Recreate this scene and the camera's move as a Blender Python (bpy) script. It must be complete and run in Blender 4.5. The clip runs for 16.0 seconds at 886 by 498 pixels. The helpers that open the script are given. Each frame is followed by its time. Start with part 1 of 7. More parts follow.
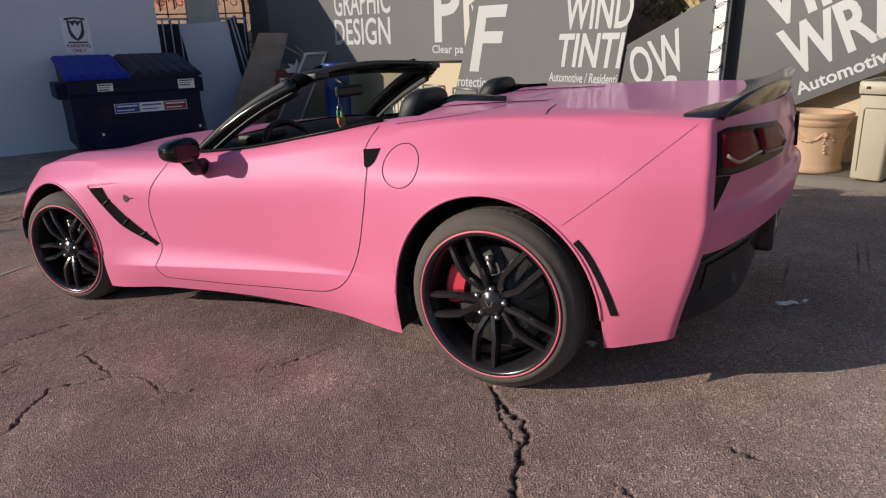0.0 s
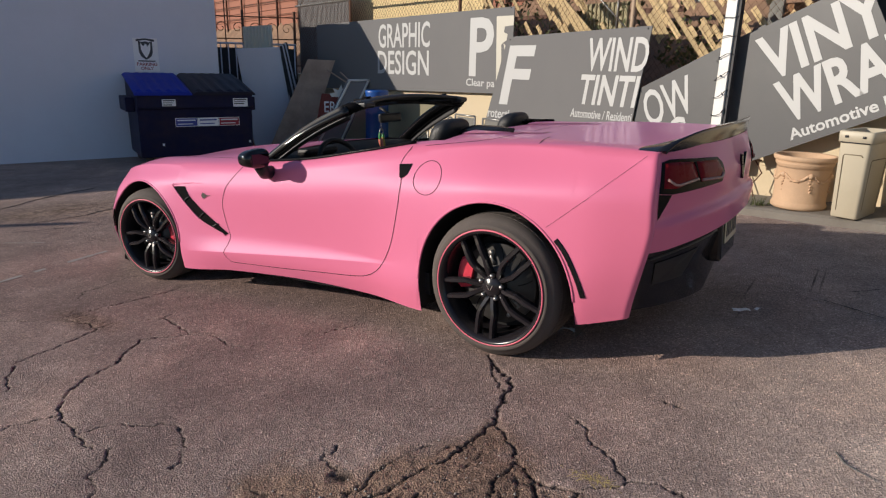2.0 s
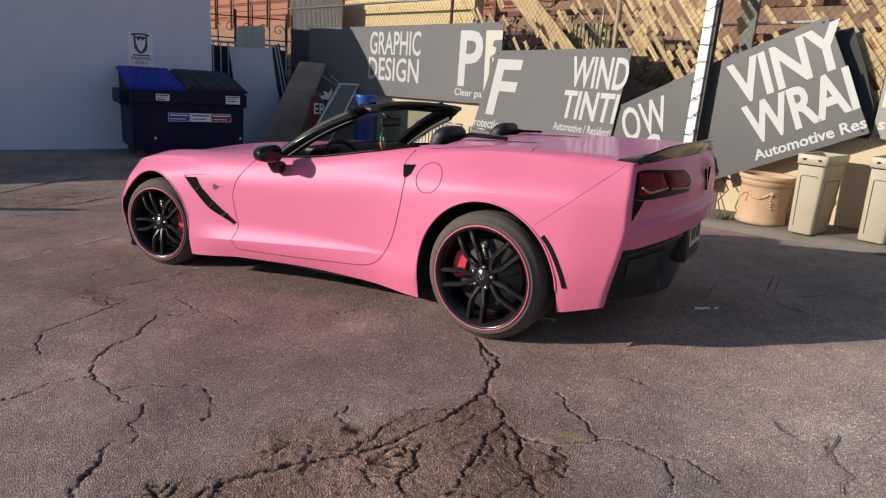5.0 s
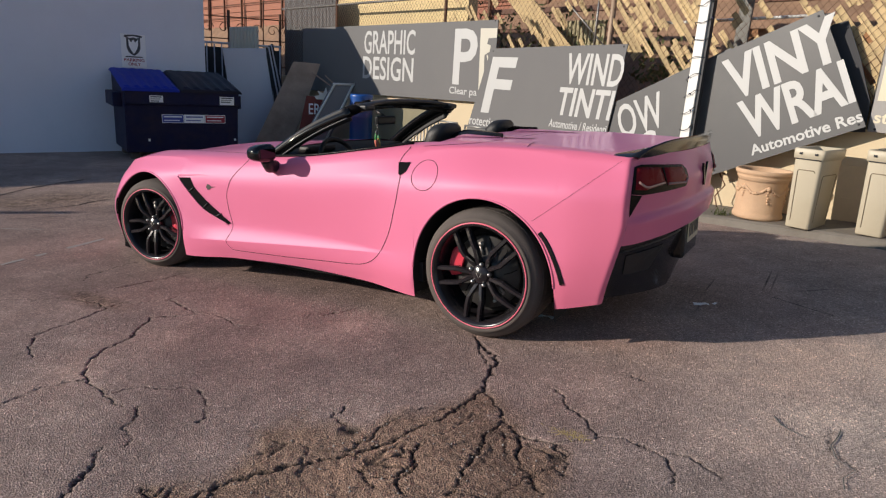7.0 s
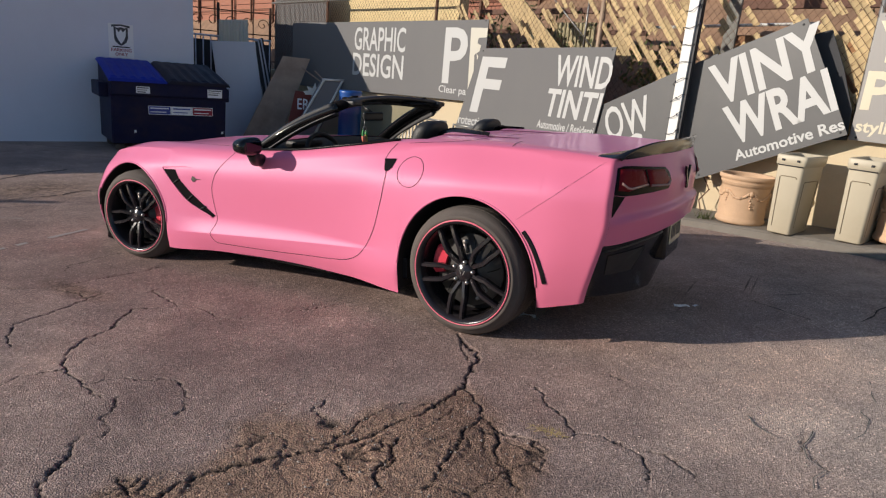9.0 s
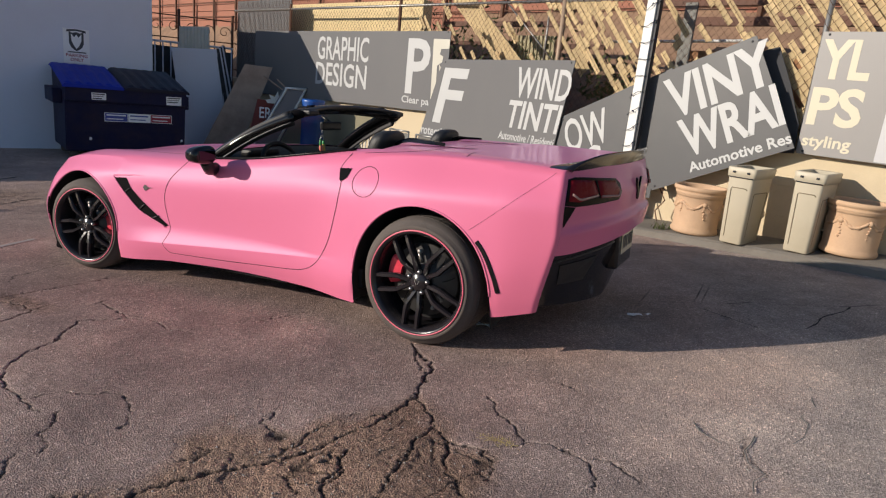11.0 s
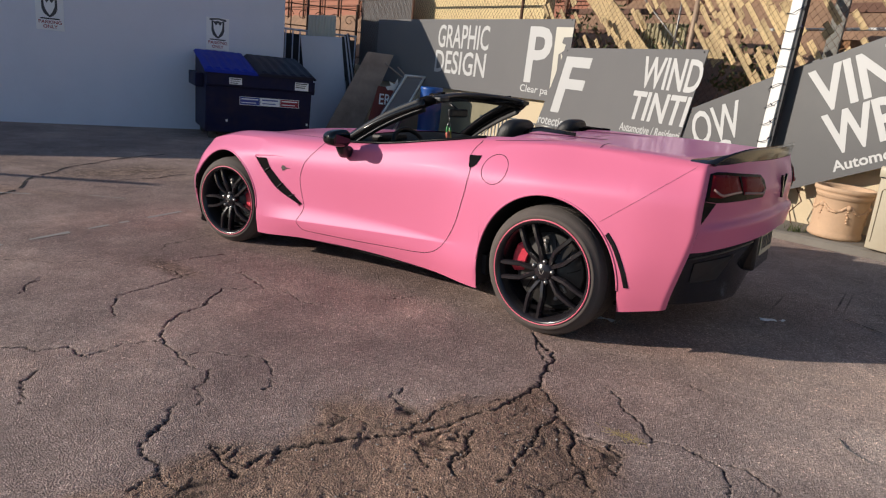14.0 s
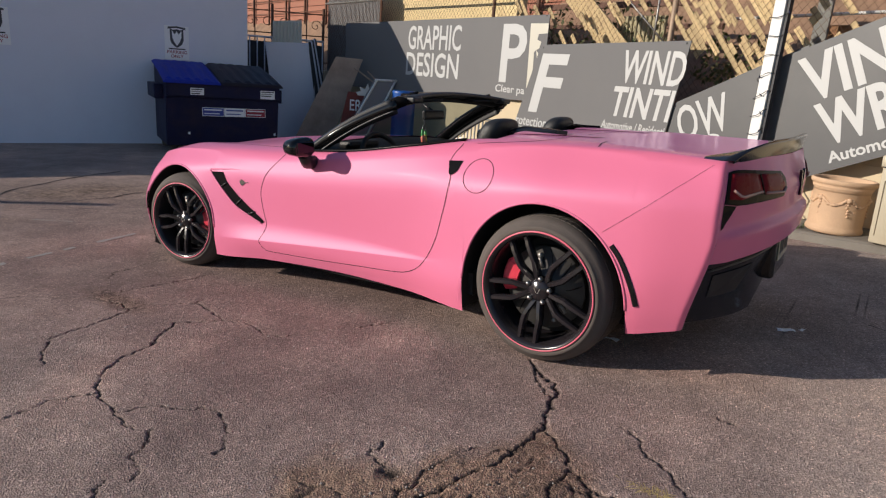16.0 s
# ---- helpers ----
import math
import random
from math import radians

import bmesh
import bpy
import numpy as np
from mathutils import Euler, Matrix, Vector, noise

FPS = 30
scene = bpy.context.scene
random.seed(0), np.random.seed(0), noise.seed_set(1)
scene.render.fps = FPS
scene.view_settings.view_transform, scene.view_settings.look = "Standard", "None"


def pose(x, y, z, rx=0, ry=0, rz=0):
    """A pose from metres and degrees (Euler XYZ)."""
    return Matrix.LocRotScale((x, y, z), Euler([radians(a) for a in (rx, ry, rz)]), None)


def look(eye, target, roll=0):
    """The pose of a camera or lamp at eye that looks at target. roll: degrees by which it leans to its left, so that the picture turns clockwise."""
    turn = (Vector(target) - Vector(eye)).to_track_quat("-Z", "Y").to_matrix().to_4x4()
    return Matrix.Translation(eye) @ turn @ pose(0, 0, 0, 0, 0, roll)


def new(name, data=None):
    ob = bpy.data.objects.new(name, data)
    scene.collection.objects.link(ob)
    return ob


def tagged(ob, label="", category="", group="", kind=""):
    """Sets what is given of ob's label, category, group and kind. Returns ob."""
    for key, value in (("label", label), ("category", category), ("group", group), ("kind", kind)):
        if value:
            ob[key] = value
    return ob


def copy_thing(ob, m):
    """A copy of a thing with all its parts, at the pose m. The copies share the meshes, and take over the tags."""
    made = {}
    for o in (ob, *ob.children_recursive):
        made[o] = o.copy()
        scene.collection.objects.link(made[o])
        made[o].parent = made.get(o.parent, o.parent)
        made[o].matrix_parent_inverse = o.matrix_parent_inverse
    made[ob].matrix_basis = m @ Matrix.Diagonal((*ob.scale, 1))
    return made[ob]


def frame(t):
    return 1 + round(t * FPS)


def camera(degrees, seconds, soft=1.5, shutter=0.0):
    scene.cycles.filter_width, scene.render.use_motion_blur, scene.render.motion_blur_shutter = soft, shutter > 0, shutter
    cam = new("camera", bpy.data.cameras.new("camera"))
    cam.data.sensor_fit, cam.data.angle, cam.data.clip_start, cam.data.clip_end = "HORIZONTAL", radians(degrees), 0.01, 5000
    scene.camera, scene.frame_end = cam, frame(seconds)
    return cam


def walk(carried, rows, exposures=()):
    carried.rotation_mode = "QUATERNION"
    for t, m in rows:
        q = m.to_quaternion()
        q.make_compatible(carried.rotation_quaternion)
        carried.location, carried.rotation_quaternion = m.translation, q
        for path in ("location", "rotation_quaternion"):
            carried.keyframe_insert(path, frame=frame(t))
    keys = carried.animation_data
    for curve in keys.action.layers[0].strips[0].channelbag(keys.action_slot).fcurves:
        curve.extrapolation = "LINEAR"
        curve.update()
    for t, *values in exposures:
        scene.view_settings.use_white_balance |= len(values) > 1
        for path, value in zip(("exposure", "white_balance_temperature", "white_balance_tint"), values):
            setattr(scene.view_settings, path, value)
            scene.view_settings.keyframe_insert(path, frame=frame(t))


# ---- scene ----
cam = camera(69.7, 16.0, soft=1.2)
PATH = [
    (0, (0.988, -2.789, 1.167), (-0.026, -1.159, 0.607), -5.1),
    (0.2, (0.979, -2.875, 1.169), (-0.037, -1.242, 0.618), -4.4),
    (0.5, (0.992, -2.992, 1.206), (-0.025, -1.333, 0.744), -4.3),
    (0.7, (1.040, -3.095, 1.211), (0.084, -1.403, 0.736), -3.8),
    (1, (1.148, -3.235, 1.228), (0.267, -1.516, 0.71), -4.3),
    (1.3, (1.220, -3.270, 1.239), (0.406, -1.504, 0.772), -3.5),
    (1.5, (1.275, -3.291, 1.242), (0.367, -1.562, 0.812), -4.4),
    (1.7, (1.330, -3.300, 1.232), (0.309, -1.632, 0.811), -2.8),
    (2, (1.391, -3.331, 1.202), (0.297, -1.725, 0.728), -2.4),
    (2.2, (1.422, -3.383, 1.208), (0.290, -1.801, 0.741), -2.7),
    (2.5, (1.453, -3.473, 1.214), (0.329, -1.875, 0.785), -3.4),
    (2.7, (1.466, -3.544, 1.228), (0.355, -1.941, 0.785), -4.6),
    (3, (1.501, -3.625, 1.229), (0.458, -1.984, 0.76), -2.6),
    (3.2, (1.503, -3.655, 1.228), (0.465, -2.005, 0.779), -1.5),
    (3.5, (1.503, -3.668, 1.231), (0.468, -2.022, 0.764), -1.2),
    (3.7, (1.505, -3.671, 1.232), (0.500, -2.005, 0.769), -0.1),
    (4, (1.503, -3.677, 1.231), (0.487, -2.009, 0.802), 0.4),
    (4.5, (1.499, -3.689, 1.218), (0.472, -2.034, 0.765), 0.4),
    (4.7, (1.496, -3.69, 1.217), (0.465, -2.037, 0.764), 0.4),
    (6.8, (1.473, -3.673, 1.193), (0.443, -2.025, 0.722), 0.2),
    (7, (1.479, -3.665, 1.199), (0.456, -2.007, 0.744), -0.2),
    (7.5, (1.492, -3.668, 1.203), (0.476, -2.003, 0.758), -0.1),
    (8, (1.497, -3.663, 1.193), (0.512, -1.982, 0.74), 1.0),
    (8.2, (1.498, -3.667, 1.194), (0.509, -1.989, 0.737), 1.0),
    (10.3, (1.516, -3.671, 1.188), (0.535, -1.989, 0.732), 1.6),
    (10.5, (1.526, -3.667, 1.188), (0.54, -1.986, 0.735), 1.5),
    (10.8, (1.543, -3.650, 1.194), (0.606, -1.936, 0.764), 1.9),
    (11, (1.557, -3.644, 1.196), (0.656, -1.91, 0.771), 1.9),
    (11.5, (1.558, -3.641, 1.193), (0.635, -1.92, 0.758), 1.8),
    (12, (1.554, -3.645, 1.191), (0.614, -1.943, 0.723), 1.7),
    (12.3, (1.531, -3.652, 1.194), (0.545, -1.974, 0.735), 2.6),
    (12.5, (1.516, -3.667, 1.194), (0.493, -2.009, 0.744), 3.2),
    (12.7, (1.499, -3.684, 1.190), (0.437, -2.052, 0.735), 3.5),
    (13, (1.475, -3.708, 1.191), (0.339, -2.125, 0.739), 3.3),
    (13.2, (1.468, -3.720, 1.194), (0.290, -2.166, 0.752), 3.0),
    (13.5, (1.459, -3.736, 1.194), (0.251, -2.207, 0.743), 3.1),
    (14, (1.467, -3.731, 1.186), (0.303, -2.175, 0.716), 2.9),
    (14.3, (1.469, -3.718, 1.185), (0.321, -2.153, 0.704), 2.1),
    (14.5, (1.473, -3.706, 1.188), (0.353, -2.115, 0.724), 0.9),
    (14.7, (1.472, -3.677, 1.193), (0.407, -2.048, 0.730), 0.3),
    (15, (1.448, -3.617, 1.189), (0.427, -1.963, 0.719), -0.0),
    (15.2, (1.405, -3.546, 1.175), (0.366, -1.910, 0.679), -1.5),
    (15.5, (1.328, -3.444, 1.168), (0.283, -1.795, 0.737), -1.1),
    (15.7, (1.281, -3.404, 1.157), (0.219, -1.765, 0.728), 0.7),
    (16, (1.212, -3.402, 1.156), (0.098, -1.804, 0.702), 0.9),
]
LOT_TURN = Matrix.Rotation(-math.atan(0.075), 4, "Y")      # the lot under the car is not level
walk(cam, [(t, LOT_TURN @ look(eye, target, roll)) for t, eye, target, roll in PATH], [(0.0, 0.05), (1.6, 0.06), (2.8, 0.17), (16.0, 0.17)])
scene.view_settings.exposure = 0.0

# ---- light ----
SUN_DIR = Vector((1.61, 1.59, -0.74)).normalized()
world = bpy.data.worlds.new("world")
scene.world = world
world.use_nodes = True
wn = world.node_tree.nodes
sky = wn.new("ShaderNodeTexSky")
sky.sky_type = "NISHITA"
sky.sun_disc = False
sky.dust_density = 0.3
sky.ozone_density = 3.0
sky.sun_elevation = math.asin(-SUN_DIR.z)
sky.sun_rotation = math.atan2(-SUN_DIR.x, -SUN_DIR.y)
world.node_tree.links.new(sky.outputs[0], wn["Background"].inputs[0])
wn["Background"].inputs[1].default_value = 0.092
sun_data = bpy.data.lights.new("sun", "SUN")
sun_data.energy = 4.3
sun_data.angle = radians(0.5)
sun_data.color = (1.0, 0.90, 0.775)
sun = new("sun", sun_data)
sun.matrix_world = look((0, 0, 12), Vector((0, 0, 12)) + SUN_DIR)
tagged(sun, kind="structure")


# ---- materials ----
def mat(name, base, rough=0.6, metal=0.0, vary=0.12, scale=6.0, fine=90.0, bump=0.0, bump_scale=120.0, stain=None, stain_amount=0.0,
        rough_vary=0.1, coat=0.0, coat_rough=0.1, sheen=0.0, per_piece=0.0):
    """A surface with variation at two scales, an optional stain colour, relief, and a change of tone from piece to piece."""
    m = bpy.data.materials.new(name)
    m.use_nodes = True
    nt = m.node_tree
    b = nt.nodes["Principled BSDF"]
    L = nt.links.new
    tc = nt.nodes.new("ShaderNodeTexCoord")

    def noise_node(s, detail=4.0, rough_=0.6):
        t = nt.nodes.new("ShaderNodeTexNoise")
        t.inputs["Scale"].default_value = s
        t.inputs["Detail"].default_value = detail
        t.inputs["Roughness"].default_value = rough_
        L(tc.outputs["Object"], t.inputs["Vector"])
        return t

    def math_node(op, a, c=None):
        n = nt.nodes.new("ShaderNodeMath")
        n.operation = op
        for i, v in enumerate((a, c)):
            if v is None:
                continue
            if isinstance(v, (int, float)):
                n.inputs[i].default_value = v
            else:
                L(v, n.inputs[i])
        return n.outputs[0]

    big, small = noise_node(scale), noise_node(fine, 3.0)
    tone = math_node("ADD", math_node("MULTIPLY", math_node("SUBTRACT", big.outputs["Fac"], 0.5), 2 * vary),
                     math_node("MULTIPLY", math_node("SUBTRACT", small.outputs["Fac"], 0.5), vary))
    tone = math_node("ADD", tone, 1.0)
    if per_piece:
        info = nt.nodes.new("ShaderNodeObjectInfo")
        tone = math_node("ADD", tone, math_node("MULTIPLY", math_node("SUBTRACT", info.outputs["Random"], 0.5), 2 * per_piece))
    mix = nt.nodes.new("ShaderNodeVectorMath")
    mix.operation = "SCALE"
    mix.inputs[0].default_value = base
    L(tone, mix.inputs["Scale"])
    colour = mix.outputs[0]
    if stain:
        st = noise_node(scale * 0.6, 6.0, 0.7)
        ramp = nt.nodes.new("ShaderNodeValToRGB")
        ramp.color_ramp.elements[0].position, ramp.color_ramp.elements[1].position = 0.45, 0.72
        ramp.color_ramp.elements[1].color = (stain_amount,) * 3 + (1,)
        L(st.outputs["Fac"], ramp.inputs[0])
        mx = nt.nodes.new("ShaderNodeMix")
        mx.data_type = "RGBA"
        L(ramp.outputs[0], mx.inputs["Factor"])
        L(colour, mx.inputs[6])
        mx.inputs[7].default_value = (*stain, 1)
        colour = mx.outputs[2]
    L(colour, b.inputs["Base Color"])
    L(math_node("ADD", math_node("MULTIPLY", math_node("SUBTRACT", big.outputs["Fac"], 0.5), 2 * rough_vary), rough), b.inputs["Roughness"])
    b.inputs["Metallic"].default_value = metal
    b.inputs["Coat Weight"].default_value = coat
    b.inputs["Coat Roughness"].default_value = coat_rough
    b.inputs["Sheen Weight"].default_value = sheen
    if bump:
        bp = nt.nodes.new("ShaderNodeBump")
        bp.inputs["Strength"].default_value = bump
        bp.inputs["Distance"].default_value = 0.01
        bt = noise_node(bump_scale, 5.0)
        L(bt.outputs["Fac"], bp.inputs["Height"])
        L(bp.outputs[0], b.inputs["Normal"])
    return m


M_GAP = mat("panel_gap", (0.012, 0.008, 0.010), 0.9, 0, 0.1)
M_BLACK = mat("gloss_black", (0.008, 0.008, 0.009), 0.10, 0, 0.1, 5, 80, rough_vary=0.04)
M_SATIN = mat("satin_black", (0.016, 0.016, 0.018), 0.42, 0, 0.15, 8, 90, rough_vary=0.08)
M_WHEEL = mat("gloss_black_alloy", (0.020, 0.017, 0.020), 0.22, 0.0, 0.15, 12, 90, rough_vary=0.05)
M_RUBBER = mat("tyre_rubber", (0.095, 0.078, 0.070), 0.85, 0, 0.25, 14, 140, 0.15, 260, stain=(0.12, 0.10, 0.082), stain_amount=0.3)
M_LINER = mat("wheel_arch_liner", (0.010, 0.009, 0.010), 0.9, 0, 0.2)
M_PILLAR = mat("dark_grey_pillar_lining", (0.030, 0.029, 0.032), 0.6, 0, 0.1, 20, 200)
M_RED = mat("red_stripe", (0.75, 0.14, 0.21), 0.45, 0, 0.06)
M_CALIPER = mat("red_brake_caliper", (0.70, 0.05, 0.085), 0.35, 0, 0.08)
M_STEEL = mat("brushed_steel", (0.42, 0.41, 0.40), 0.38, 1.0, 0.15, 30, 200)
M_LEATHER = mat("black_leather", (0.020, 0.019, 0.020), 0.5, 0, 0.15, 12, 90, 0.2, 350)
M_FABRIC = mat("black_soft_top_cloth", (0.007, 0.007, 0.008), 0.92, 0, 0.2, 20, 300, 0.3, 500)
M_WALL = mat("blue_grey_painted_stucco", (0.73, 0.745, 0.84), 0.85, 0, 0.05, 0.8, 40, 0.12, 160, stain=(0.62, 0.64, 0.74), stain_amount=0.5)
M_CREAM = mat("cream_painted_blockwork", (0.60, 0.49, 0.33), 0.85, 0, 0.07, 1.4, 60, 0.2, 90, stain=(0.42, 0.34, 0.23), stain_amount=0.55)
M_YELLOW = mat("yellow_stucco", (0.70, 0.54, 0.29), 0.85, 0, 0.08, 1.5, 60, 0.15, 120)
M_SIGN = mat("grey_sign_board", (0.163, 0.160, 0.162), 0.65, 0, 0.05, 1.5, 60, stain=(0.19, 0.185, 0.18), stain_amount=0.3)
M_SIGN.node_tree.nodes["Principled BSDF"].inputs["Specular IOR Level"].default_value = 0.15
M_SIGNPALE = mat("faded_grey_sign_board", (0.27, 0.255, 0.245), 0.45, 0, 0.06, 1.5, 60, stain=(0.23, 0.215, 0.205), stain_amount=0.3)
M_LETTER = mat("white_vinyl_lettering", (0.50, 0.50, 0.495), 0.5, 0, 0.03, 3, 60)
M_LETTERY = mat("yellowed_vinyl_lettering", (0.62, 0.55, 0.41), 0.5, 0, 0.03, 3, 60)
M_WHITE = mat("white_paint", (0.78, 0.77, 0.74), 0.55, 0, 0.06, 5, 80, stain=(0.55, 0.50, 0.42), stain_amount=0.4)
M_PAPER = mat("white_sticker", (0.88, 0.88, 0.90), 0.5, 0, 0.05, 8)
M_INK = mat("black_ink", (0.03, 0.03, 0.035), 0.6, 0, 0.1)
M_REDINK = mat("red_ink", (0.34, 0.02, 0.04), 0.55, 0, 0.1)
M_BLUEINK = mat("blue_ink", (0.05, 0.07, 0.32), 0.55, 0, 0.1)
M_DUMP = mat("dark_blue_painted_steel", (0.013, 0.014, 0.050), 0.55, 0.1, 0.3, 4, 60, 0.1, 50, stain=(0.05, 0.035, 0.035), stain_amount=0.5)
M_LIDBLUE = mat("blue_plastic_lid", (0.010, 0.030, 0.34), 0.55, 0, 0.12, 6, 80)
M_LIDBLACK = mat("dark_plastic_lid", (0.018, 0.016, 0.030), 0.5, 0, 0.15, 6, 80)
M_BIN = mat("beige_moulded_plastic", (0.52, 0.455, 0.34), 0.5, 0, 0.05, 3, 90, stain=(0.40, 0.33, 0.22), stain_amount=0.35)
M_TERRA = mat("terracotta", (0.56, 0.37, 0.235), 0.82, 0, 0.12, 6, 70, 0.25, 110, stain=(0.68, 0.46, 0.28), stain_amount=0.6)
M_SOIL = mat("dry_soil", (0.09, 0.06, 0.04), 0.95, 0, 0.3, 20, 120, 0.5, 80)
M_CONCRETE = mat("worn_concrete", (0.20, 0.18, 0.155), 0.9, 0, 0.14, 3, 90, 0.3, 140, stain=(0.11, 0.095, 0.08), stain_amount=0.6)
M_GALV = mat("galvanised_wire", (0.36, 0.35, 0.33), 0.45, 0.8, 0.2, 10, 90)
M_RUST = mat("rusty_iron", (0.13, 0.065, 0.04), 0.8, 0.2, 0.35, 14, 90, 0.3, 160)
M_WOOD = mat("weathered_pale_wood", (0.55, 0.41, 0.22), 0.8, 0, 0.25, 5, 70, 0.3, 130, stain=(0.28, 0.19, 0.11), stain_amount=0.5, per_piece=0.18)
M_PLY = mat("weathered_plywood", (0.46, 0.34, 0.27), 0.8, 0, 0.28, 4, 60, 0.2, 100, stain=(0.24, 0.17, 0.135), stain_amount=0.6)
M_HILL = mat("brown_hillside_earth", (0.27, 0.165, 0.105), 0.95, 0, 0.35, 3, 40, 0.6, 30, stain=(0.14, 0.09, 0.06), stain_amount=0.7)
M_BROWN = mat("red_brown_boards", (0.30, 0.115, 0.07), 0.75, 0, 0.15, 2, 60)
M_LEAF = mat("dry_green_foliage", (0.07, 0.085, 0.025), 0.7, 0, 0.35, 8, 60, per_piece=0.2)
M_GREYBOARD = mat("dull_grey_board", (0.20, 0.205, 0.23), 0.6, 0, 0.08, 3, 60)
M_GREYPANEL = mat("grey_white_panel", (0.68, 0.70, 0.79), 0.55, 0, 0.06, 2, 60)
M_BLUEPL = mat("bright_blue_plastic", (0.008, 0.075, 0.32), 0.4, 0, 0.08)
M_ROOF = mat("dark_roof_felt", (0.05, 0.05, 0.055), 0.9, 0, 0.2)

# ---- building blocks ----
def part(name, bm, material, parent=None, label="", smooth=False):
    """Links a bmesh as one mesh object, under a thing or a part."""
    me = bpy.data.meshes.new(name)
    bm.to_mesh(me)
    bm.free()
    for m in material if isinstance(material, (list, tuple)) else (material,):
        me.materials.append(m)
    if smooth:
        me.polygons.foreach_set("use_smooth", [True] * len(me.polygons))
    ob = new(name, me)
    if parent is not None:
        ob.parent = parent
    if label:
        ob["label"] = label
    return ob


def thing(name, label, category, m=None, group="", kind=""):
    ob = new(name)
    ob.empty_display_size = 0.1
    ob.matrix_world = m if m is not None else Matrix()
    return tagged(ob, label, category, group, kind)


def box(bm, x0, x1, y0, y1, z0, z1, m=None, bevel=0.0, mi=0):
    """A box with optionally rounded edges, added to bm."""
    b2 = bmesh.new()
    bmesh.ops.create_cube(b2, size=1.0)
    for v in b2.verts:
        v.co = Vector(((x0 + x1) / 2 + v.co.x * (x1 - x0), (y0 + y1) / 2 + v.co.y * (y1 - y0), (z0 + z1) / 2 + v.co.z * (z1 - z0)))
    if bevel:
        bmesh.ops.bevel(b2, geom=b2.edges[:], offset=bevel, segments=2, affect="EDGES", profile=0.5)
    add(bm, b2, m, mi)


def add(bm, b2, m=None, mi=0):
    """Moves b2's geometry into bm, by the matrix m."""
    idx = {}
    for v in b2.verts:
        idx[v] = bm.verts.new(m @ v.co if m is not None else v.co)
    for f in b2.faces:
        try:
            nf = bm.faces.new([idx[v] for v in f.verts])
        except ValueError:
            continue
        nf.material_index = mi
        nf.smooth = f.smooth
    b2.free()


def tube(bm, pts, r, sides=6, closed=False, r_end=None, mi=0):
    """A round bar along points."""
    pts = [Vector(p) for p in pts]
    rings = []
    n = len(pts)
    for i, p in enumerate(pts):
        a = pts[(i - 1) % n] if closed or i else p
        c = pts[(i + 1) % n] if closed or i < n - 1 else p
        t = (c - a).normalized()
        side = t.cross(Vector((0, 0, 1)))
        side = side.normalized() if side.length > 1e-3 else Vector((1, 0, 0))
        up = side.cross(t)
        rr = r if r_end is None else r + (r_end - r) * i / (n - 1)
        rings.append([bm.verts.new(p + rr * (math.cos(2 * math.pi * k / sides) * side + math.sin(2 * math.pi * k / sides) * up)) for k in range(sides)])
    for i in range(n if closed else n - 1):
        A, B = rings[i], rings[(i + 1) % n]
        for k in range(sides):
            f = bm.faces.new((A[k], A[(k + 1) % sides], B[(k + 1) % sides], B[k]))
            f.smooth, f.material_index = True, mi
    if not closed:
        bm.faces.new(rings[0][::-1]).material_index = mi
        bm.faces.new(rings[-1]).material_index = mi


def revolve(bm, profile, axis="Z", seg=48, m=None, mi=0, smooth=True):
    """A turned form: profile of (radius, height)."""
    rings = []
    for r, h in profile:
        ring = []
        for k in range(seg):
            a = 2 * math.pi * k / seg
            c, s = r * math.cos(a), r * math.sin(a)
            v = Vector((c, s, h)) if axis == "Z" else Vector((c, h, s))
            ring.append(bm.verts.new(m @ v if m is not None else v))
        rings.append(ring)
    for A, B in zip(rings, rings[1:]):
        for k in range(seg):
            q = (A[k], A[(k + 1) % seg], B[(k + 1) % seg], B[k])
            f = bm.faces.new(q if axis == "Z" else q[::-1])
            f.smooth, f.material_index = smooth, mi


def slab(bm, outline, thick, m=None, mi=0):
    """A flat board with the outline (x, z) and a thickness into +y."""
    A = [bm.verts.new((m @ Vector((x, 0, z))) if m is not None else Vector((x, 0, z))) for x, z in outline]
    B = [bm.verts.new((m @ Vector((x, thick, z))) if m is not None else Vector((x, thick, z))) for x, z in outline]
    n = len(A)
    bm.faces.new(A).material_index = mi
    bm.faces.new(B[::-1]).material_index = mi
    for i in range(n):
        bm.faces.new((A[i], B[i], B[(i + 1) % n], A[(i + 1) % n])).material_index = mi
    bmesh.ops.recalc_face_normals(bm, faces=bm.faces[:])


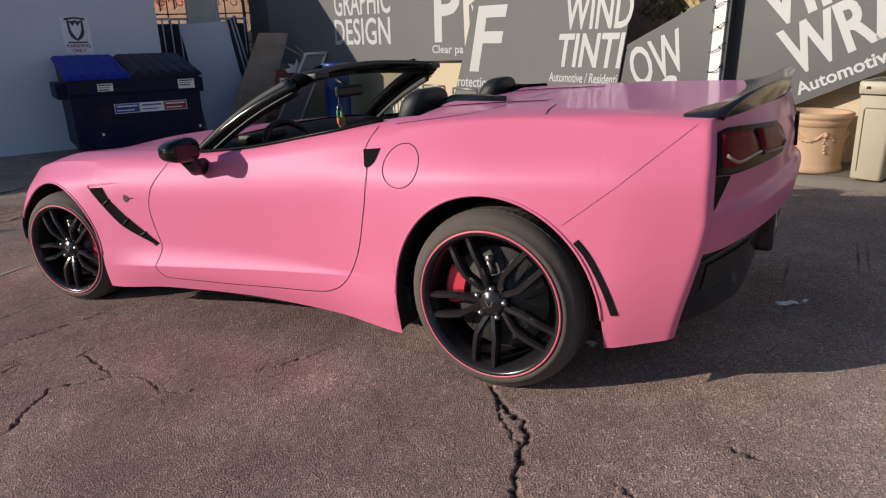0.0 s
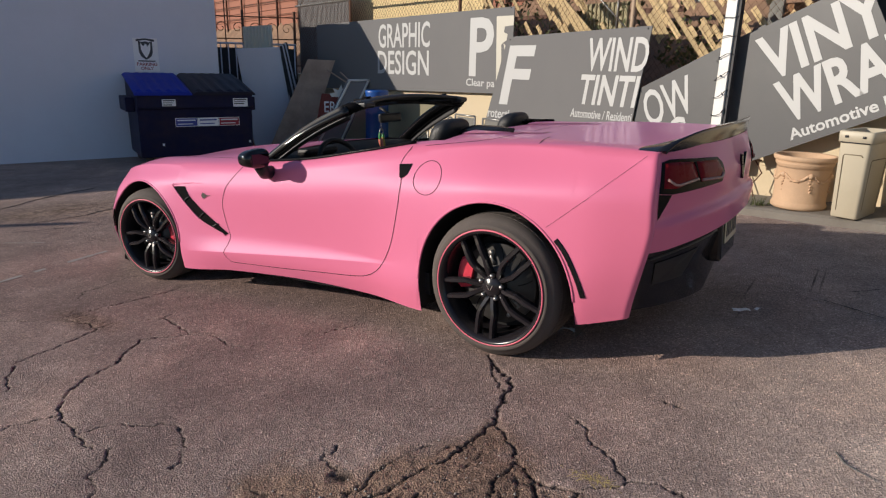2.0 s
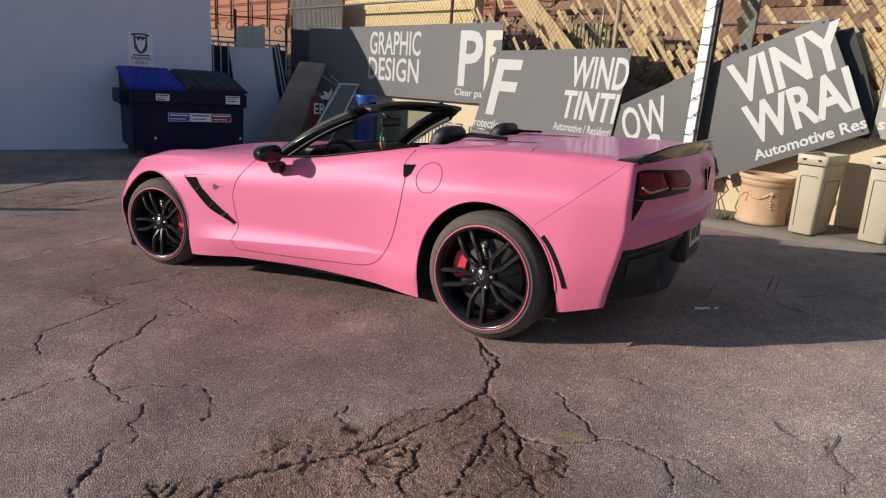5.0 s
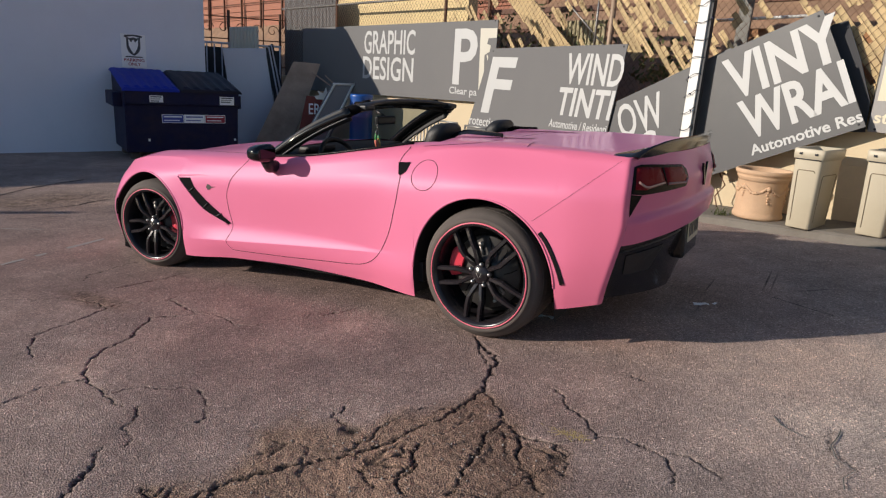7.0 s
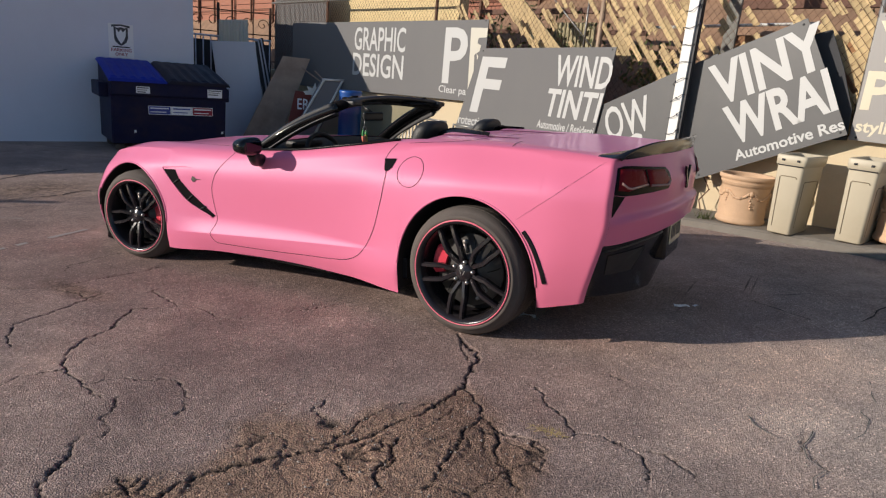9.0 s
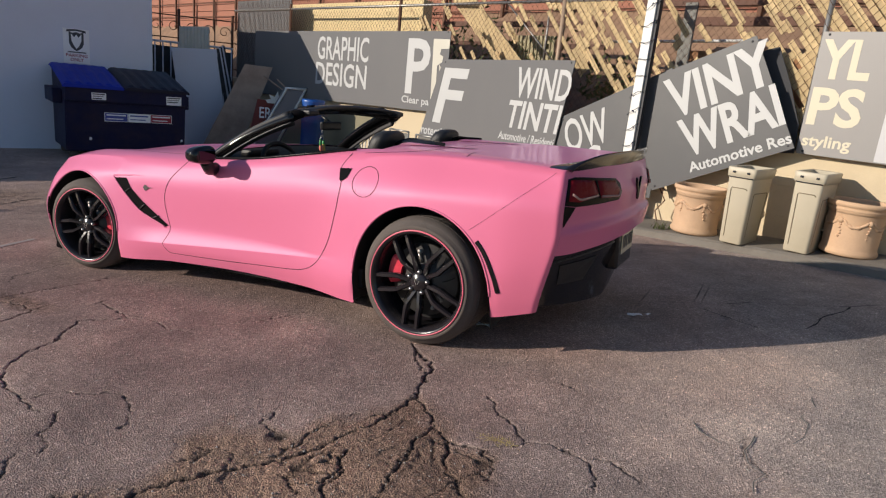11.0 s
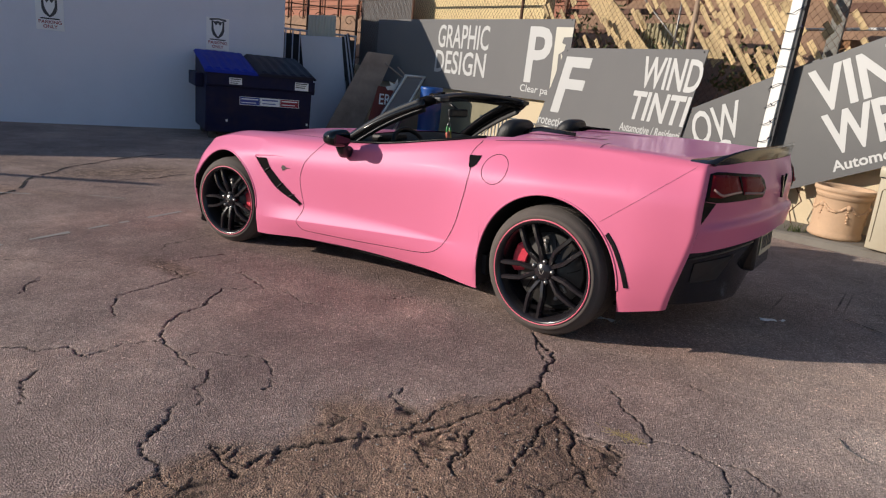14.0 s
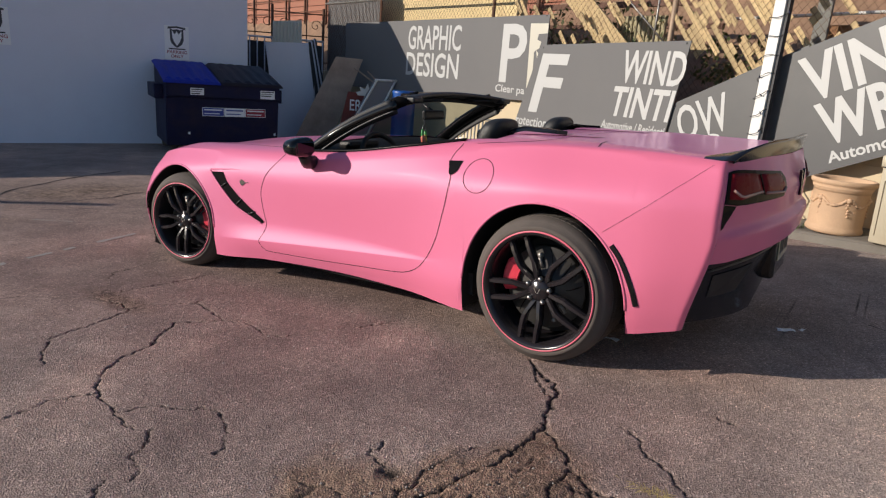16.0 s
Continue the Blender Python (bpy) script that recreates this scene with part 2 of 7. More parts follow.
def text_part(name, body, x, z, width, height, material, parent, m=None, shear=0.0, y=-0.0014, thick=0.0005, bold=0.012):
    """Lettering with its lower left at (x, z) on the board's face, stretched to width and height, each letter a part of its own."""
    cu = bpy.data.curves.new(name, "FONT")
    cu.body = body
    cu.extrude = thick
    cu.resolution_u = 3
    cu.offset = bold
    tmp = bpy.data.objects.new(name, cu)
    scene.collection.objects.link(tmp)
    dg = bpy.context.evaluated_depsgraph_get()
    me = bpy.data.meshes.new_from_object(tmp.evaluated_get(dg))
    bpy.data.objects.remove(tmp)
    co = np.empty(len(me.vertices) * 3)
    me.vertices.foreach_get("co", co)
    co = co.reshape(-1, 3)
    faces = [tuple(p.vertices) for p in me.polygons]
    bpy.data.meshes.remove(me)
    # columns of faces that overlap along the line make one letter
    spans = sorted((co[list(f), 0].min(), co[list(f), 0].max(), k) for k, f in enumerate(faces))
    letters, end = [], -1e9
    for lo_, hi_, k in spans:
        if lo_ > end + 1e-4:
            letters.append([])
        letters[-1].append(k)
        end = max(end, hi_)
    co[:, 0] += shear * co[:, 1]
    lo, hi = co.min(0), co.max(0)
    out = np.empty_like(co)
    out[:, 0] = x + (co[:, 0] - lo[0]) / (hi[0] - lo[0]) * width
    out[:, 2] = z + (co[:, 1] - lo[1]) / (hi[1] - lo[1]) * height
    out[:, 1] = y - co[:, 2]
    for ks in letters:
        used = sorted({v for k in ks for v in faces[k]})
        ix = {v: n for n, v in enumerate(used)}
        me = bpy.data.meshes.new("letter")
        me.from_pydata([tuple(out[v]) for v in used], [], [[ix[v] for v in faces[k]] for k in ks])
        me.materials.append(material)
        me.update()
        ob = new("letter", me)
        if m is not None:
            ob.matrix_local = m
        ob.parent = parent


M_CHARM_GREEN = mat("green_charm_plastic", (0.05, 0.30, 0.08), 0.4)
M_CHARM_YELLOW = mat("yellow_charm_plastic", (0.65, 0.42, 0.08), 0.4)
M_CORAL = mat("coral_charm_plastic", (0.75, 0.22, 0.16), 0.4)
M_MIRROR = mat("tinted_mirror_glass", (0.035, 0.035, 0.045), 0.03, 1.0, 0.02)
M_LAMP = mat("dark_red_lamp_plastic", (0.19, 0.012, 0.018), 0.28, 0, 0.1, 20, 90)
M_CASTING = mat("cast_aluminium", (0.40, 0.37, 0.35), 0.45, 0.6, 0.15, 20, 200)
M_DISC = mat("brake_disc_iron", (0.085, 0.080, 0.078), 0.42, 0.35, 0.2, 20, 200)


def thin_glass(name, tint, mix):
    """A pane: mostly clear, with a sharp reflection at a glancing angle."""
    m = bpy.data.materials.new(name)
    m.use_nodes = True
    nt = m.node_tree
    nt.nodes.clear()
    out = nt.nodes.new("ShaderNodeOutputMaterial")
    tr, gl, mx, lw = (nt.nodes.new(k) for k in ("ShaderNodeBsdfTransparent", "ShaderNodeBsdfGlossy", "ShaderNodeMixShader", "ShaderNodeFresnel"))
    tr.inputs[0].default_value = (*tint, 1)
    gl.inputs["Roughness"].default_value = 0.02
    lw.inputs["IOR"].default_value = mix
    nt.links.new(lw.outputs[0], mx.inputs[0])
    nt.links.new(tr.outputs[0], mx.inputs[1])
    nt.links.new(gl.outputs[0], mx.inputs[2])
    nt.links.new(mx.outputs[0], out.inputs[0])
    return m


M_PANE = thin_glass("windscreen_pane", (0.42, 0.46, 0.46), 1.02)
M_PALE = mat("peeling_pale_film", (0.52, 0.51, 0.52), 0.35, 0, 0.05, 2, 60)
M_CORR = mat("pale_corrugated_sheet", (0.66, 0.63, 0.54), 0.6, 0, 0.1, 4, 60)
M_REDDARK = mat("dull_red_sign_paint", (0.17, 0.03, 0.025), 0.6, 0, 0.15)
M_BINDARK = mat("shaded_moulding_groove", (0.22, 0.18, 0.12), 0.7, 0, 0.1)
M_LINE = mat("worn_road_paint", (0.36, 0.33, 0.30), 0.85, 0, 0.2, 12, 160)
M_MESH = mat("grey_privacy_mesh", (0.17, 0.165, 0.165), 0.85, 0, 0.15, 6, 120)
M_TIMBER = mat("dark_brown_timber", (0.13, 0.065, 0.045), 0.8, 0, 0.25, 5, 60)
M_EARTH = mat("ochre_brown_board", (0.30, 0.15, 0.07), 0.85, 0, 0.25, 3, 50, stain=(0.16, 0.08, 0.04), stain_amount=0.6)


def pearl(name, base, flakes, share):
    """A satin wrap film: a matt pearl colour with a soft sheen, and a clear gloss that grows at a glancing angle."""
    m = mat(name, base, 0.47, 0, 0.02, 1.2, 300, 0.010, 900, rough_vary=0.03)
    nt = m.node_tree
    out, b = nt.nodes["Material Output"], nt.nodes["Principled BSDF"]
    b.inputs["Specular IOR Level"].default_value = 0.30
    b.inputs["Sheen Weight"].default_value = 0.20
    b.inputs["Sheen Roughness"].default_value = 0.45
    b.inputs["Sheen Tint"].default_value = (0.55, 0.45, 1.0, 1)
    g, g2, mx, mx2, lw = (nt.nodes.new(k) for k in ("ShaderNodeBsdfAnisotropic", "ShaderNodeBsdfAnisotropic", "ShaderNodeMixShader", "ShaderNodeMixShader", "ShaderNodeLayerWeight"))
    pw, ml = nt.nodes.new("ShaderNodeMath"), nt.nodes.new("ShaderNodeMath")
    pw.operation, ml.operation = "POWER", "MULTIPLY"
    pw.inputs[1].default_value, ml.inputs[1].default_value = 6.0, share
    g2.inputs["Color"].default_value = (0.24, 0.27, 1.0, 1)      # pearl flakes
    g2.inputs["Roughness"].default_value = 0.65
    mx2.inputs[0].default_value = flakes
    g.inputs["Color"].default_value = (0.96, 0.80, 0.92, 1)
    g.inputs["Roughness"].default_value = 0.11
    nt.links.new(lw.outputs["Facing"], pw.inputs[0])
    nt.links.new(pw.outputs[0], ml.inputs[0])
    nt.links.new(b.outputs[0], mx2.inputs[1])
    nt.links.new(g2.outputs[0], mx2.inputs[2])
    nt.links.new(ml.outputs[0], mx.inputs[0])
    nt.links.new(mx2.outputs[0], mx.inputs[1])
    nt.links.new(g.outputs[0], mx.inputs[2])
    nt.links.new(mx.outputs[0], out.inputs[0])
    return m


M_PINK = pearl("pink_satin_wrap", (0.715, 0.164, 0.256), 0.042, 0.65)

# plate's cream base also carries the sunlit wall's reflection in its colour
M_PLATE = mat("cream_number_plate", (0.72, 0.64, 0.46), 0.16, 0, 0.08, 6, 60)
M_GLOSSBLACK = mat("polished_black_plastic", (0.008, 0.008, 0.009), 0.045, 0, 0.1, 5, 80, rough_vary=0.01)
M_LAMPPALE = mat("pale_pink_lamp_strip", (0.42, 0.25, 0.22), 0.25, 0, 0.1, 20, 80)
M_LAMPBLACK = mat("smoked_black_plastic", (0.010, 0.009, 0.010), 0.22, 0, 0.1, 5, 80, rough_vary=0.04)
M_LAMPBLACK.node_tree.nodes["Principled BSDF"].inputs["Specular IOR Level"].default_value = 0.2
M_LAMP.node_tree.nodes["Principled BSDF"].inputs["Specular IOR Level"].default_value = 0.25
M_VALANCE = mat("gloss_black_bumper_plastic", (0.014, 0.012, 0.014), 0.16, 0, 0.1, 5, 80, rough_vary=0.04)
M_BADGE = mat("dark_chrome_badge", (0.16, 0.15, 0.15), 0.35, 1.0, 0.1)
for m_ in (M_LAMPBLACK, M_LAMP):
    m_.node_tree.nodes["Principled BSDF"].inputs["IOR"].default_value = 1.2
M_SIGNDARK = mat("dark_grey_sign_board", (0.080, 0.079, 0.082), 0.5, 0, 0.06, 1.5, 60, stain=(0.12, 0.118, 0.118), stain_amount=0.35)
M_DULLPANEL = mat("dull_grey_sheet", (0.16, 0.155, 0.14), 0.6, 0, 0.12, 4, 60)
for m_ in (M_DUMP, M_LIDBLUE, M_LIDBLACK):
    m_.node_tree.nodes["Principled BSDF"].inputs["Specular IOR Level"].default_value = 0.2
M_EMBLEM = mat("faded_black_print", (0.06, 0.06, 0.07), 0.6, 0, 0.35, 40, 120)
M_STRAW = mat("dry_straw", (0.55, 0.42, 0.16), 0.8, 0, 0.2, 20, 90)
M_GRIT = mat("pale_grit", (0.34, 0.30, 0.27), 0.9, 0, 0.4, 60, 200)
M_GREYSEAL = mat("dull_grey_rubber", (0.20, 0.19, 0.19), 0.5, 0, 0.1)
M_KHAKI = mat("khaki_painted_metal", (0.30, 0.26, 0.15), 0.6, 0.1, 0.15, 4, 60)
M_POST = mat("dull_brown_pipe", (0.33, 0.24, 0.17), 0.6, 0.3, 0.2, 8, 90)
M_LETTERC = mat("cream_vinyl_lettering", (0.56, 0.53, 0.45), 0.5, 0, 0.03, 3, 60)


# ---- the setting ----
SLOPE = 0.075                      # the lot rises towards the car's tail
LOT = Matrix.Rotation(-math.atan(SLOPE), 4, "Y")


def ground_z(x):
    """The height of the paved lot."""
    k = 0.5
    soft = lambda v: k * np.log1p(np.exp(np.clip(v / k, -60, 60)))
    return -0.225 + 0.018 * (x + 3.0) + 0.057 * soft(x + 3.0) - 0.075 * soft(x - 4.0)


WM = Matrix(((0.9453, 0.3261, 0, 1.7), (-0.3261, 0.9453, 0, 3.27), (0, 0, 1, 0), (0, 0, 0, 1)))      # sign wall: x along, y into it
LM = Matrix(((0.41, -0.912, 0, -9.14), (0.912, 0.41, 0, 3.19), (0, 0, 1, 0), (0, 0, 0, 1)))           # grey building: x along, y into it


# ---- the paved lot ----
CRACKS = []
WORN = ((-5.75, -.15, .32, .95, .80, .45), (-6.75, -.95, .27, .96, .50, .30), (-2.30, -1.60, 1.0, 0.0, .32, .09), (-5.15, -1.45, .60, .80, .35, .14))      # centre, long axis, half sizes


def crack(width, *pts):
    CRACKS.append((width, pts))


crack(.020, (-.02, -.92), (.04, -.98), (.11, -1.04), (.18, -1.08), (.23, -1.16), (.25, -1.25), (.28, -1.35), (.31, -1.45), (.31, -1.54), (.29, -1.64), (.30, -1.73), (.27, -1.79), (.25, -1.86), (.24, -1.93), (.21, -2.00), (.19, -2.06), (.16, -2.12), (.13, -2.16), (.08, -2.22), (.04, -2.27), (.01, -2.32), (-.01, -2.37), (-.05, -2.42))
crack(.012, (.03, -.97), (.08, -1.07), (.15, -1.15), (.22, -1.22))
crack(.015, (.32, -1.47), (.38, -1.51), (.44, -1.56), (.49, -1.64), (.53, -1.67), (.58, -1.69), (.62, -1.74), (.64, -1.80), (.65, -1.85), (.68, -1.91), (.72, -1.93), (.77, -1.96), (.82, -2.00))
crack(.011, (.58, -1.69), (.64, -1.72), (.68, -1.72), (.73, -1.70), (.75, -1.73), (.79, -1.76), (.82, -1.80), (.83, -1.86), (.84, -1.89))
crack(.009, (.73, -1.71), (.78, -1.65), (.84, -1.59), (.93, -1.54), (.99, -1.55), (1.05, -1.57), (1.10, -1.58))
crack(.008, (1.10, -1.58), (1.12, -1.63), (1.15, -1.67), (1.15, -1.74), (1.15, -1.78))
crack(.008, (1.10, -1.55), (1.16, -1.54), (1.20, -1.57), (1.24, -1.60), (1.27, -1.63))
crack(.009, (.84, -1.58), (.81, -1.53), (.78, -1.48), (.73, -1.44), (.68, -1.42), (.64, -1.38), (.63, -1.33), (.59, -1.30), (.53, -1.28))
crack(.016, (.49, -1.64), (.51, -1.71), (.50, -1.77), (.52, -1.83), (.52, -1.88), (.52, -1.94), (.53, -1.99), (.55, -2.06), (.56, -2.12), (.56, -2.16))
crack(.011, (.32, -1.95), (.33, -1.99), (.34, -2.04), (.38, -2.08), (.38, -2.14), (.39, -2.20), (.45, -2.23))
crack(.009, (.20, -1.69), (.16, -1.76), (.14, -1.84), (.13, -1.92), (.14, -2.00), (.13, -2.07))
crack(.009, (-.09, -1.88), (-.08, -1.93), (-.10, -1.96), (-.05, -1.97), (.01, -1.98))
crack(.011, (.23, -2.14), (.26, -2.20), (.30, -2.23), (.34, -2.26))
crack(.019, (-.02, -2.38), (-.06, -2.44), (-.09, -2.50), (-.11, -2.55), (-.11, -2.60), (-.10, -2.63))
crack(.011, (-1.69, -2.28), (-1.79, -2.23), (-1.94, -2.15), (-2.00, -2.11), (-2.03, -2.01), (-2.04, -1.90), (-2.08, -1.77), (-2.11, -1.66))
crack(.010, (-2.11, -1.66), (-2.14, -1.54), (-2.03, -1.45), (-1.93, -1.35), (-1.95, -1.27))
crack(.012, (-1.90, -1.35), (-1.75, -1.39), (-1.58, -1.44), (-1.66, -1.54), (-1.73, -1.61), (-1.62, -1.78), (-1.54, -1.86), (-1.52, -1.96), (-1.48, -2.08), (-1.40, -2.18), (-1.29, -2.25), (-1.18, -2.29), (-1.10, -2.30), (-.98, -2.32), (-.88, -2.34), (-.85, -2.34))
crack(.010, (-1.23, -2.27), (-1.27, -2.33), (-1.32, -2.40), (-1.32, -2.48), (-1.31, -2.54), (-1.33, -2.59), (-1.41, -2.58), (-1.46, -2.60), (-1.48, -2.66), (-1.49, -2.70), (-1.58, -2.73), (-1.63, -2.79), (-1.71, -2.80), (-1.84, -2.79))
crack(.011, (-.80, -2.29), (-.70, -2.39), (-.69, -2.44), (-.64, -2.46), (-.59, -2.47), (-.57, -2.53))
crack(.010, (-.65, -2.54), (-.56, -2.62), (-.53, -2.69), (-.50, -2.75), (-.46, -2.79), (-.40, -2.81), (-.32, -2.82), (-.26, -2.85), (-.19, -2.85), (-.14, -2.84))
crack(.013, (-.26, -2.85), (-.25, -2.92), (-.23, -2.95))
crack(.009, (-1.01, -2.30), (-.97, -2.21), (-.87, -2.16), (-.81, -2.11), (-.73, -2.08), (-.62, -2.12), (-.54, -2.19), (-.48, -2.26))
crack(.009, (-1.29, -2.80), (-1.25, -2.84), (-1.16, -2.89), (-1.03, -2.94))
crack(.007, (-1.58, -1.44), (-1.43, -1.38), (-1.25, -1.44), (-1.15, -1.40), (-1.08, -1.25), (-.95, -1.10), (-.85, -.91), (-.81, -.75))
crack(.010, (-3.05, -2.46), (-3.13, -2.36), (-3.11, -2.25), (-3.01, -2.15), (-2.87, -2.07), (-2.81, -1.92), (-2.62, -1.78), (-2.48, -1.66), (-2.47, -1.47), (-2.43, -1.27), (-2.39, -1.06), (-2.37, -.88))
crack(.010, (-2.48, -1.66), (-2.28, -1.63), (-2.10, -1.65))
crack(.010, (-2.77, -1.41), (-2.90, -1.31), (-2.89, -1.24), (-2.92, -1.10), (-2.94, -.90))
crack(.009, (-2.37, -2.45), (-2.55, -2.35), (-2.57, -2.27))
crack(.009, (.64, .62), (.81, .68), (.95, .61), (1.10, .60))
crack(.015, (-.29, -2.64), (-.22, -2.66), (-.15, -2.68), (-.08, -2.68))
crack(.011, (-.22, -2.61), (-.21, -2.65), (-.23, -2.68))
crack(.009, (.80, -.97), (.85, -.99), (.89, -1.02))
crack(.006, (1.58, -1.07), (1.56, -1.19), (1.60, -1.29), (1.65, -1.34))
crack(.009, (1.5, 1.2), (1.0, .9), (.75, .55), (.9, .2))
crack(.009, (.24, -2.01), (.32, -2.0), (.36, -2.06), (.37, -2.17), (.29, -2.22), (.23, -2.19))


def spread(lo, hi, near_lo, near_hi, step, grow=1.22):
    """Grid lines: close together in the near stretch, wider and wider outside it."""
    xs = list(np.arange(near_lo, near_hi + step / 2, step))
    for sgn, end in ((1, hi), (-1, lo)):
        d, x = step, xs[-1] if sgn > 0 else xs[0]
        out = []
        while sgn * (end - x) > 0:
            d *= grow
            x += sgn * d
            out.append(x)
        xs = xs + out if sgn > 0 else out[::-1] + xs
    return np.array(xs)


def lattice_noise(X, Y, size, seed):
    """Smooth noise between -1 and 1."""
    rng = np.random.RandomState(seed)
    T = rng.rand(256, 256) * 2 - 1
    u, v = X / size, Y / size
    i, j = np.floor(u).astype(int), np.floor(v).astype(int)
    a, b = u - i, v - j
    a, b = a * a * (3 - 2 * a), b * b * (3 - 2 * b)
    g = lambda p, q: T[p % 256, q % 256]
    return g(i, j) * (1 - a) * (1 - b) + g(i + 1, j) * a * (1 - b) + g(i, j + 1) * (1 - a) * b + g(i + 1, j + 1) * a * b


gx = spread(-60, 60, -3.2, 2.1, 0.0072)
gx = np.concatenate([gx[gx < -.55], np.arange(-.55, 1.35, .0056), gx[gx >= 1.352]])
gy = spread(-60, 60, -2.95, -.70, 0.0072)
gy = np.concatenate([gy[gy < -2.72], np.arange(-2.72, -1.30, .0056), gy[gy >= -1.298]])
X, Y = np.meshgrid(gx, gy, indexing="ij")
near = np.clip((2.6 - np.abs(X + .25)) * 4, 0, 1) * np.clip((Y + 3.2) * 4, 0, 1) * np.clip((0.1 - Y) * 3, 0, 1)
wx = X + .011 * lattice_noise(X, Y, .10, 1) + .009 * lattice_noise(X, Y, .035, 2) + .008 * lattice_noise(X, Y, .016, 6) + .0035 * lattice_noise(X, Y, .007, 8)
wy = Y + .011 * lattice_noise(X, Y, .10, 3) + .009 * lattice_noise(X, Y, .035, 4) + .008 * lattice_noise(X, Y, .016, 7) + .0035 * lattice_noise(X, Y, .007, 9)
groove = np.zeros_like(X)
for width, pts in CRACKS:
    d = np.full_like(X, 9.0)
    for (x0, y0), (x1, y1) in zip(pts, pts[1:]):
        ex, ey = x1 - x0, y1 - y0
        t = np.clip(((wx - x0) * ex + (wy - y0) * ey) / (ex * ex + ey * ey), 0, 1)
        d = np.minimum(d, np.hypot(wx - x0 - t * ex, wy - y0 - t * ey))
    w = width * (.40 + .20 * lattice_noise(X, Y, .13, 11) + .14 * lattice_noise(X, Y, .04, 12))
    groove = np.maximum(groove, np.clip(1.25 - d / np.maximum(w, .0042), 0, 1) * np.clip(w / .0036, .45, 1))
# the broken-up patch: irregular lumps with gaps between
RIM = [(-.27, -2.97), (-.27, -2.86), (-.25, -2.70), (-.29, -2.63), (-.20, -2.56), (-.12, -2.45), (-.16, -2.34), (-.20, -2.20), (-.17, -2.06), (-.05, -1.98), (.12, -2.0), (.14, -1.85),
       (.21, -1.70), (.28, -1.62), (.32, -1.47), (.40, -1.54), (.50, -1.64), (.65, -1.73), (.75, -1.73), (.84, -1.86), (.95, -2.1), (1.0, -2.4), (.95, -3.3), (-.3, -3.3)]
inside_rim = np.zeros(X.shape, bool)
edge = np.full_like(X, 9.0)
for (x0, y0), (x1, y1) in zip(RIM, RIM[1:] + RIM[:1]):
    ex, ey = x1 - x0, y1 - y0
    t = np.clip(((wx - x0) * ex + (wy - y0) * ey) / (ex * ex + ey * ey), 0, 1)
    edge = np.minimum(edge, np.hypot(wx - x0 - t * ex, wy - y0 - t * ey))
    if y0 != y1:
        inside_rim ^= ((y0 > wy) != (y1 > wy)) & (wx < ex * (wy - y0) / (y1 - y0) + x0)
zone = np.clip(.55 + np.where(inside_rim, edge, -edge) / .10 + .55 * lattice_noise(X, Y, .11, 21), 0, 1) * (edge * ~inside_rim < .25)
rng = np.random.RandomState(5)
sx, sy = rng.uniform(-.7, 1.4, 150), rng.uniform(-3.1, -1.4, 150)
sel = zone > 0.02
F1, F2 = np.full(sel.sum(), 9.0), np.full(sel.sum(), 9.0)
own = np.zeros(sel.sum(), int)
for k, (a, b) in enumerate(zip(sx, sy)):
    d = np.hypot(wx[sel] - a, wy[sel] - b)
    F2 = np.where(d < F1, F1, np.minimum(F2, d))
    own = np.where(d < F1, k, own)
    F1 = np.minimum(F1, d)
lump, plate = np.zeros_like(X), np.zeros_like(X)
lump[sel] = np.clip(1.15 - (F2 - F1) / (.007 + .006 * lattice_noise(X, Y, .10, 42)[sel]), 0, 1) * np.clip(.5 + 1.6 * lattice_noise(X, Y, .16, 41)[sel], 0, 1)
plate[sel] = (rng.rand(150) - .5)[own] * np.clip((F2 - F1) / .02, 0, 1)
lump *= zone
hole = np.clip(1.3 - np.hypot((wx - .046) / .045, (wy + 2.0) / .03), 0, 1)
groove = np.maximum(np.maximum(groove, lump * .8), hole)
Z = ground_z(X) + near * (.0035 * lattice_noise(X, Y, .45, 31) + .0012 * lattice_noise(X, Y, .035, 32) + .0010 * lattice_noise(X, Y, .015, 33))
Z += near * zone * (.0055 * plate + .0025 * lattice_noise(X, Y, .15, 34) + .0015 * lattice_noise(X, Y, .05, 35) + .0018 * lattice_noise(X, Y, .023, 36) + .0020 * lattice_noise(X, Y, .0105, 37) + .0028 * (rng.rand(*X.shape) - .5))
Z -= .011 * groove * np.clip(near + .25, 0, 1)
nx, ny = X.shape
me = bpy.data.meshes.new("ground")
me.vertices.add(nx * ny)
me.vertices.foreach_set("co", np.stack([X, Y, Z], -1).astype(np.float32).ravel())
ii, jj = np.meshgrid(np.arange(nx - 1), np.arange(ny - 1), indexing="ij")
base = (ii * ny + jj).ravel()
quads = np.stack([base, base + ny, base + ny + 1, base + 1], -1).astype(np.int32)
me.loops.add(quads.size)
me.loops.foreach_set("vertex_index", quads.ravel())
me.polygons.add(len(quads))
me.polygons.foreach_set("loop_start", np.arange(0, quads.size, 4, dtype=np.int32))
me.polygons.foreach_set("use_smooth", np.ones(len(quads), bool))
# groove depth, which darkens the colour inside cracks and gaps
att = me.attributes.new("groove_depth", "FLOAT", "POINT")
att.data.foreach_set("value", groove.astype(np.float32).ravel())
pale = np.clip(1.15 - np.hypot((X - 2.2) / 1.9, (Y + .65) / .95), 0, 1) + np.clip(1.1 - np.hypot((X + 3.6) / 2.2, (Y + .9) / 1.0), 0, 1) * .15
pale = np.clip(pale * (1 + .5 * lattice_noise(X, Y, .5, 51)), 0, 1)
att = me.attributes.new("dust", "FLOAT", "POINT")
